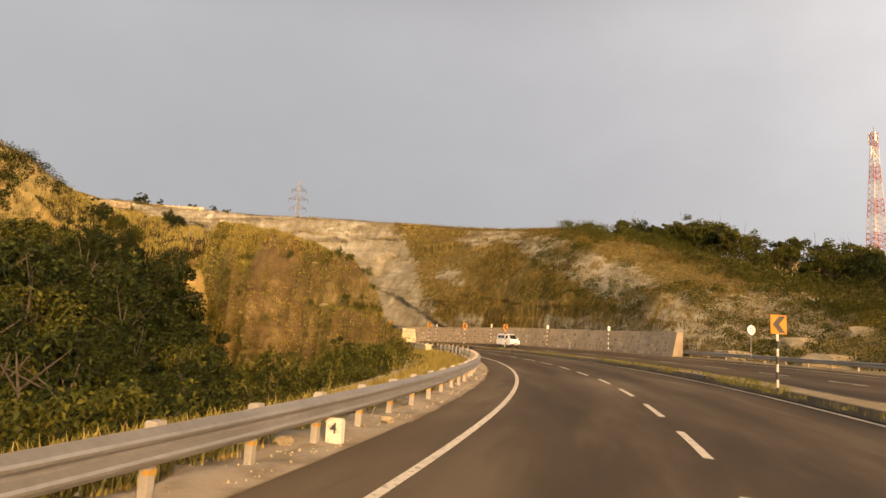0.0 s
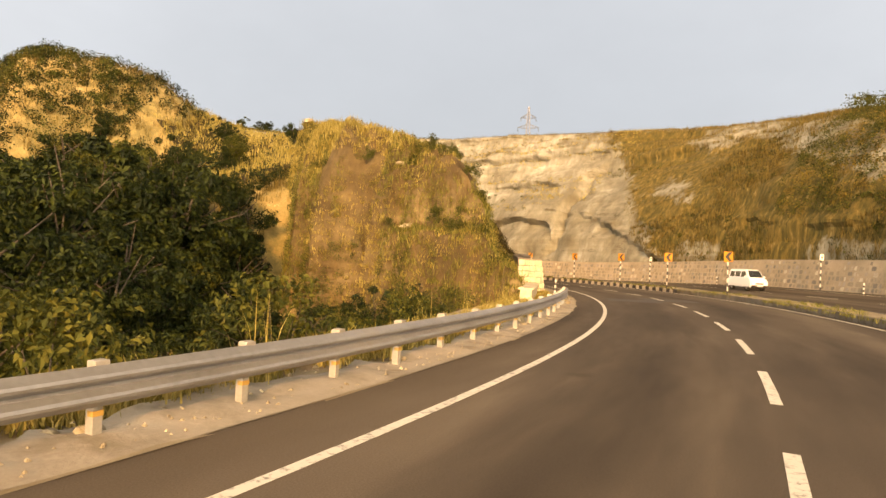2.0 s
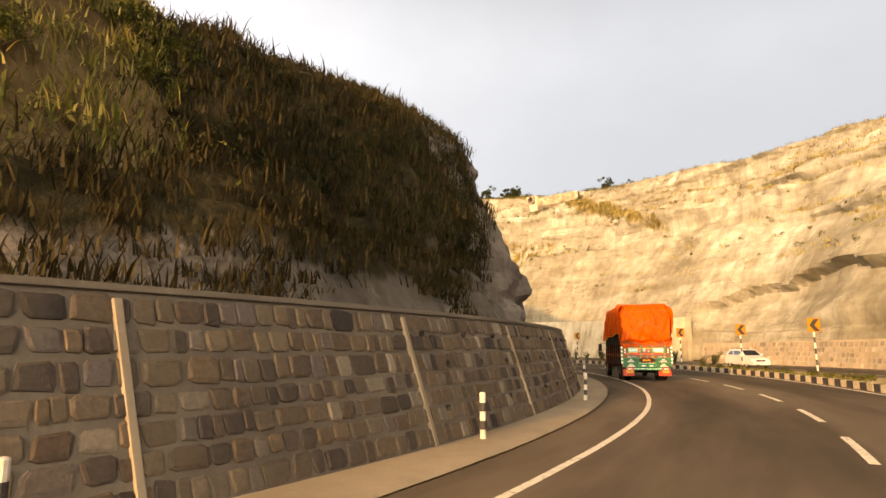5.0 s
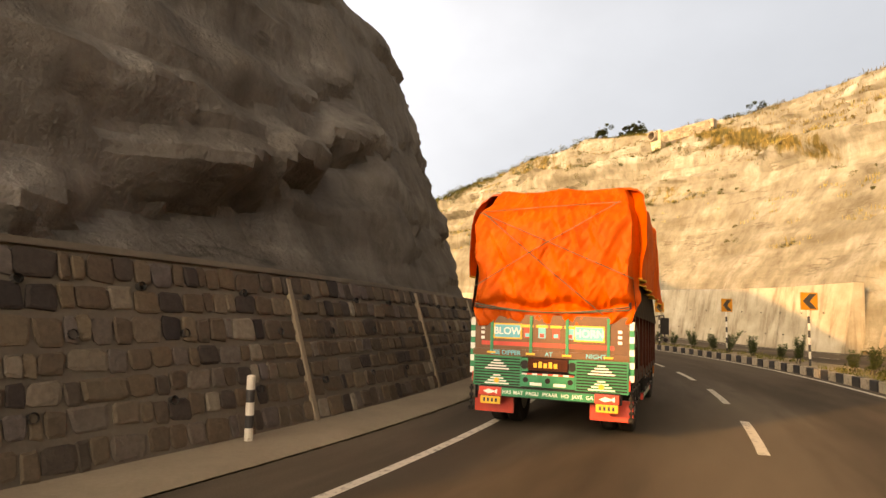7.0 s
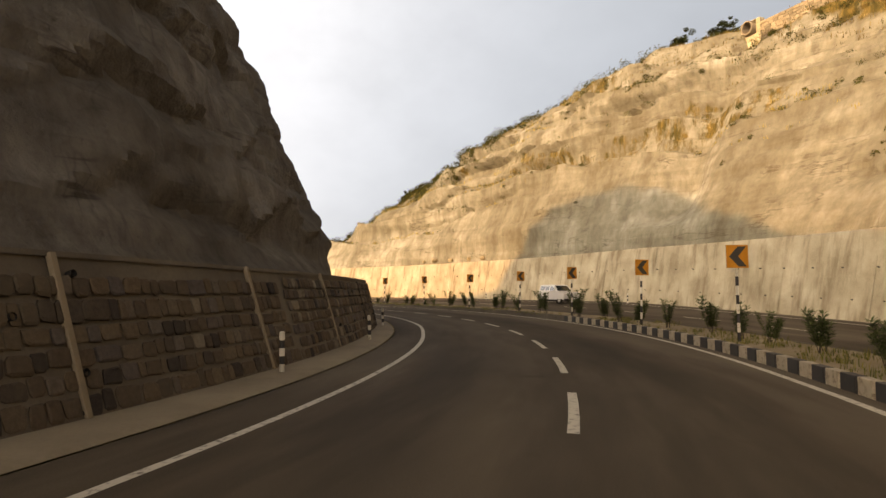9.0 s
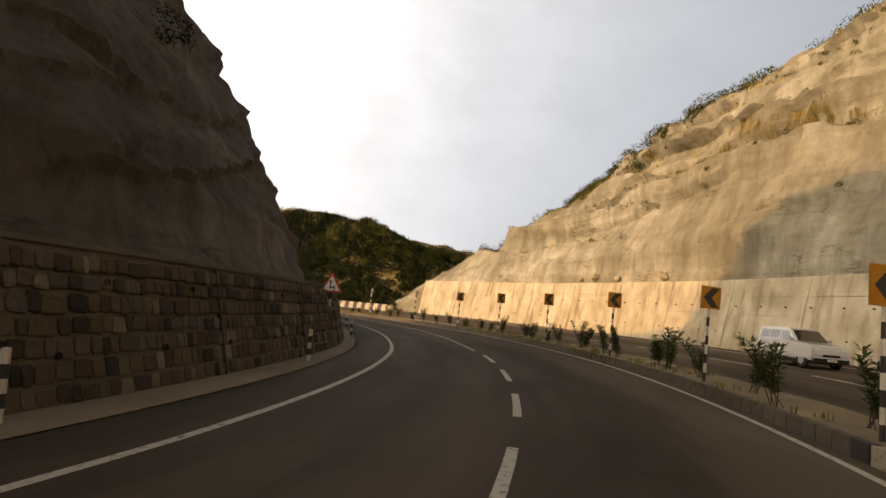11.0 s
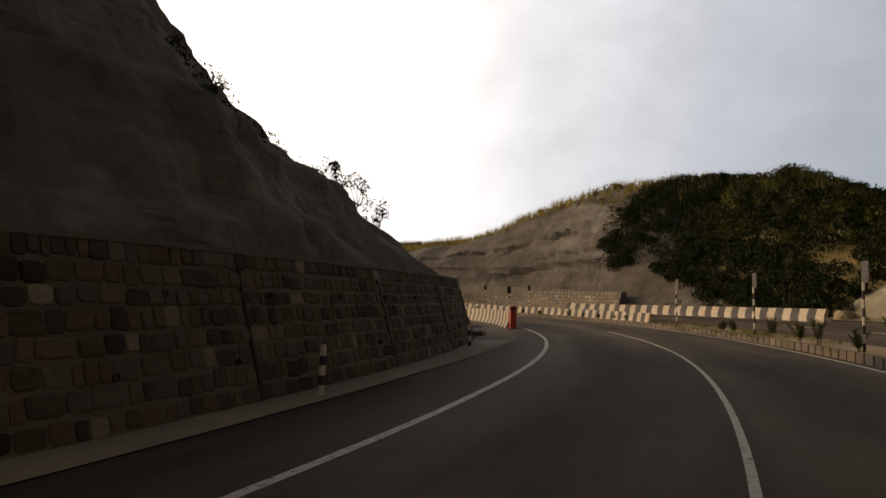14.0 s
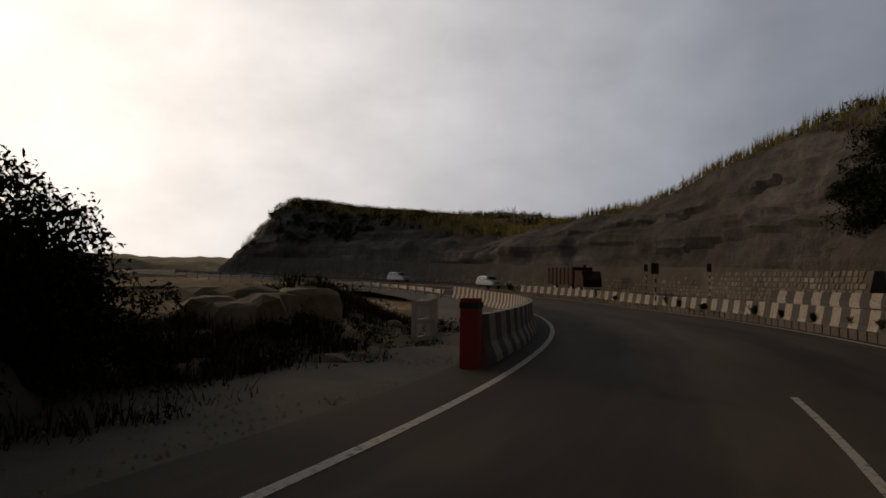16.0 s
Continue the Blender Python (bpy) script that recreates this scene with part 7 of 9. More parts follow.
# ---- plants ----
def leaf_cloud(centres, radii, n_each, size, r, flat=0.75, slim=0.5, up=0.5):
    """Folded leaves in uneven clumps; verts and quads."""
    centres, radii = np.asarray(centres, float), np.asarray(radii, float)
    n = len(centres) * n_each
    c, rad = np.repeat(centres, n_each, 0), np.repeat(radii, n_each)
    d = r.normal(size=(n, 3))
    d /= np.linalg.norm(d, axis=1)[:, None]
    p = c + d * (rad * r.uniform(0.35, 1.08, n) ** 0.6)[:, None] * np.array([1, 1, flat])
    nrm = d * 0.7 + r.normal(size=(n, 3)) * 0.6 + np.array([0, 0, up])
    nrm /= np.linalg.norm(nrm, axis=1)[:, None]
    tip = np.cross(nrm, r.normal(size=(n, 3)))
    tip /= np.linalg.norm(tip, axis=1)[:, None] + 1e-6
    side = np.cross(nrm, tip)
    L = (size * r.uniform(0.6, 1.35, n))[:, None]
    droop = np.array([0, 0, -0.25])
    v = np.stack([p - tip * L * 0.5, p + side * L * slim * 0.5 + nrm * L * 0.08, p + tip * L * 0.5 + droop * L, p - side * L * slim * 0.5 + nrm * L * 0.08], 1)
    return v.reshape(-1, 3), np.arange(n * 4).reshape(n, 4)


def grass_blades(roots, height, n_each, spread, width, r, lean=0.35):
    """Tufts of narrow bent blades; verts and triangles. height may be one for each root."""
    roots = np.asarray(roots, float)
    h = np.broadcast_to(np.asarray(height, float), (len(roots),))
    n = len(roots) * n_each
    p = np.repeat(roots, n_each, 0) + np.c_[r.normal(size=(n, 2)) * spread, np.zeros(n)]
    a = r.uniform(0, 2 * np.pi, n)
    H = np.repeat(h, n_each) * r.uniform(0.5, 1.15, n)
    out = np.c_[np.cos(a), np.sin(a)] * (H * lean * r.uniform(0.1, 1.2, n))[:, None]
    w = np.c_[-np.sin(a), np.cos(a), np.zeros(n)] * (width * r.uniform(0.6, 1.3, n))[:, None]
    mid = p + np.c_[out * 0.4, H * 0.6]
    tip = p + np.c_[out, H * 0.95]
    v = np.stack([p - w, p + w, mid + w * 0.7, mid - w * 0.7, tip], 1).reshape(-1, 3)
    k = np.arange(n)[:, None] * 5
    t = np.concatenate([k + np.array([0, 1, 2]), k + np.array([0, 2, 3]), k + np.array([3, 2, 4])], 0)
    return v, t


def on_surface(ob, n, r, keep=None):
    """n random places on the faces of a mesh with their normals, where keep(centres, normals) holds."""
    me = ob.data
    k = len(me.polygons)
    nrm = np.empty(k * 3, np.float32)
    me.polygons.foreach_get("normal", nrm)
    nrm = nrm.reshape(-1, 3)
    cen = np.empty(k * 3, np.float32)
    me.polygons.foreach_get("center", cen)
    cen = cen.reshape(-1, 3)
    area = np.empty(k, np.float32)
    me.polygons.foreach_get("area", area)
    idx = np.empty(len(me.loops), np.int32)
    me.loops.foreach_get("vertex_index", idx)
    idx = idx.reshape(k, -1)
    co = np.empty(len(me.vertices) * 3, np.float32)
    me.vertices.foreach_get("co", co)
    co = co.reshape(-1, 3)
    w = area.astype(float)
    if keep is not None:
        w = w * np.asarray(keep(cen, nrm), float)
    pick = r.choice(k, n, p=w / w.sum())
    a, b = r.uniform(size=(n, 1)), r.uniform(size=(n, 1))
    q = co[idx[pick]]
    p = q[:, 0] * (1 - a) * (1 - b) + q[:, 1] * a * (1 - b) + q[:, 2] * a * b + q[:, 3] * (1 - a) * b
    return p.astype(float), nrm[pick].astype(float)


def stuff(name, v, q, mat, label, category):
    return thing(name, quads_mesh(name, v, q), mat, label, category, kind="stuff")


def tree(seed, label, height=8.0, wide=3.0, bare=0.22, clumps=46, leaves=95, leaf=0.30, mat=None, group="trees of the ravine"):
    """Trunk with forking limbs and a broken, clumped crown; foot at the origin."""
    r = np.random.default_rng(seed)
    t = empty("tree", Matrix.Identity(4), label, "tree", group)
    lobes = [(r.uniform(-0.45, 0.45) * wide, r.uniform(-0.45, 0.45) * wide, height * r.uniform(0.45, 0.9), wide * r.uniform(0.45, 0.75)) for _ in range(6)]
    lobes.append((0.0, 0.0, height * 0.62, wide * 0.75))
    cs = []
    for _ in range(clumps):
        x, y, z, R = lobes[int(r.integers(len(lobes)))]
        d = r.normal(size=3)
        d /= np.linalg.norm(d)
        cs.append((x + d[0] * R * 0.9, y + d[1] * R * 0.9, max(height * bare, z + d[2] * R * 0.75)))
    cs = np.array(cs)
    bm = bmesh.new()
    fork = Vector((r.uniform(-0.3, 0.3), r.uniform(-0.3, 0.3), height * 0.34))
    rod(bm, (0, 0, -1.2), fork, 0.035 * height, 8, 0.024 * height)
    for x, y, z, R in lobes:
        bend = fork.lerp(Vector((x, y, z)), 0.5) + Vector((r.uniform(-0.3, 0.3), r.uniform(-0.3, 0.3), 0.2))
        rod(bm, fork - Vector((0, 0, 0.05)), bend, 0.018 * height, 6, 0.012 * height)
        rod(bm, bend, (x, y, z + R * 0.3), 0.012 * height, 5, 0.003 * height)
        for _ in range(3):
            d = r.normal(size=3)
            rod(bm, bend.lerp(Vector((x, y, z)), 0.6), (x + d[0] * R * 0.6, y + d[1] * R * 0.6, z + abs(d[2]) * R * 0.5), 0.006 * height, 4, 0.002 * height)
    part("trunk", bm, M_BARK, t)
    v, q = leaf_cloud(cs, r.uniform(0.13, 0.30, clumps) * wide, leaves, leaf, r)
    thing("crown", quads_mesh("crown", v, q), mat or M_LEAF, parent=t)
    return t


def shrub(seed, label, category, group, height, wide, stems, mat, leaf=0.14, slim=0.5, clumps=14, leaves=40, name="bush"):
    r = np.random.default_rng(seed)
    t = empty(name, Matrix.Identity(4), label, category, group)
    cs = np.c_[r.normal(size=(clumps, 2)) * wide * 0.45, height * r.uniform(0.18, 0.92, clumps)]
    cs[:, :2] *= (1.1 - 0.5 * cs[:, 2:] / height)
    bm = bmesh.new()
    for k in range(stems):
        c = cs[k % clumps]
        rod(bm, (r.uniform(-0.08, 0.08) * wide, r.uniform(-0.08, 0.08) * wide, -0.15), c, 0.012 * height + 0.004, 5, 0.004)
    part("stem", bm, M_BARK, t)
    v, q = leaf_cloud(cs, r.uniform(0.14, 0.30, clumps) * wide, leaves, leaf, r, 0.9, slim)
    thing("foliage", quads_mesh("foliage", v, q), mat, parent=t)
    return t


def lance_shrub(seed, height, label):
    """Oleander: upright rods, whorls of long narrow leaves."""
    r = np.random.default_rng(seed)
    t = empty("oleander_shrub", Matrix.Identity(4), label, "shrub", "oleander shrubs on the median")
    bm = bmesh.new()
    V, Q, k = [], [], 0
    for _ in range(int(r.integers(6, 10))):
        base = np.array([*r.uniform(-0.12, 0.12, 2), -0.05])
        top = np.array([*(r.normal(size=2) * 0.22 * height), height * r.uniform(0.6, 1.0)])
        rod(bm, base, top, 0.011, 5, 0.005)
        for f in np.linspace(0.3, 1.0, 9):
            c = base + (top - base) * f
            for a in r.uniform(0, 2 * np.pi, 8):
                lift = r.uniform(0.25, 1.1)
                d = np.array([np.cos(a), np.sin(a), lift])
                d /= np.linalg.norm(d)
                s = np.array([-np.sin(a), np.cos(a), 0]) * 0.021
                L = r.uniform(0.13, 0.24)
                V.append(np.stack([c, c + d * L * 0.5 + s, c + d * L + np.array([0, 0, -0.02]), c + d * L * 0.5 - s]))
                Q.append(np.arange(4) + k)
                k += 4
    part("stem", bm, M_BARK, t)
    thing("foliage", quads_mesh("foliage", np.concatenate(V), np.array(Q)), M_LEAF_OLEANDER, parent=t)
    return t


def stand(ob, x, y, z, turn=0.0, size=1.0):
    """A copy of a plant (or the plant itself the first time) on a spot."""
    m = Matrix.Translation((x, y, z)) @ Matrix.Rotation(turn, 4, "Z") @ Matrix.Diagonal((size, size, size, 1))
    if ob.name not in PLANTED:
        PLANTED.add(ob.name)
        ob.matrix_basis = m
        return ob
    c = copy_thing(ob, Matrix.Identity(4))
    c.matrix_basis = m
    return c


PLANTED = set()
M_LEAF_OLEANDER = make_leaf("oleander_leaf", [(0.2, (0.03, 0.045, 0.014)), (0.5, (0.06, 0.085, 0.028)), (0.85, (0.11, 0.13, 0.05))])
M_LEAF_OLIVE = make_leaf("olive_leaf", [(0.2, (0.016, 0.022, 0.004)), (0.5, (0.040, 0.046, 0.008)), (0.85, (0.095, 0.088, 0.016))], 0.15)
M_GRASS_GREEN = make_leaf("green_grass", [(0.2, (0.06, 0.07, 0.014)), (0.5, (0.13, 0.125, 0.03)), (0.85, (0.26, 0.22, 0.07))], 0.35)
M_GRASS_DARK = make_leaf("brown_scrub", [(0.2, (0.045, 0.038, 0.012)), (0.5, (0.11, 0.08, 0.024)), (0.85, (0.20, 0.145, 0.045))], 0.3)
M_LEAF_GOLD = make_leaf("golden_leaf", [(0.2, (0.055, 0.040, 0.008)), (0.5, (0.13, 0.09, 0.018)), (0.85, (0.26, 0.18, 0.04))], 0.2)
GROUND, OUTCROP = bpy.data.objects["ground"], bpy.data.objects["outcrop"]
EAST, WEST, FAR = (bpy.data.objects[n] for n in ("cliff_east", "cliff_west", "cliff_far"))


def height_at(x, y):
    return float(ground_height(np.array([x]), np.array([y]))[0])


def plant_ravine():
    r = np.random.default_rng(11)
    kinds = [tree(20 + k, "dense dark green tree in the ravine beside the road", 8.0, w, b, n, 150, 0.265, M_LEAF if k else M_LEAF_OLIVE) for k, (w, b, n) in enumerate([(3.2, 0.18, 54), (2.8, 0.25, 46), (3.6, 0.14, 60), (2.5, 0.2, 44), (3.3, 0.12, 56)])]
    n = 0
    for gx in np.arange(-68, -2, 4.6):
        for gy in np.arange(46, 128, 4.6):
            x, y = gx + r.uniform(-1.6, 1.6), gy + r.uniform(-1.6, 1.6)
            s, u = (float(a) for a in SU(np.array(x), np.array(y)))
            low = x > -19.5 + 0.39 * (99 - y)
            if u > -8.5 or (y > 104 and x > -30) or (low and not (76 < y < 95)) or (y > 98 and x > -22):
                continue
            g = height_at(x, y)
            if g > 13 or (y < 70 and x < -38):
                continue
            top = 0.4 + 8.5 * float(smooth(62, 100, y) * smooth(6, 30, -x)) + (2.5 if y > 106 else 0.0) + r.uniform(-1.2, 1.4)
            if low:
                top = -1.6 + r.uniform(-0.8, 0.8)
            h = float(np.clip(top - g, 3.6, 14.0))
            stand(kinds[int(r.integers(len(kinds)))], x, y, g - 0.3, r.uniform(0, 6.28), h / 8.0)
            n += 1
    for x, y in ((-20.5, 99.5), (-22.5, 102.0), (-24.5, 104.5), (-23.0, 97.0), (-26.0, 101.0), (-28.0, 105.0), (-21.0, 95.0), (-18.5, 93.0)):
        g = height_at(x, y)
        stand(kinds[int(r.integers(len(kinds)))], x, y, g - 0.3, r.uniform(0, 6.28), float(np.clip((3.4 if y > 96 else 2.0) - g, 4.0, 11.0)) / 8.0)
    low = [shrub(40 + k, "leafy green bush below the roadside barrier", "bush", "bushes below the barrier", 2.2, 2.0, 6, M_LEAF_OLIVE if k else M_LEAF, 0.17, 0.55, 22, 50) for k in range(3)]
    for s in np.arange(-50, 2, 2.6):
        u = -6.4 + r.uniform(-2.0, 0.6)
        x, y, _ = W(s, u)
        stand(low[int(r.integers(3))], x, y, height_at(x, y) - 0.1, r.uniform(0, 6.28), r.uniform(0.5, 1.0))


def cliff_top(s, u):
    """Height of the plain section of the cutting at s, u, where it stands."""
    if not 3 < s < 141 or u > 44:
        return -50.0
    k = section_at(np.array([s]), CLIFF_S, CLIFF_K)[0]
    return float(np.interp(u, k[:, 0], k[:, 1]))


def plant_right_slope():
    r = np.random.default_rng(12)
    kinds = [tree(60 + k, "round green tree on the skyline of the open slope", 6.0, w, 0.0, 44, 60, 0.36, M_LEAF_OLIVE if k else M_LEAF, "trees on the open slope") for k, w in enumerate((2.6, 3.0, 2.2))]
    for k in range(112):
        s, u = r.uniform(-42, 28), r.uniform(44, 57)
        x, y, _ = W(s, u)
        stand(kinds[k % 3], x, y, max(height_at(x, y), cliff_top(s, u)) - 0.6, r.uniform(0, 6.28), r.uniform(0.55, 0.95))
    p, _ = on_surface(GROUND, 520, r, lambda c, n: (lambda su: (su[1] > 40) & (su[1] < 62) & (su[0] > -42) & (su[0] < 24))(SU(c[:, 0], c[:, 1])))
    stuff("slope_thicket", *leaf_cloud(p + np.c_[np.zeros((520, 2)), r.uniform(0.3, 1.6, 520)], r.uniform(0.7, 1.5, 520), 90, 0.26, r), M_LEAF_OLIVE, "dark green thicket between the trees of the open slope", "thicket")
    keep = lambda c, n: (lambda su: (su[1] > 22.8) & (su[1] < 48) & (su[0] > -45) & (su[0] < 6))(SU(c[:, 0], c[:, 1]))
    p, _ = on_surface(GROUND, 460, r, lambda c, n: keep(c, n) & (fbm(c[:, 0] * 0.15, c[:, 1] * 0.15, 0, 3, 241) > 0.02))
    stuff("slope_brush", *leaf_cloud(p + np.array([0, 0, 0.3]), r.uniform(0.6, 1.6, 460), 80, 0.15, r), M_LEAF_GOLD, "golden brown brush on the open slope", "scrub")
    p, _ = on_surface(GROUND, 900, r, keep)
    stuff("slope_scrub", *leaf_cloud(p + np.c_[np.zeros((900, 2)), r.uniform(0.1, 0.6, 900)], r.uniform(0.4, 1.5, 900), 85, 0.18, r), M_LEAF_OLIVE, "olive green scrub scattered over the pale soil slope", "scrub")
    p, _ = on_surface(GROUND, 1400, r, keep)
    stuff("slope_grass", *grass_blades(p, r.uniform(0.3, 0.8, 1400), 9, 0.16, 0.022, r), M_GRASS, "dry straw grass on the open slope", "grass")


def plant_outcrop():
    r = np.random.default_rng(13)
    p, n = on_surface(OUTCROP, 3600, r, lambda c, n: (c[:, 2] > -2) & (fbm(c[:, 0] * 0.3, c[:, 1] * 0.3, c[:, 2] * 0.25, 3, 91) > -0.12) & (c[:, 1] < 109))
    stuff("outcrop_grass", *grass_blades(p - n * 0.05, r.uniform(0.15, 0.42, len(p)), 10, 0.13, 0.018, r, 0.8), M_GRASS, "golden dry grass hanging from the brown outcrop", "grass")
    p, n = on_surface(OUTCROP, 2600, r, lambda c, n: (c[:, 2] > 8.6) & (c[:, 1] < 112))
    stuff("top_grass", *grass_blades(p, r.uniform(0.2, 0.55, len(p)), 10, 0.16, 0.018, r, 0.6), M_GRASS, "tall straw grass on top of the outcrop", "grass")
    p, n = on_surface(OUTCROP, 4200, r, lambda c, n: (c[:, 2] > -2) & (c[:, 1] < 110) & (fbm(c[:, 0] * 0.22, c[:, 1] * 0.22, c[:, 2] * 0.1, 3, 97) > 0.02))
    stuff("outcrop_green_grass", *grass_blades(p - n * 0.05, r.uniform(0.2, 0.5, len(p)), 10, 0.15, 0.02, r, 0.8), M_GRASS_GREEN, "greener tufts on the ledges of the outcrop", "grass")
    kinds = [shrub(70 + k, "rounded green bush rooted on the brown outcrop", "bush", "bushes on the outcrop", 1.5, 1.3, 5, M_LEAF_OLIVE, 0.13, 0.5, 18, 60) for k in range(2)]
    p, n = on_surface(OUTCROP, 22, r, lambda c, n: (c[:, 2] > 2.0) & (c[:, 2] < 8.2) & (c[:, 1] < 106) & (n[:, 2] > 0.25))
    for k, q in enumerate(p):
        stand(kinds[k % 2], *q, r.uniform(0, 6.28), r.uniform(0.35, 0.75))
    bushy = lambda seed, lim: (lambda c, n: (c[:, 2] > -3) & (c[:, 1] < 112) & (fbm(c[:, 0] * 0.28, c[:, 1] * 0.28, c[:, 2] * 0.2, 3, seed) > lim))
    p, n = on_surface(OUTCROP, 560, r, bushy(121, -0.05))
    stuff("golden_scrub", *leaf_cloud(p, r.uniform(0.2, 0.6, len(p)), 70, 0.11, r), M_LEAF_DRY, "sun-bleached golden scrub clinging to the outcrop", "scrub")
    p, n = on_surface(OUTCROP, 1150, r, bushy(123, 0.0))
    stuff("olive_scrub", *leaf_cloud(p, r.uniform(0.25, 0.7, len(p)), 80, 0.11, r), M_LEAF_OLIVE, "olive green scrub clinging to the outcrop", "scrub")
    # the knoll and the ridge behind
    keep = lambda c, n: (lambda su: (su[1] < -19) & (su[1] > -75) & (su[0] > 15) & (su[0] < 125) & (c[:, 2] > 3.0) & (c[:, 1] > 90))(SU(c[:, 0], c[:, 1]))
    p, _ = on_surface(GROUND, 2400, r, keep)
    stuff("knoll_grass", *grass_blades(p, r.uniform(0.5, 1.2, len(p)), 9, 0.25, 0.03, r), M_GRASS_DARK, "dry brown grass over the knoll", "grass")
    top = lambda c, n: (np.hypot(c[:, 0] + 63, c[:, 1] - 118) < 15) & (fbm(c[:, 0] * 0.12, c[:, 1] * 0.12, 0, 3, 131) > -0.1)
    p, _ = on_surface(GROUND, 860, r, top)
    stuff("knoll_bushes", *leaf_cloud(p + np.array([0, 0, 0.4]), r.uniform(0.5, 1.3, len(p)), 110, 0.24, r), M_LEAF_OLIVE, "green bushes on the crown of the knoll", "bushes")
    p, _ = on_surface(GROUND, 760, r, lambda c, n: keep(c, n) * (0.25 + (fbm(c[:, 0] * 0.16, c[:, 1] * 0.16, c[:, 2] * 0.1, 3, 137) > -0.05)))
    stuff("knoll_scrub", *leaf_cloud(p + np.c_[np.zeros((len(p), 2)), r.uniform(0.2, 0.9, len(p))], r.uniform(0.5, 1.4, len(p)), 75, 0.24, r), M_LEAF, "dark green scrub on the knoll and its flanks", "scrub")


def plant_cliffs():
    r = np.random.default_rng(14)

    def su_of(c):
        return SU(c[:, 0], c[:, 1])

    def scrubby(s, z):
        return np.clip(1.15 - smooth(-4, 3, s - 37 - 0.85 * (z - 7)) * 1.15, 0, 1)

    p, n = on_surface(EAST, 5000, r, lambda c, n: (lambda s: (scrubby(s, c[:, 2]) > 0.3) * (0.06 + smooth(-0.1, 0.35, fbm(s * 0.11, c[:, 2] * 0.11, 0, 3, 61))))(su_of(c)[0]))
    stuff("cliff_grass", *grass_blades(p - n * 0.1, r.uniform(0.3, 0.8, len(p)), 8, 0.2, 0.028, r, 0.6), M_GRASS_DARK, "brown dried scrub hanging on the cutting", "grass")
    p, n = on_surface(EAST, 260, r, lambda c, n: (lambda s: (scrubby(s, c[:, 2]) > 0.3) * smooth(-0.05, 0.3, fbm(s * 0.11, c[:, 2] * 0.11, 0, 3, 61)))(su_of(c)[0]))
    stuff("cliff_scrub", *leaf_cloud(p, r.uniform(0.25, 0.7, len(p)), 50, 0.16, r), M_LEAF_OLIVE, "olive scrub on the brown part of the cutting", "scrub")
    # grassy ledges and small bushes on the pale face
    p, n = on_surface(EAST, 3400, r, lambda c, n: (lambda su: (su[0] > 46) & (n[:, 2] > 0.6) & (c[:, 2] > 8) & (fbm(su[0] * 0.08, c[:, 2] * 0.25, 0, 3, 67) > 0.0))(su_of(c)))
    stuff("ledge_grass", *grass_blades(p, r.uniform(0.2, 0.55, len(p)), 9, 0.16, 0.02, r, 0.5), M_GRASS, "dry grass on the ledges of the pale cutting", "grass")
    p, n = on_surface(EAST, 300, r, lambda c, n: (lambda su: (su[0] > 40) & (c[:, 2] > 8) & (n[:, 2] > 0.62) & (fbm(su[0] * 0.07, c[:, 2] * 0.25, 0, 3, 101) > 0.12))(su_of(c)))
    stuff("ledge_scrub", *leaf_cloud(p + np.array([0, 0, 0.1]), r.uniform(0.18, 0.5, len(p)), 60, 0.13, r), M_LEAF_OLIVE, "small dusty bushes on the ledges of the cutting", "scrub")
    p, n = on_surface(EAST, 150, r, lambda c, n: (lambda su: (su[0] > 87) & (su[0] < 107) & (c[:, 2] > 21.5) & (fbm(su[0] * 0.2, c[:, 2] * 0.3, 0, 3, 127) > -0.1))(su_of(c)))
    stuff("culvert_scrub", *leaf_cloud(p + np.array([0, 0, 0.15]), r.uniform(0.3, 0.95, len(p)), 80, 0.16, r), M_LEAF_OLIVE, "dusty bushes growing below the culvert", "scrub")
    # tops
    p, n = on_surface(EAST, 5200, r, lambda c, n: (lambda su: (su[1] > 34) & (su[0] > -4))(su_of(c)))
    stuff("crest_grass", *grass_blades(p, r.uniform(0.15, 0.5, len(p)), 9, 0.22, 0.028, r), M_GRASS_DARK, "short brown grass along the crest of the cutting", "grass")
    p, n = on_surface(EAST, 560, r, lambda c, n: (lambda su: (su[0] < 24 - 0.4 * np.maximum(30 - su[1], 0)) & (su[1] > 23.5) & (fbm(su[0] * 0.14, su[1] * 0.14, 0, 3, 251) > -0.06))(su_of(c)))
    stuff("near_end_scrub", *leaf_cloud(p + np.array([0, 0, 0.15]), r.uniform(0.4, 1.3, len(p)), 85, 0.17, r), M_LEAF_OLIVE, "olive bushes over the near end of the cutting", "scrub")
    p, n = on_surface(EAST, 230, r, lambda c, n: (lambda su: (su[0] < 22) & (su[1] > 23.5) & (fbm(su[0] * 0.14, su[1] * 0.14, 0, 3, 257) > 0.0))(su_of(c)))
    stuff("near_end_brush", *leaf_cloud(p + np.array([0, 0, 0.1]), r.uniform(0.4, 1.2, len(p)), 80, 0.15, r), M_LEAF_GOLD, "golden brush over the near end of the cutting", "scrub")
    p, n = on_surface(EAST, 240, r, lambda c, n: (lambda su: (su[0] < 27) & (su[1] > 36.5))(su_of(c)))
    stuff("near_end_thicket", *leaf_cloud(p + np.c_[np.zeros((len(p), 2)), r.uniform(0.2, 1.2, len(p))], r.uniform(0.6, 1.4, len(p)), 90, 0.24, r), M_LEAF_OLIVE, "green thicket on the crest of the near end", "thicket")
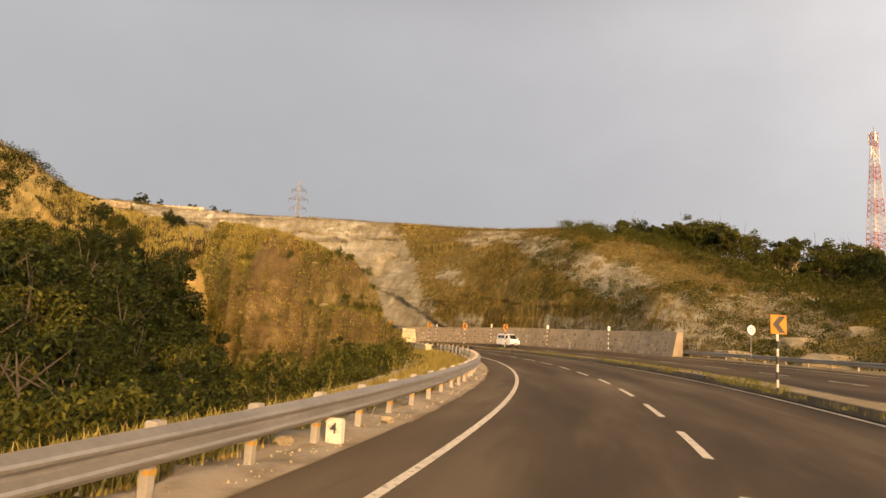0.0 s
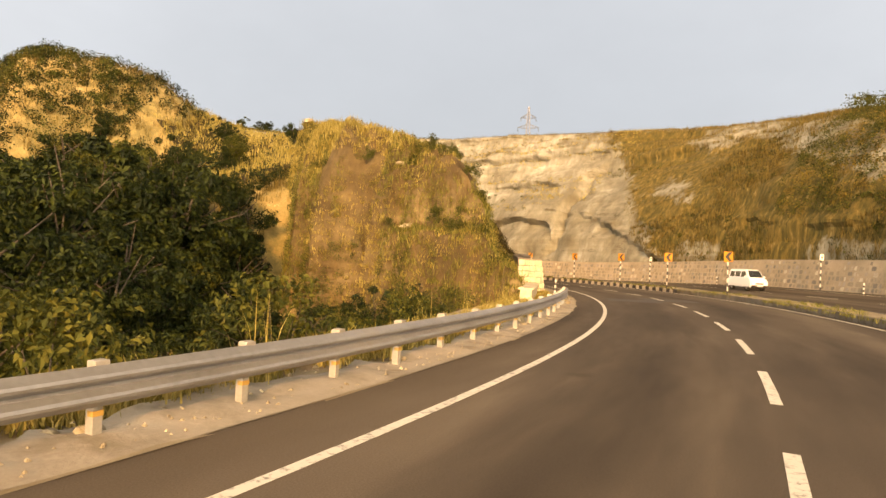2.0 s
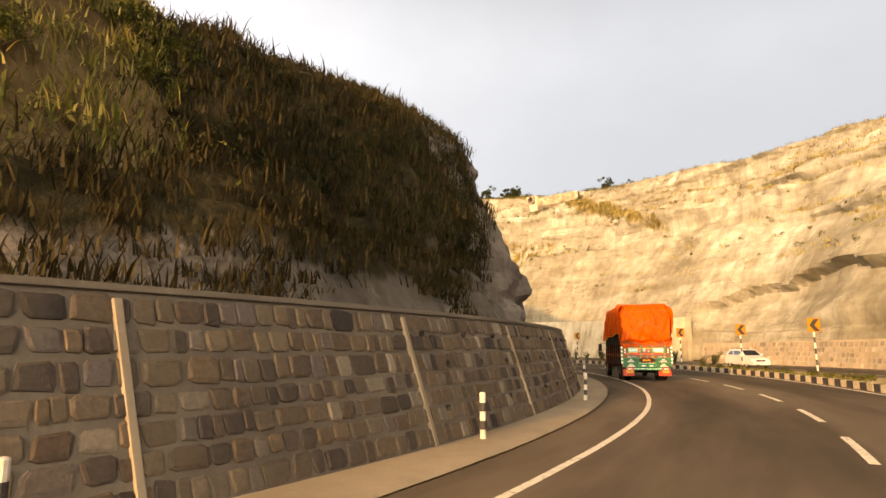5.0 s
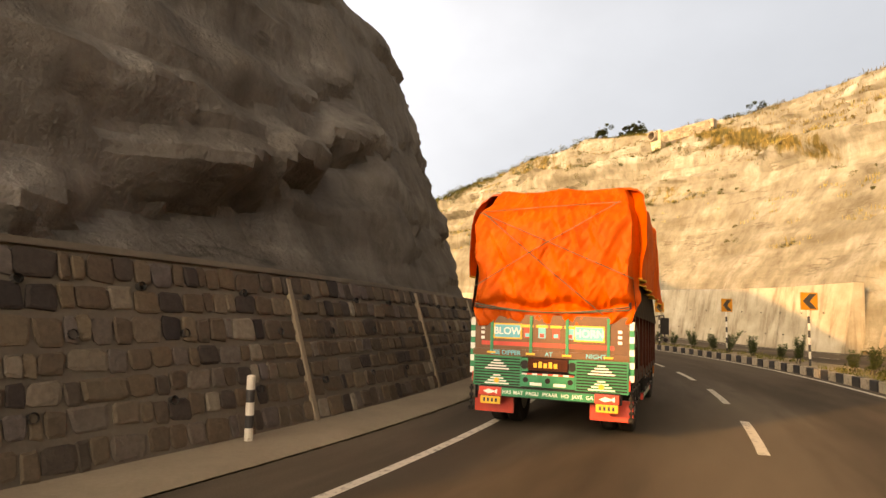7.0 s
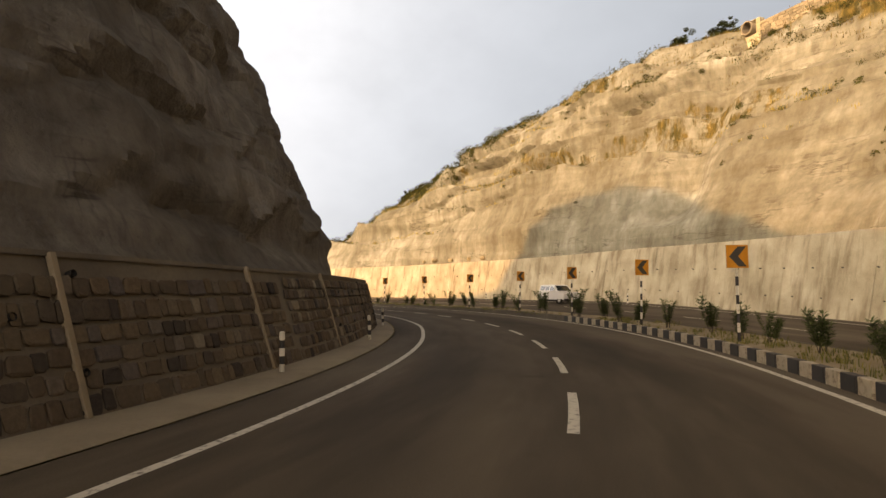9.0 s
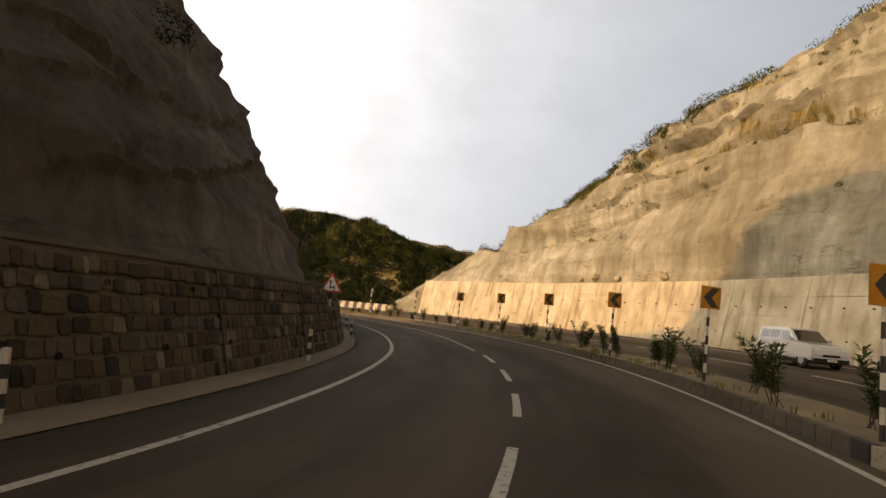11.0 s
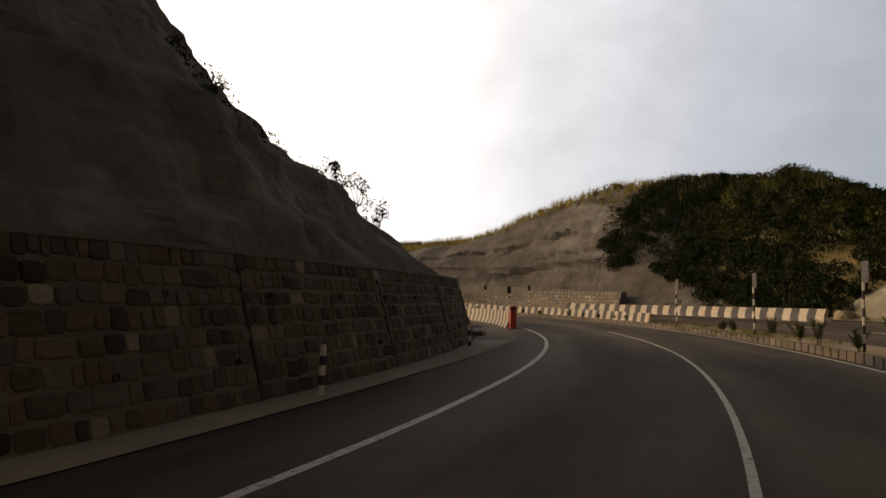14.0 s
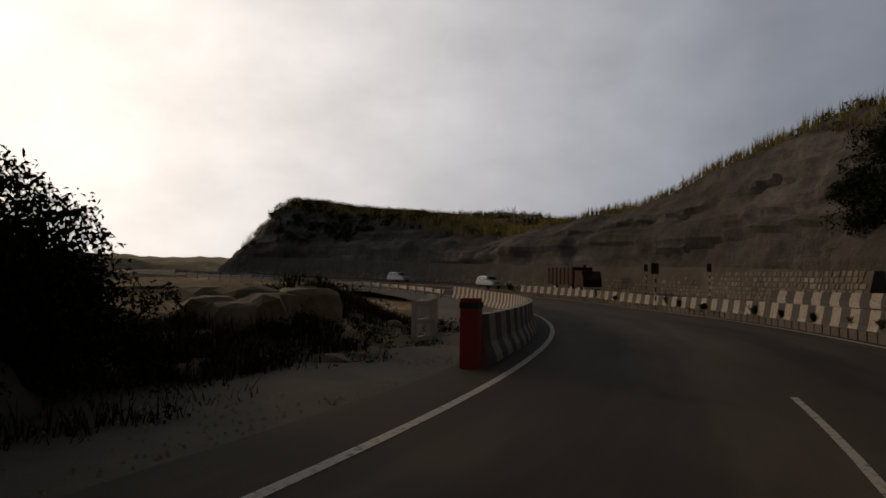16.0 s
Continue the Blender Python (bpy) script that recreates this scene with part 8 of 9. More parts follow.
    p, n = on_surface(EAST, 300, r, lambda c, n: (lambda su: (su[1] > 33) & (su[0] > 90) & ((su[0] > 118) | (fbm(su[0] * 0.1, su[1] * 0.1, 0, 3, 103) > 0.05)))(su_of(c)))
    stuff("crest_scrub", *leaf_cloud(p + np.array([0, 0, 0.3]), r.uniform(0.4, 1.1, len(p)), 80, 0.2, r), M_LEAF_OLIVE, "green bushes along the crest of the cutting", "scrub")
    p, n = on_surface(EAST, 260, r, lambda c, n: (lambda su: (su[1] > 28.5) & (su[1] < 40) & (su[0] > 112 + 1.1 * np.maximum(34 - su[1], 0)) & (su[0] < 138) & (fbm(su[0] * 0.16, su[1] * 0.2, 0, 3, 143) > -0.05))(su_of(c)))
    stuff("shoulder_bushes", *leaf_cloud(p + np.array([0, 0, 0.3]), r.uniform(0.45, 1.2, len(p)), 120, 0.19, r), M_LEAF_OLIVE, "green bushes on the falling end of the cutting", "bushes")
    p, n = on_surface(EAST, 150, r, lambda c, n: (lambda su: ((su[0] > 46) & (c[:, 2] > 10)) * np.exp(-np.min([np.abs(c[:, 2] - 0.25 - (z0 + (z1 - z0) * (su[0] - s0) / (s1 - s0))) + 9.0 * ((su[0] < min(s0, s1)) | (su[0] > max(s0, s1))) for s0, z0, s1, z1, _ in BEDS_EAST], axis=0) / 0.25))(su_of(c)))
    stuff("bed_scrub", *leaf_cloud(p, r.uniform(0.15, 0.5, len(p)), 60, 0.12, r), M_LEAF_OLIVE, "tufts of scrub rooted along the overhanging beds", "scrub")
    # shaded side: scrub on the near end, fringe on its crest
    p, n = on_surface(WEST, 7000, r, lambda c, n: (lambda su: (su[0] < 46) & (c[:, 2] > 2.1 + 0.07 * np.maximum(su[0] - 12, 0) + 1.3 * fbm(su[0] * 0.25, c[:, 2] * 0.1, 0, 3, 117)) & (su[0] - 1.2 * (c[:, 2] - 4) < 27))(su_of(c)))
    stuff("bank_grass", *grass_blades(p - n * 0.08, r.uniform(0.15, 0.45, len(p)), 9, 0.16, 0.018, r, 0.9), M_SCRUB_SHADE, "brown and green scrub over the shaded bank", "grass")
    p, n = on_surface(WEST, 900, r, lambda c, n: (lambda su: (su[0] < 44) & (c[:, 2] > 4.5) & (su[0] - 1.2 * (c[:, 2] - 4) < 26))(su_of(c)))
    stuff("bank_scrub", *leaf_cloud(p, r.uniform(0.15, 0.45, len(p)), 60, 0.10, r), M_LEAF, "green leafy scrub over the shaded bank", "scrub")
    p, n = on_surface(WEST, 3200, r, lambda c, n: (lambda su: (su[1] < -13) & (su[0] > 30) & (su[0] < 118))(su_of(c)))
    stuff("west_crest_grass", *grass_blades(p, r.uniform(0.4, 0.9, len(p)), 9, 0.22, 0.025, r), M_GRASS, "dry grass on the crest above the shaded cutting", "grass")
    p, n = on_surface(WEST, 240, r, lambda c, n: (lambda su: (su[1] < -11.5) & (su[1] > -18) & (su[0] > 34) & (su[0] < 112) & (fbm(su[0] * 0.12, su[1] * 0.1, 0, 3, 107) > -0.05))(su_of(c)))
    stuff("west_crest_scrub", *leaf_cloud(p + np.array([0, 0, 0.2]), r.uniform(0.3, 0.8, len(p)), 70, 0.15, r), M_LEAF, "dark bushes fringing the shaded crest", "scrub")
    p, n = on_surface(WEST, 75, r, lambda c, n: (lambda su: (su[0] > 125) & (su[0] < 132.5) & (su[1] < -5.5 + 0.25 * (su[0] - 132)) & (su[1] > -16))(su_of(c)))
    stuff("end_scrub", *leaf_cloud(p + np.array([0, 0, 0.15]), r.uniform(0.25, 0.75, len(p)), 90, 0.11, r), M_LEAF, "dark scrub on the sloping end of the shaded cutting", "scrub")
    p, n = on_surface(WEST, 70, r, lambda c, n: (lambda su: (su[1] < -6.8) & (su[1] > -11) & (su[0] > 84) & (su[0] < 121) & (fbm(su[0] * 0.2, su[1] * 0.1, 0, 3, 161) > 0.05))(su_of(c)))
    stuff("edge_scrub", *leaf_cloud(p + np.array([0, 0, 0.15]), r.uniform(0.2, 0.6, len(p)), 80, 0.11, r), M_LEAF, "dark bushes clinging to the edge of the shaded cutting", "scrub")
    # past the bend
    p, n = on_surface(FAR, 3600, r, lambda c, n: (lambda su: su[1] > 26.5)(su_of(c)))
    stuff("far_crest_grass", *grass_blades(p, r.uniform(0.6, 1.5, len(p)), 9, 0.25, 0.035, r), M_GRASS, "tall feathery grass on the crest past the bend", "grass")
    p, n = on_surface(FAR, 170, r, lambda c, n: (lambda su: (su[1] > 26.3) & (fbm(su[0] * 0.13, su[1] * 0.1, 0, 3, 211) > -0.02))(su_of(c)))
    stuff("far_crest_scrub", *leaf_cloud(p + np.array([0, 0, 0.3]), r.uniform(0.4, 1.1, len(p)), 60, 0.25, r), M_LEAF, "dark bushes on the crest past the bend", "scrub")


def plant_hills():
    r = np.random.default_rng(15)
    keep = lambda c, n: (lambda su: smooth(143, 149, su[0]) * (1 - smooth(170, 182, su[0])) * smooth(21.6, 23.4, su[1]) * (1 - smooth(36, 46, su[1])) * (c[:, 2] > 0.0))(SU(c[:, 0], c[:, 1]))
    p, _ = on_surface(GROUND, 300, r, lambda c, n: keep(c, n) * (c[:, 2] > 5))
    stuff("hilltop_bushes", *leaf_cloud(p + np.c_[np.zeros((len(p), 2)), r.uniform(0.6, 1.4, len(p))], r.uniform(0.6, 1.3, len(p)), 170, 0.26, r), M_LEAF_OLIVE, "olive green bushes on top of the hill at the bend", "bushes")
    p, _ = on_surface(GROUND, 760, r, keep)
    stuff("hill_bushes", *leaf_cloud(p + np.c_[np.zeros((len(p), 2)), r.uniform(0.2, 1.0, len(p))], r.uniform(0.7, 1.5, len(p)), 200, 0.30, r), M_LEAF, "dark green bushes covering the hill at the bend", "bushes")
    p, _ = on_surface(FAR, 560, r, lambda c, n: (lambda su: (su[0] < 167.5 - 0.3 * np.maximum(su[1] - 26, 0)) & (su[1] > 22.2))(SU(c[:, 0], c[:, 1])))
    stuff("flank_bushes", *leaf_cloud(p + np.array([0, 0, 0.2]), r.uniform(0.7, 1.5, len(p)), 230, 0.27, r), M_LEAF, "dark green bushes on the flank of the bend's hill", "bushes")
    p, _ = on_surface(GROUND, 1500, r, lambda c, n: (keep(c, n) > 0.02) & (c[:, 2] > 10))
    stuff("hill_grass", *grass_blades(p, r.uniform(0.9, 2.0, len(p)), 9, 0.2, 0.03, r), M_GRASS_GREEN, "tall pale grass on top of the bushy hill", "grass")
    p, _ = on_surface(FAR, 260, r, lambda c, n: (lambda su: (su[0] > 219 + 0.9 * np.maximum(30 - su[1], 0)) & (su[0] < 243) & (su[1] > 22.4))(SU(c[:, 0], c[:, 1])))
    stuff("far_cut_bushes", *leaf_cloud(p + np.array([0, 0, 0.2]), r.uniform(0.6, 1.4, len(p)), 110, 0.32, r), M_LEAF, "dark bushes over the last hill of the cutting", "bushes")
    far = lambda c, n: (np.hypot(c[:, 0] + 165, c[:, 1] + 12) < 70) & (c[:, 2] > 2.5)
    p, _ = on_surface(GROUND, 420, r, far)
    stuff("far_hill_bushes", *leaf_cloud(p, r.uniform(0.8, 1.9, len(p)), 60, 0.4, r), M_LEAF, "dark bushes on the far hill", "bushes")
    p, _ = on_surface(GROUND, 3000, r, far)
    stuff("far_hill_grass", *grass_blades(p, r.uniform(0.8, 1.7, len(p)), 7, 0.3, 0.06, r), M_GRASS_DARK, "grass on the far hill", "grass")


# darker copy of brown_scrub: shade of bank and mound is in the colour
M_SCRUB_SHADE = make_leaf("shaded_scrub", [(0.2, (0.009, 0.009, 0.003)), (0.5, (0.024, 0.018, 0.006)), (0.85, (0.060, 0.043, 0.014))], 0.25)
plant_ravine()
plant_right_slope()
plant_outcrop()
plant_cliffs()
plant_hills()


def plant_roadside():
    r = np.random.default_rng(16)
    # oleanders on the median
    kinds = [lance_shrub(80 + k, h, "young green oleander shrub planted on the earth median") for k, h in enumerate((1.05, 1.25, 0.9, 1.15))]
    small = [lance_shrub(90 + k, h, "small dusty oleander shrub planted on the earth median") for k, h in enumerate((0.55, 0.7))]
    for s in np.arange(48, 192, 2.15):
        if 138 < s < 146:
            continue
        ss = s + r.uniform(-0.5, 0.5)
        if abs((ss - 82.6) % 7.35) < 0.25:
            ss += 0.5
        x, y, z = W(ss, max(8.95, float(right_line(ss)) + 1.1) + r.uniform(-0.25, 0.35))
        tall = 72 < s < 100
        pick = kinds[int(r.integers(4))] if s < 134 else small[int(r.integers(2))]
        zz = float(bank(np.array(ss), np.array(9.0))) + 0.2
        stand(pick, x, y, zz, r.uniform(0, 6.28), r.uniform(0.95, 1.3) if tall else r.uniform(0.6, 1.0))
    # low growth on the median, verge and under the rail
    s = r.uniform(-60, 190, 5200)
    u = r.uniform(8.1, 10.0, 5200)
    p = np.c_[W(s, u)[:, :2], bank(s, u) + 0.2]
    k = fbm(s * 0.25, u * 0.5, 0, 3, 111) > -0.05
    stuff("median_grass", *grass_blades(p[k], r.uniform(0.06, 0.22, k.sum()), 8, 0.07, 0.009, r, 0.7), M_GRASS_GREEN, "low dusty weeds on the median", "grass")
    s, u = r.uniform(28, 52, 46), r.uniform(8.5, 9.6, 46)
    p = np.c_[W(s, u)[:, :2], bank(s, u) + 0.3]
    stuff("median_weeds", *leaf_cloud(p, r.uniform(0.12, 0.3, 46), 60, 0.075, r), M_LEAF_OLIVE, "low leafy weeds on the median", "weeds")
    s = r.uniform(-60, 3, 11000)
    u = -2.1 - np.abs(r.normal(size=11000)) * 1.1
    p = np.c_[W(s, u)[:, :2], np.full(11000, -0.03) - 0.35 * np.maximum(-u - 3.3, 0)]
    k = fbm(s * 0.35, u * 0.7, 0, 3, 113) + 0.5 * (-u - 2.3) > -0.1
    stuff("verge_grass", *grass_blades(p[k], r.uniform(0.08, 0.36, k.sum()), 8, 0.11, 0.013, r, 0.7), M_GRASS, "dry yellow grass along the steel barrier", "grass")
    s = np.r_[r.uniform(-56, -2, 13)]
    u = r.uniform(-5.2, -3.2, 13)
    p = np.c_[W(s, u)[:, :2], np.full(13, -0.3)]
    stuff("reeds", *grass_blades(p, r.uniform(0.9, 1.7, 13), 12, 0.12, 0.007, r, 0.6), M_GRASS, "tall dry reeds behind the steel barrier", "reeds")
    # shoulder dust grass by the stone wall's end and the mound past it
    s = r.uniform(128.5, 150, 3400)
    u = -2.4 - np.abs(r.normal(size=3400)) * 4.2
    x, y = W(s, u)[:, 0], W(s, u)[:, 1]
    p = np.c_[x, y, ground_height(x, y)]
    keep = fbm(p[:, 0] * 0.35, p[:, 1] * 0.35, 0, 3, 221) > -0.12
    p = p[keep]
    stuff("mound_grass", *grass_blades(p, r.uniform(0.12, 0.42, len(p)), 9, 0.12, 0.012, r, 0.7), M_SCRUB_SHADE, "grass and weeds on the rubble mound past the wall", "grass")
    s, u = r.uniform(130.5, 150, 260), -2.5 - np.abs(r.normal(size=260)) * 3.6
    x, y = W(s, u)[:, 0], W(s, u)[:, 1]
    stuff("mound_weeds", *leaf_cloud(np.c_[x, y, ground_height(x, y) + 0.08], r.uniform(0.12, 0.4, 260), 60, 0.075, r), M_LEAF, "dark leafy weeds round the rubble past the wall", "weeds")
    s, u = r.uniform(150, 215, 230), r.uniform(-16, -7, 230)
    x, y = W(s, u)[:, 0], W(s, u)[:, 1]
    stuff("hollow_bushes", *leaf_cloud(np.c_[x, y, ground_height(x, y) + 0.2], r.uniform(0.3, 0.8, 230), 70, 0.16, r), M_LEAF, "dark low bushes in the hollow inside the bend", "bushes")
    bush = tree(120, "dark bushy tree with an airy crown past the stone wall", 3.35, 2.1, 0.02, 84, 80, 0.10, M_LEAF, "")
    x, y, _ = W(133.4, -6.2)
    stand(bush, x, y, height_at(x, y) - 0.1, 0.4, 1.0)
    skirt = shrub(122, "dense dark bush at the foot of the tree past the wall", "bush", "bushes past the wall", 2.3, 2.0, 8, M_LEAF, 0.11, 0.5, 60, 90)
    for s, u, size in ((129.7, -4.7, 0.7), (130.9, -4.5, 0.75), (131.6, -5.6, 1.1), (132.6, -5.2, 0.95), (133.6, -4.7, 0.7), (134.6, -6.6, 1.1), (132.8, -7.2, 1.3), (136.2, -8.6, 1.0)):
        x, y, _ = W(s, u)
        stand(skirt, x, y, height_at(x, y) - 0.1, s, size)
    for k, (s, u, h) in enumerate([(127.9, -6.2, 1.1), (126.3, -6.6, 1.15), (124.8, -7.2, 1.0)]):
        z7, z10, z15, crest = (float(a) for a in left_heights(np.array(s)))
        z = z7 + (z10 - z7) * (-u - 7) / 3 if u < -7 else z7
        x, y, _ = W(s, u)
        stand(shrub(130 + k, "thin leafy sapling on the edge of the shaded cutting", "sapling", "saplings on the cutting's edge", h, h * 0.75, 6, M_LEAF, 0.12, 0.4, 15, 24, "sapling"), x, y, z - 0.1, 0.0, 1.0)


plant_roadside()
# ---- towers, walls and stones on the hills ----
def truss(bm, w0, w1, z0, z1, panels, r, cx=0.0, cy=0.0):
    """Four legs and crossed bracing of a tapering square mast."""
    zs = np.linspace(z0, z1, panels + 1)
    ws = np.linspace(w0, w1, panels + 1) / 2
    cor = [(-1, -1), (1, -1), (1, 1), (-1, 1)]
    P = lambda k, i: (cx + cor[k % 4][0] * ws[i], cy + cor[k % 4][1] * ws[i], zs[i])
    for i in range(panels):
        for k in range(4):
            rod(bm, P(k, i), P(k, i + 1), r, 4)
            rod(bm, P(k, i), P(k + 1, i + 1), r * 0.6, 4)
            rod(bm, P(k + 1, i), P(k, i + 1), r * 0.6, 4)
            rod(bm, P(k, i + 1), P(k + 1, i + 1), r * 0.6, 4)
    return bm


def power_pylon(x, y, top):
    z = height_at(x, y) - 0.5
    h = top - z
    t = empty("power_pylon", Matrix.Translation((x, y, z)) @ Matrix.Rotation(0.15, 4, "Z"), "grey steel lattice power pylon on the skyline", "pylon")
    part("lower_mast", truss(bmesh.new(), 4.6, 1.8, 0, h * 0.55, 6, 0.11), M_STEEL, t)
    part("upper_mast", truss(bmesh.new(), 1.8, 0.5, h * 0.55, h, 7, 0.08), M_STEEL, t)
    for f, w in ((0.62, 3.2), (0.74, 3.8), (0.86, 2.8)):
        for sx in (-1, 1):
            bm = bmesh.new()
            zz = h * f
            tip = (sx * w, 0, zz + 0.3)
            for yy in (-0.6, 0.6):
                rod(bm, (sx * 0.7, yy, zz), tip, 0.07, 4)
                rod(bm, (sx * 0.6, yy, zz + 1.5), tip, 0.06, 4)
                for k in (0.3, 0.6):
                    rod(bm, (sx * (0.7 + (w - 0.7) * k), yy * (1 - k), zz + 0.3 * k), (sx * (0.6 + (w - 0.6) * k), yy * (1 - k), zz + 1.5 - 1.2 * k), 0.04, 4)
            arm = part("cross_arm", bm, M_STEEL, t)
            bm = bmesh.new()
            for k in range(6):
                rod(bm, (tip[0], 0, tip[2] - 0.25 * k), (tip[0], 0, tip[2] - 0.25 * k - 0.14), 0.13, 8)
            part("insulator", bm, M_SIGNBACK, arm)


# mast paints faded and greyed further: distance haze is put into the colour
M_MASTRED = grainy("faded_hazy_mast_red", [(0.3, (0.24, 0.10, 0.085)), (0.7, (0.31, 0.14, 0.115))], 1, 8, 0.7)
M_MASTWHITE = grainy("faded_hazy_mast_white", [(0.3, (0.34, 0.33, 0.32)), (0.7, (0.44, 0.43, 0.42))], 1, 8, 0.7)


def telecom_mast(x, y, h):
    z = height_at(x, y) - 0.5
    t = empty("telecom_mast", Matrix.Translation((x, y, z)), "red and white banded steel lattice telecom mast", "mast")
    n = 9
    for k in range(n):
        w = lambda f: 4.2 - 2.9 * min(f * 1.15, 1.0)
        part("mast_section", truss(bmesh.new(), w(k / n), w((k + 1) / n), h * k / n, h * (k + 1) / n, 3, 0.11), M_MASTRED if k % 2 == 0 else M_MASTWHITE, t)
    for a, f in ((0.2, 0.97), (2.3, 0.97), (4.4, 0.97), (1.2, 0.88), (3.4, 0.88)):
        part("antenna", box(bmesh.new(), math.cos(a) * 1.1 - 0.18, math.cos(a) * 1.1 + 0.18, math.sin(a) * 1.1 - 0.18, math.sin(a) * 1.1 + 0.18, h * f - 1.3, h * f + 1.0, 0.05), M_SIGNWHITE, t, "white panel antenna")
    bm = bmesh.new()
    rod(bm, (0, 0, h), (0, 0, h + 2.5), 0.06, 6)
    part("lightning_rod", bm, M_STEEL, t)


M_ROCKWALL = grainy("parapet_stone", [(0.3, (0.15, 0.115, 0.07)), (0.5, (0.25, 0.20, 0.13)), (0.75, (0.36, 0.30, 0.20))], 1.2, 14, 0.92, bump=0.6, dist=0.03, vary=0.35)


def culvert():
    """Drain pipe through a stone parapet high on the cutting."""
    p = W(94.7, 37.6, 25.6)
    m = Matrix.Translation(p) @ Matrix.Rotation(radians(heading(94.7)), 4, "Z")
    t = empty("culvert", m, "stone culvert headwall with a round concrete pipe", "culvert")
    bm = bmesh.new()
    box(bm, -0.3, 0.3, -1.1, -0.68, -1.2, 1.4, 0.04)
    box(bm, -0.3, 0.3, 0.68, 1.1, -1.2, 1.4, 0.04)
    box(bm, -0.3, 0.3, -0.68, 0.68, 1.3, 1.4, 0.04)
    box(bm, -0.3, 0.3, -0.68, 0.68, -1.2, 0.0, 0.04)
    part("headwall", bm, M_PALESTONE, t)
    bm = bmesh.new()
    n = 20
    rings = []
    for x, r in ((-0.8, 0.66), (-0.8, 0.54), (0.25, 0.54), (0.25, 0.66)):
        rings.append([bm.verts.new((x, r * math.cos(2 * math.pi * k / n), 0.65 + r * math.sin(2 * math.pi * k / n))) for k in range(n)])
    for a, b in zip(rings, rings[1:] + rings[:1]):
        for k in range(n):
            bm.faces.new((a[k], a[(k + 1) % n], b[(k + 1) % n], b[k]))
    bmesh.ops.recalc_face_normals(bm, faces=bm.faces[:])
    part("pipe", bm, M_SHOULDER, t, "round concrete drain pipe")
    bm = bmesh.new()
    rod(bm, (0.26, 0, 0.65), (0.4, 0, 0.65), 0.56, 16)
    part("pipe_hollow", bm, M_DARK, t)
    r = np.random.default_rng(77)
    bm = bmesh.new()
    box(bm, -0.2, 0.25, -9.2, -1.1, -1.5, 0.9, 0.05)
    wall = part("parapet", bm, M_MORTAR, t, "rough stone parapet wall")
    for k in range(5):
        y = -9.15
        while y < -1.3:
            w = float(r.uniform(0.35, 0.8))
            bm = bmesh.new()
            box(bm, -0.29 - float(r.uniform(0, 0.05)), -0.1, y, min(y + w - 0.05, -1.1), -0.5 + 0.29 * k, -0.25 + 0.29 * k, 0.03)
            part("stone", bm, M_ROCKWALL, wall)
            y += w


def hill_wall():
    """Pale post-and-panel boundary on the hilltop."""
    a, b = W(80.5, 46.5), W(87.0, 46.5)
    z = float(np.mean([height_at(*a[:2]), height_at(*b[:2])])) + 0.1
    z = max(z, 26.9)
    d = Vector(b - a)
    m = Matrix.Translation((a[0], a[1], z)) @ Matrix.Rotation(math.atan2(d.y, d.x), 4, "Z")
    t = empty("boundary_wall", m, "pale sunlit boundary wall on the hilltop", "wall")
    n = 8
    L = d.length
    for k in range(n):
        part("panel", box(bmesh.new(), k * L / n + 0.12, (k + 1) * L / n - 0.12, -0.07, 0.07, -1.2, 0.95, 0.02), M_CONCRETE, t)
    for k in range(n + 1):
        part("pillar", box(bmesh.new(), k * L / n - 0.14, k * L / n + 0.14, -0.14, 0.14, -1.2, 1.15, 0.02), M_SHOULDER, t)


def rock_mesh(seed, rough=0.22):
    r = np.random.default_rng(seed)
    bm = bmesh.new()
    bmesh.ops.create_icosphere(bm, subdivisions=2, radius=0.5)
    for v in bm.verts:
        c = v.co.normalized()
        k = 1 + rough * 2.2 * float(fbm(np.array(c.x * 1.4 + seed), np.array(c.y * 1.4), np.array(c.z * 1.4), 3, 5))
        v.co = Vector((max(-0.42, min(0.42, c.x * 0.5 * k)), c.y * 0.5 * k, max(-0.38, min(0.4, c.z * 0.5 * k))))
    me = bpy.data.meshes.new("rock")
    bm.to_mesh(me)
    bm.free()
    return me


M_ROCK = grainy("loose_rock", [(0.3, (0.17, 0.13, 0.08)), (0.5, (0.26, 0.21, 0.13)), (0.75, (0.38, 0.32, 0.22))], 2.5, 22, 0.92, bump=0.6, dist=0.03)
ROCKS = [rock_mesh(k) for k in range(6)]
for me_ in ROCKS:
    me_.materials.append(M_ROCK)


def rock(s, u, z, size, label, group="", turn=0.0, squash=1.0):
    x, y, _ = W(s, u)
    ob = new("rock", ROCKS[int(abs(s * 7 + u * 3)) % 6])
    ob.matrix_basis = Matrix.Translation((x, y, z)) @ Matrix.Rotation(turn, 4, "Z") @ Matrix.Diagonal((size, size * 0.85, size * squash, 1))
    return tagged(ob, label, "rock", group)


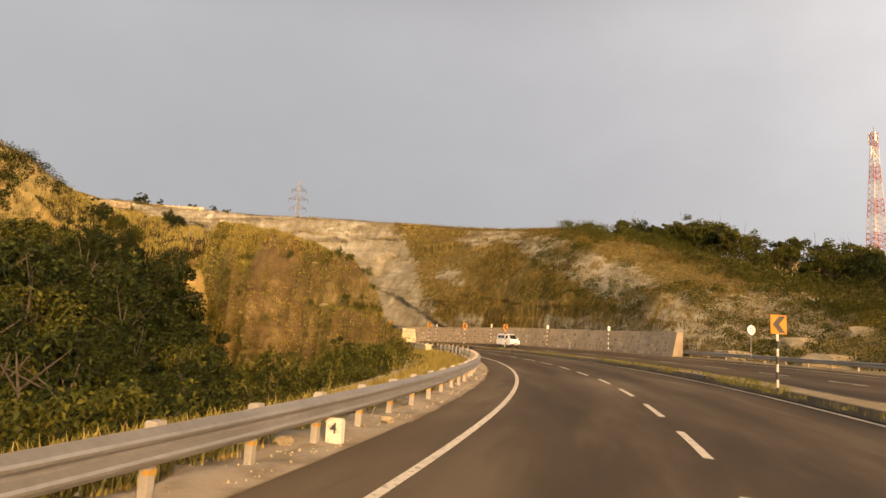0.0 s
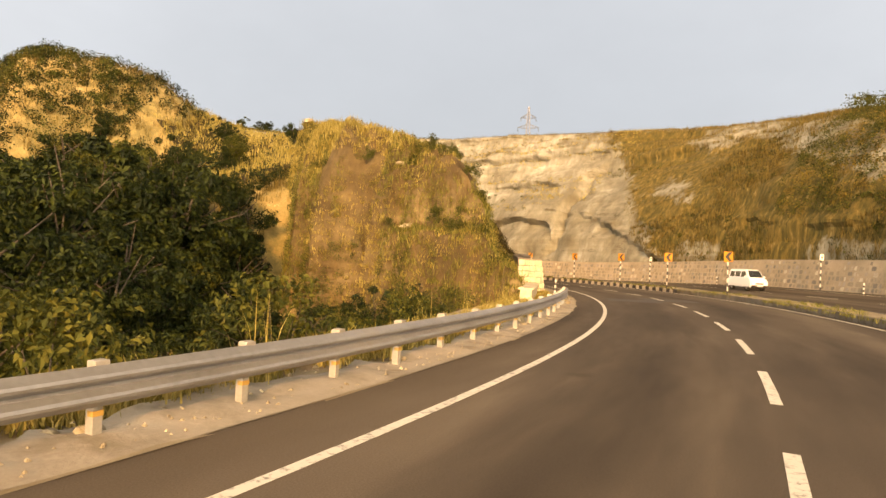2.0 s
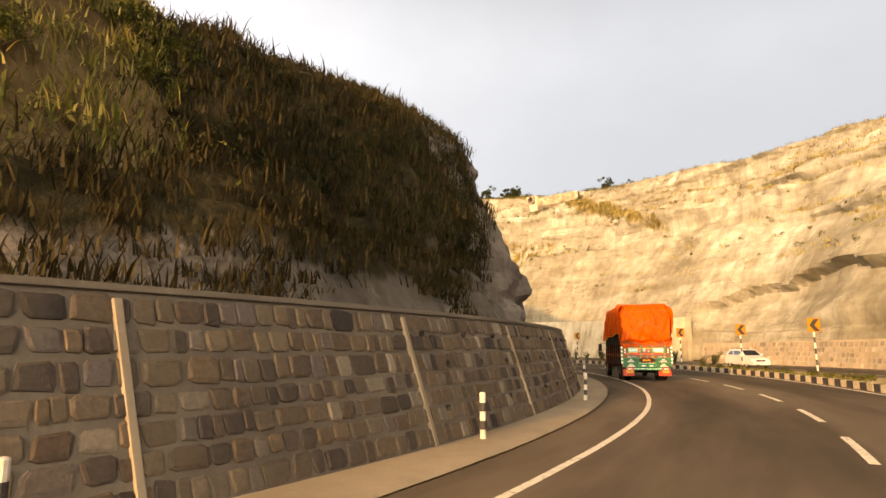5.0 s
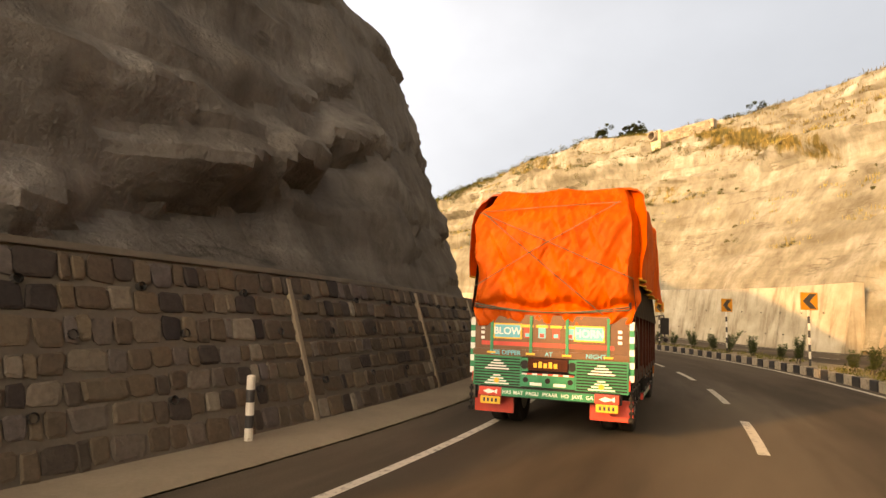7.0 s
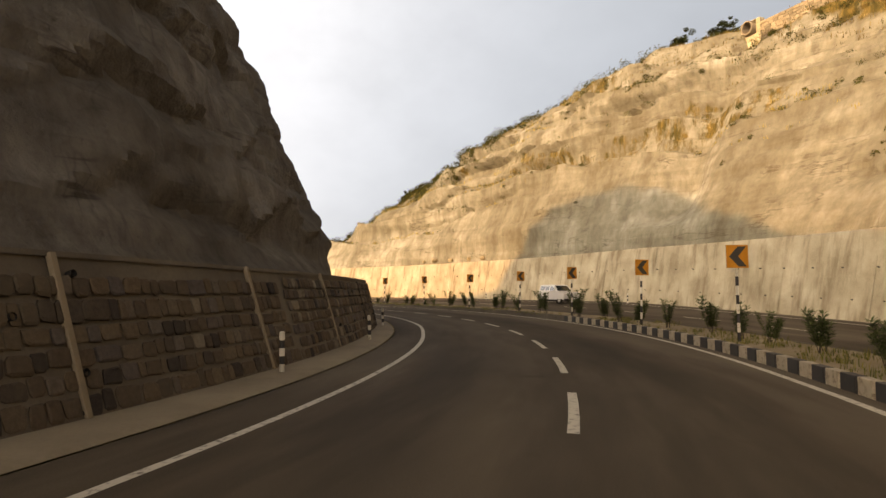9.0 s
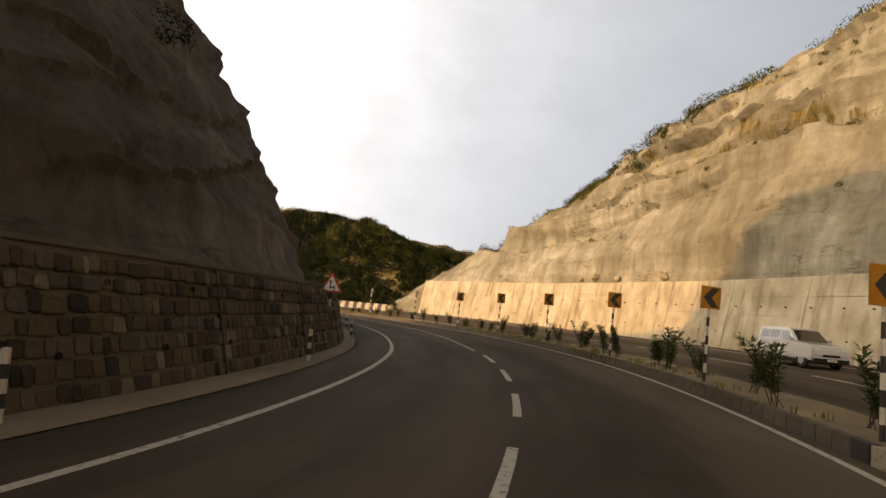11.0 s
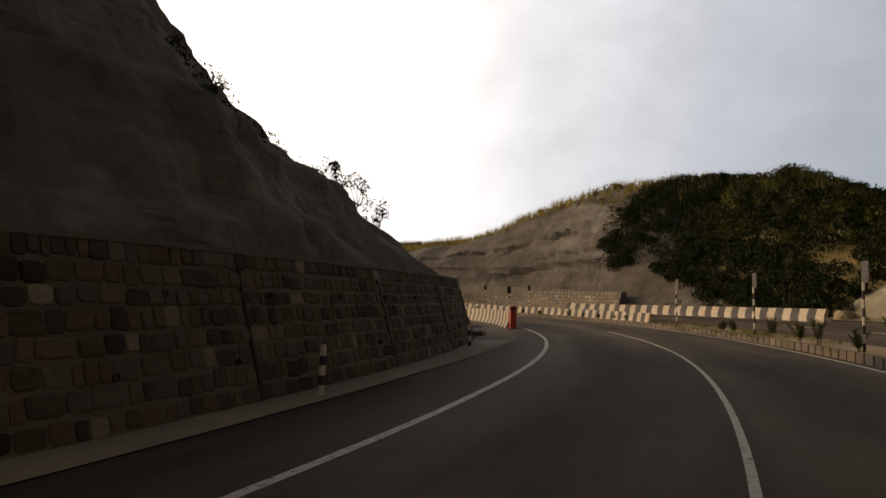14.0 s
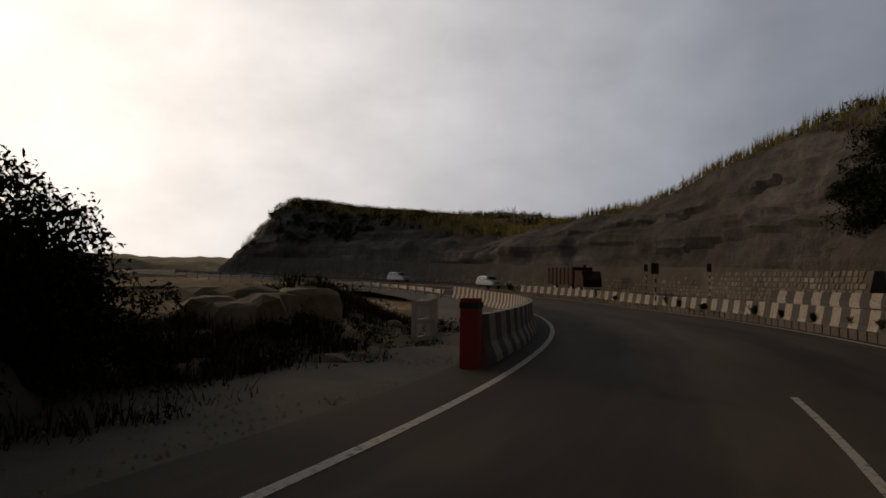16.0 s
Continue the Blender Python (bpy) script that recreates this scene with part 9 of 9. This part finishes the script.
def place_rocks():
    r = np.random.default_rng(31)
    rock(-16.6, -1.85, 0.1, 0.44, "pale rounded boulder beside the barrier post")
    for k in range(46):
        s = r.uniform(-52, 2)
        size = 0.07 + 0.2 * r.uniform() ** 3
        rock(s, -1.25 - r.uniform(0, 1.0), 0.02 + size * 0.15, size, "small pale stone lying on the gravel verge", "stones on the verge", r.uniform(0, 6), 0.7)
    for k in range(16):
        s, u = r.uniform(139.6, 147), r.uniform(21.2, 24.5)
        size = r.uniform(0.4, 1.3)
        rock(s, u, float(bank(np.array(s), np.array(u))) + size * 0.18, size, "fallen sandstone block at the wall's end", "fallen blocks", r.uniform(0, 6), 0.75)
    for k in range(5):
        s = 112 + k * 2.1 + r.uniform(-0.4, 0.4)
        size = r.uniform(0.5, 1.1)
        rock(s, 22.3 + r.uniform(-0.1, 0.4), 4.35 + float(bank(np.array(s), np.array(21.0))) + 0.25 * size, size, "loose sandstone slab on the ledge above the wall", "slabs on the ledge", r.uniform(0, 6), 0.8)
    for k in range(44):
        s, u = r.uniform(130.5, 146), r.uniform(-9.0, -2.6)
        x, y, _ = W(s, u)
        size = r.uniform(0.25, 0.9)
        rock(s, u, height_at(x, y) + size * 0.15, size, "grey rubble stone on the mound past the wall", "rubble on the mound", r.uniform(0, 6), 0.7)
    for k in range(9):
        s, u = r.uniform(136.6, 141), r.uniform(-7.6, -4.6)
        x, y, _ = W(s, u)
        size = r.uniform(0.9, 1.7)
        rock(s, u, height_at(x, y) + size * 0.12, size, "large grey boulder heaped on the mound past the wall", "boulders on the mound", r.uniform(0, 6), 0.62)
    p, n = on_surface(OUTCROP, 16, r, lambda c, n: (c[:, 2] > 0.5) & (c[:, 1] < 108) & (n[:, 2] > 0.6))
    for q in p:
        size = r.uniform(0.3, 1.2)
        s, u = (float(a) for a in SU(np.array(q[0]), np.array(q[1])))
        rock(s, u, q[2] + size * 0.08, size, "pale rock slab bedded in the outcrop", "slabs in the outcrop", r.uniform(0, 6), 0.5)
    for k in range(18):
        s, u = r.uniform(-34, 2), r.uniform(23.5, 38)
        x, y, _ = W(s, u)
        size = r.uniform(1.8, 4.6)
        rock(s, u, height_at(x, y) + size * 0.05, size, "pale sandstone slab breaking out of the open slope", "slabs on the open slope", r.uniform(0, 6), 0.5)
    # crumbs of stone over verge and shoulder
    n = 2600
    s = np.r_[r.uniform(-56, 3, n * 3 // 5), r.uniform(128, 150, n - n * 3 // 5)]
    u = -1.1 - np.abs(r.normal(size=n)) * 0.9
    c = np.c_[W(s, u)[:, :2], np.where(s < 4, 0.045, 0.012)]
    k = r.uniform(0.006, 0.022, n)
    cor = np.array([(-1, -1, -0.5), (1, -1, -0.5), (1, 1, -0.5), (-1, 1, -0.5), (0, 0, 0.8)])
    v = c[:, None] + cor[None] * k[:, None, None] * r.uniform(0.6, 1.4, (n, 5, 1))
    b = np.arange(n)[:, None] * 5
    t = np.concatenate([b + np.array(f) for f in ((0, 1, 4), (1, 2, 4), (2, 3, 4), (3, 0, 4))], 0)
    stuff("verge_gravel", v.reshape(-1, 3), t, M_ROCK, "loose pale gravel along the road edge", "gravel")


power_pylon(-49.8, 299.0, 60.0)
telecom_mast(117.5, 198.0, 40.0)
culvert()
hill_wall()
place_rocks()


def skyline_plants():
    r = np.random.default_rng(41)
    kinds = [tree(200 + k, "small dark tree on the far hilltop", 5.0, 2.1 + 0.3 * k, 0.0, 40, 80, 0.26, M_LEAF, "trees on the far hilltop") for k in range(2)]
    for k, (s, u, size) in enumerate([(89, 47, 0.75), (90.5, 50, 0.62), (87, 49, 0.55), (82.5, 48, 0.5), (79.5, 48, 0.5), (78, 49, 0.42), (99.5, 42, 0.6), (101, 45, 0.8), (103.5, 43, 0.85), (105.5, 45, 0.75), (136, 43, 0.6), (134, 45, 0.7)]):
        x, y, _ = W(s, u)
        z = float(np.interp(s, [70, 82, 95, 103, 117, 127, 140], [26, 27.0, 28.4, 28.8, 25, 20.2, 15.5])) + 0.3
        stand(kinds[k % 2], x, y, z - 1.7 * size - 0.2, r.uniform(0, 6), size)


skyline_plants()
# ---- stones of the walls ----
M_WARMSTONE = make_stone("warm_field_stone", 2.0, 0.45)
lay_stones(WALL_LEFT, 3.2, 61.9, LEFT_FACE, zero, left_top, (25, 34), course=0.29, wide=0.82)
lay_stones(WALL_LEFT, 62.0, 127.8, LEFT_FACE, zero, left_top, None, course=0.26, wide=0.72)
lay_stones(WALL_RIGHT, -2.8, 63.8, (20.7, 21.2), right_zf, lambda s: np.interp(s, [-3, 20, 45, 64], [2.25, 2.25, 2.05, 1.75]), None, 0.032, mat=M_WARMSTONE)
lay_stones(WALL_FAR, 162.2, 239, (19.0, 19.5), far_zf, lambda s: np.interp(s, [162, 175, 200, 240], [2.0, 2.4, 2.6, 2.8]), None, 0.032, mat=M_WARMSTONE)
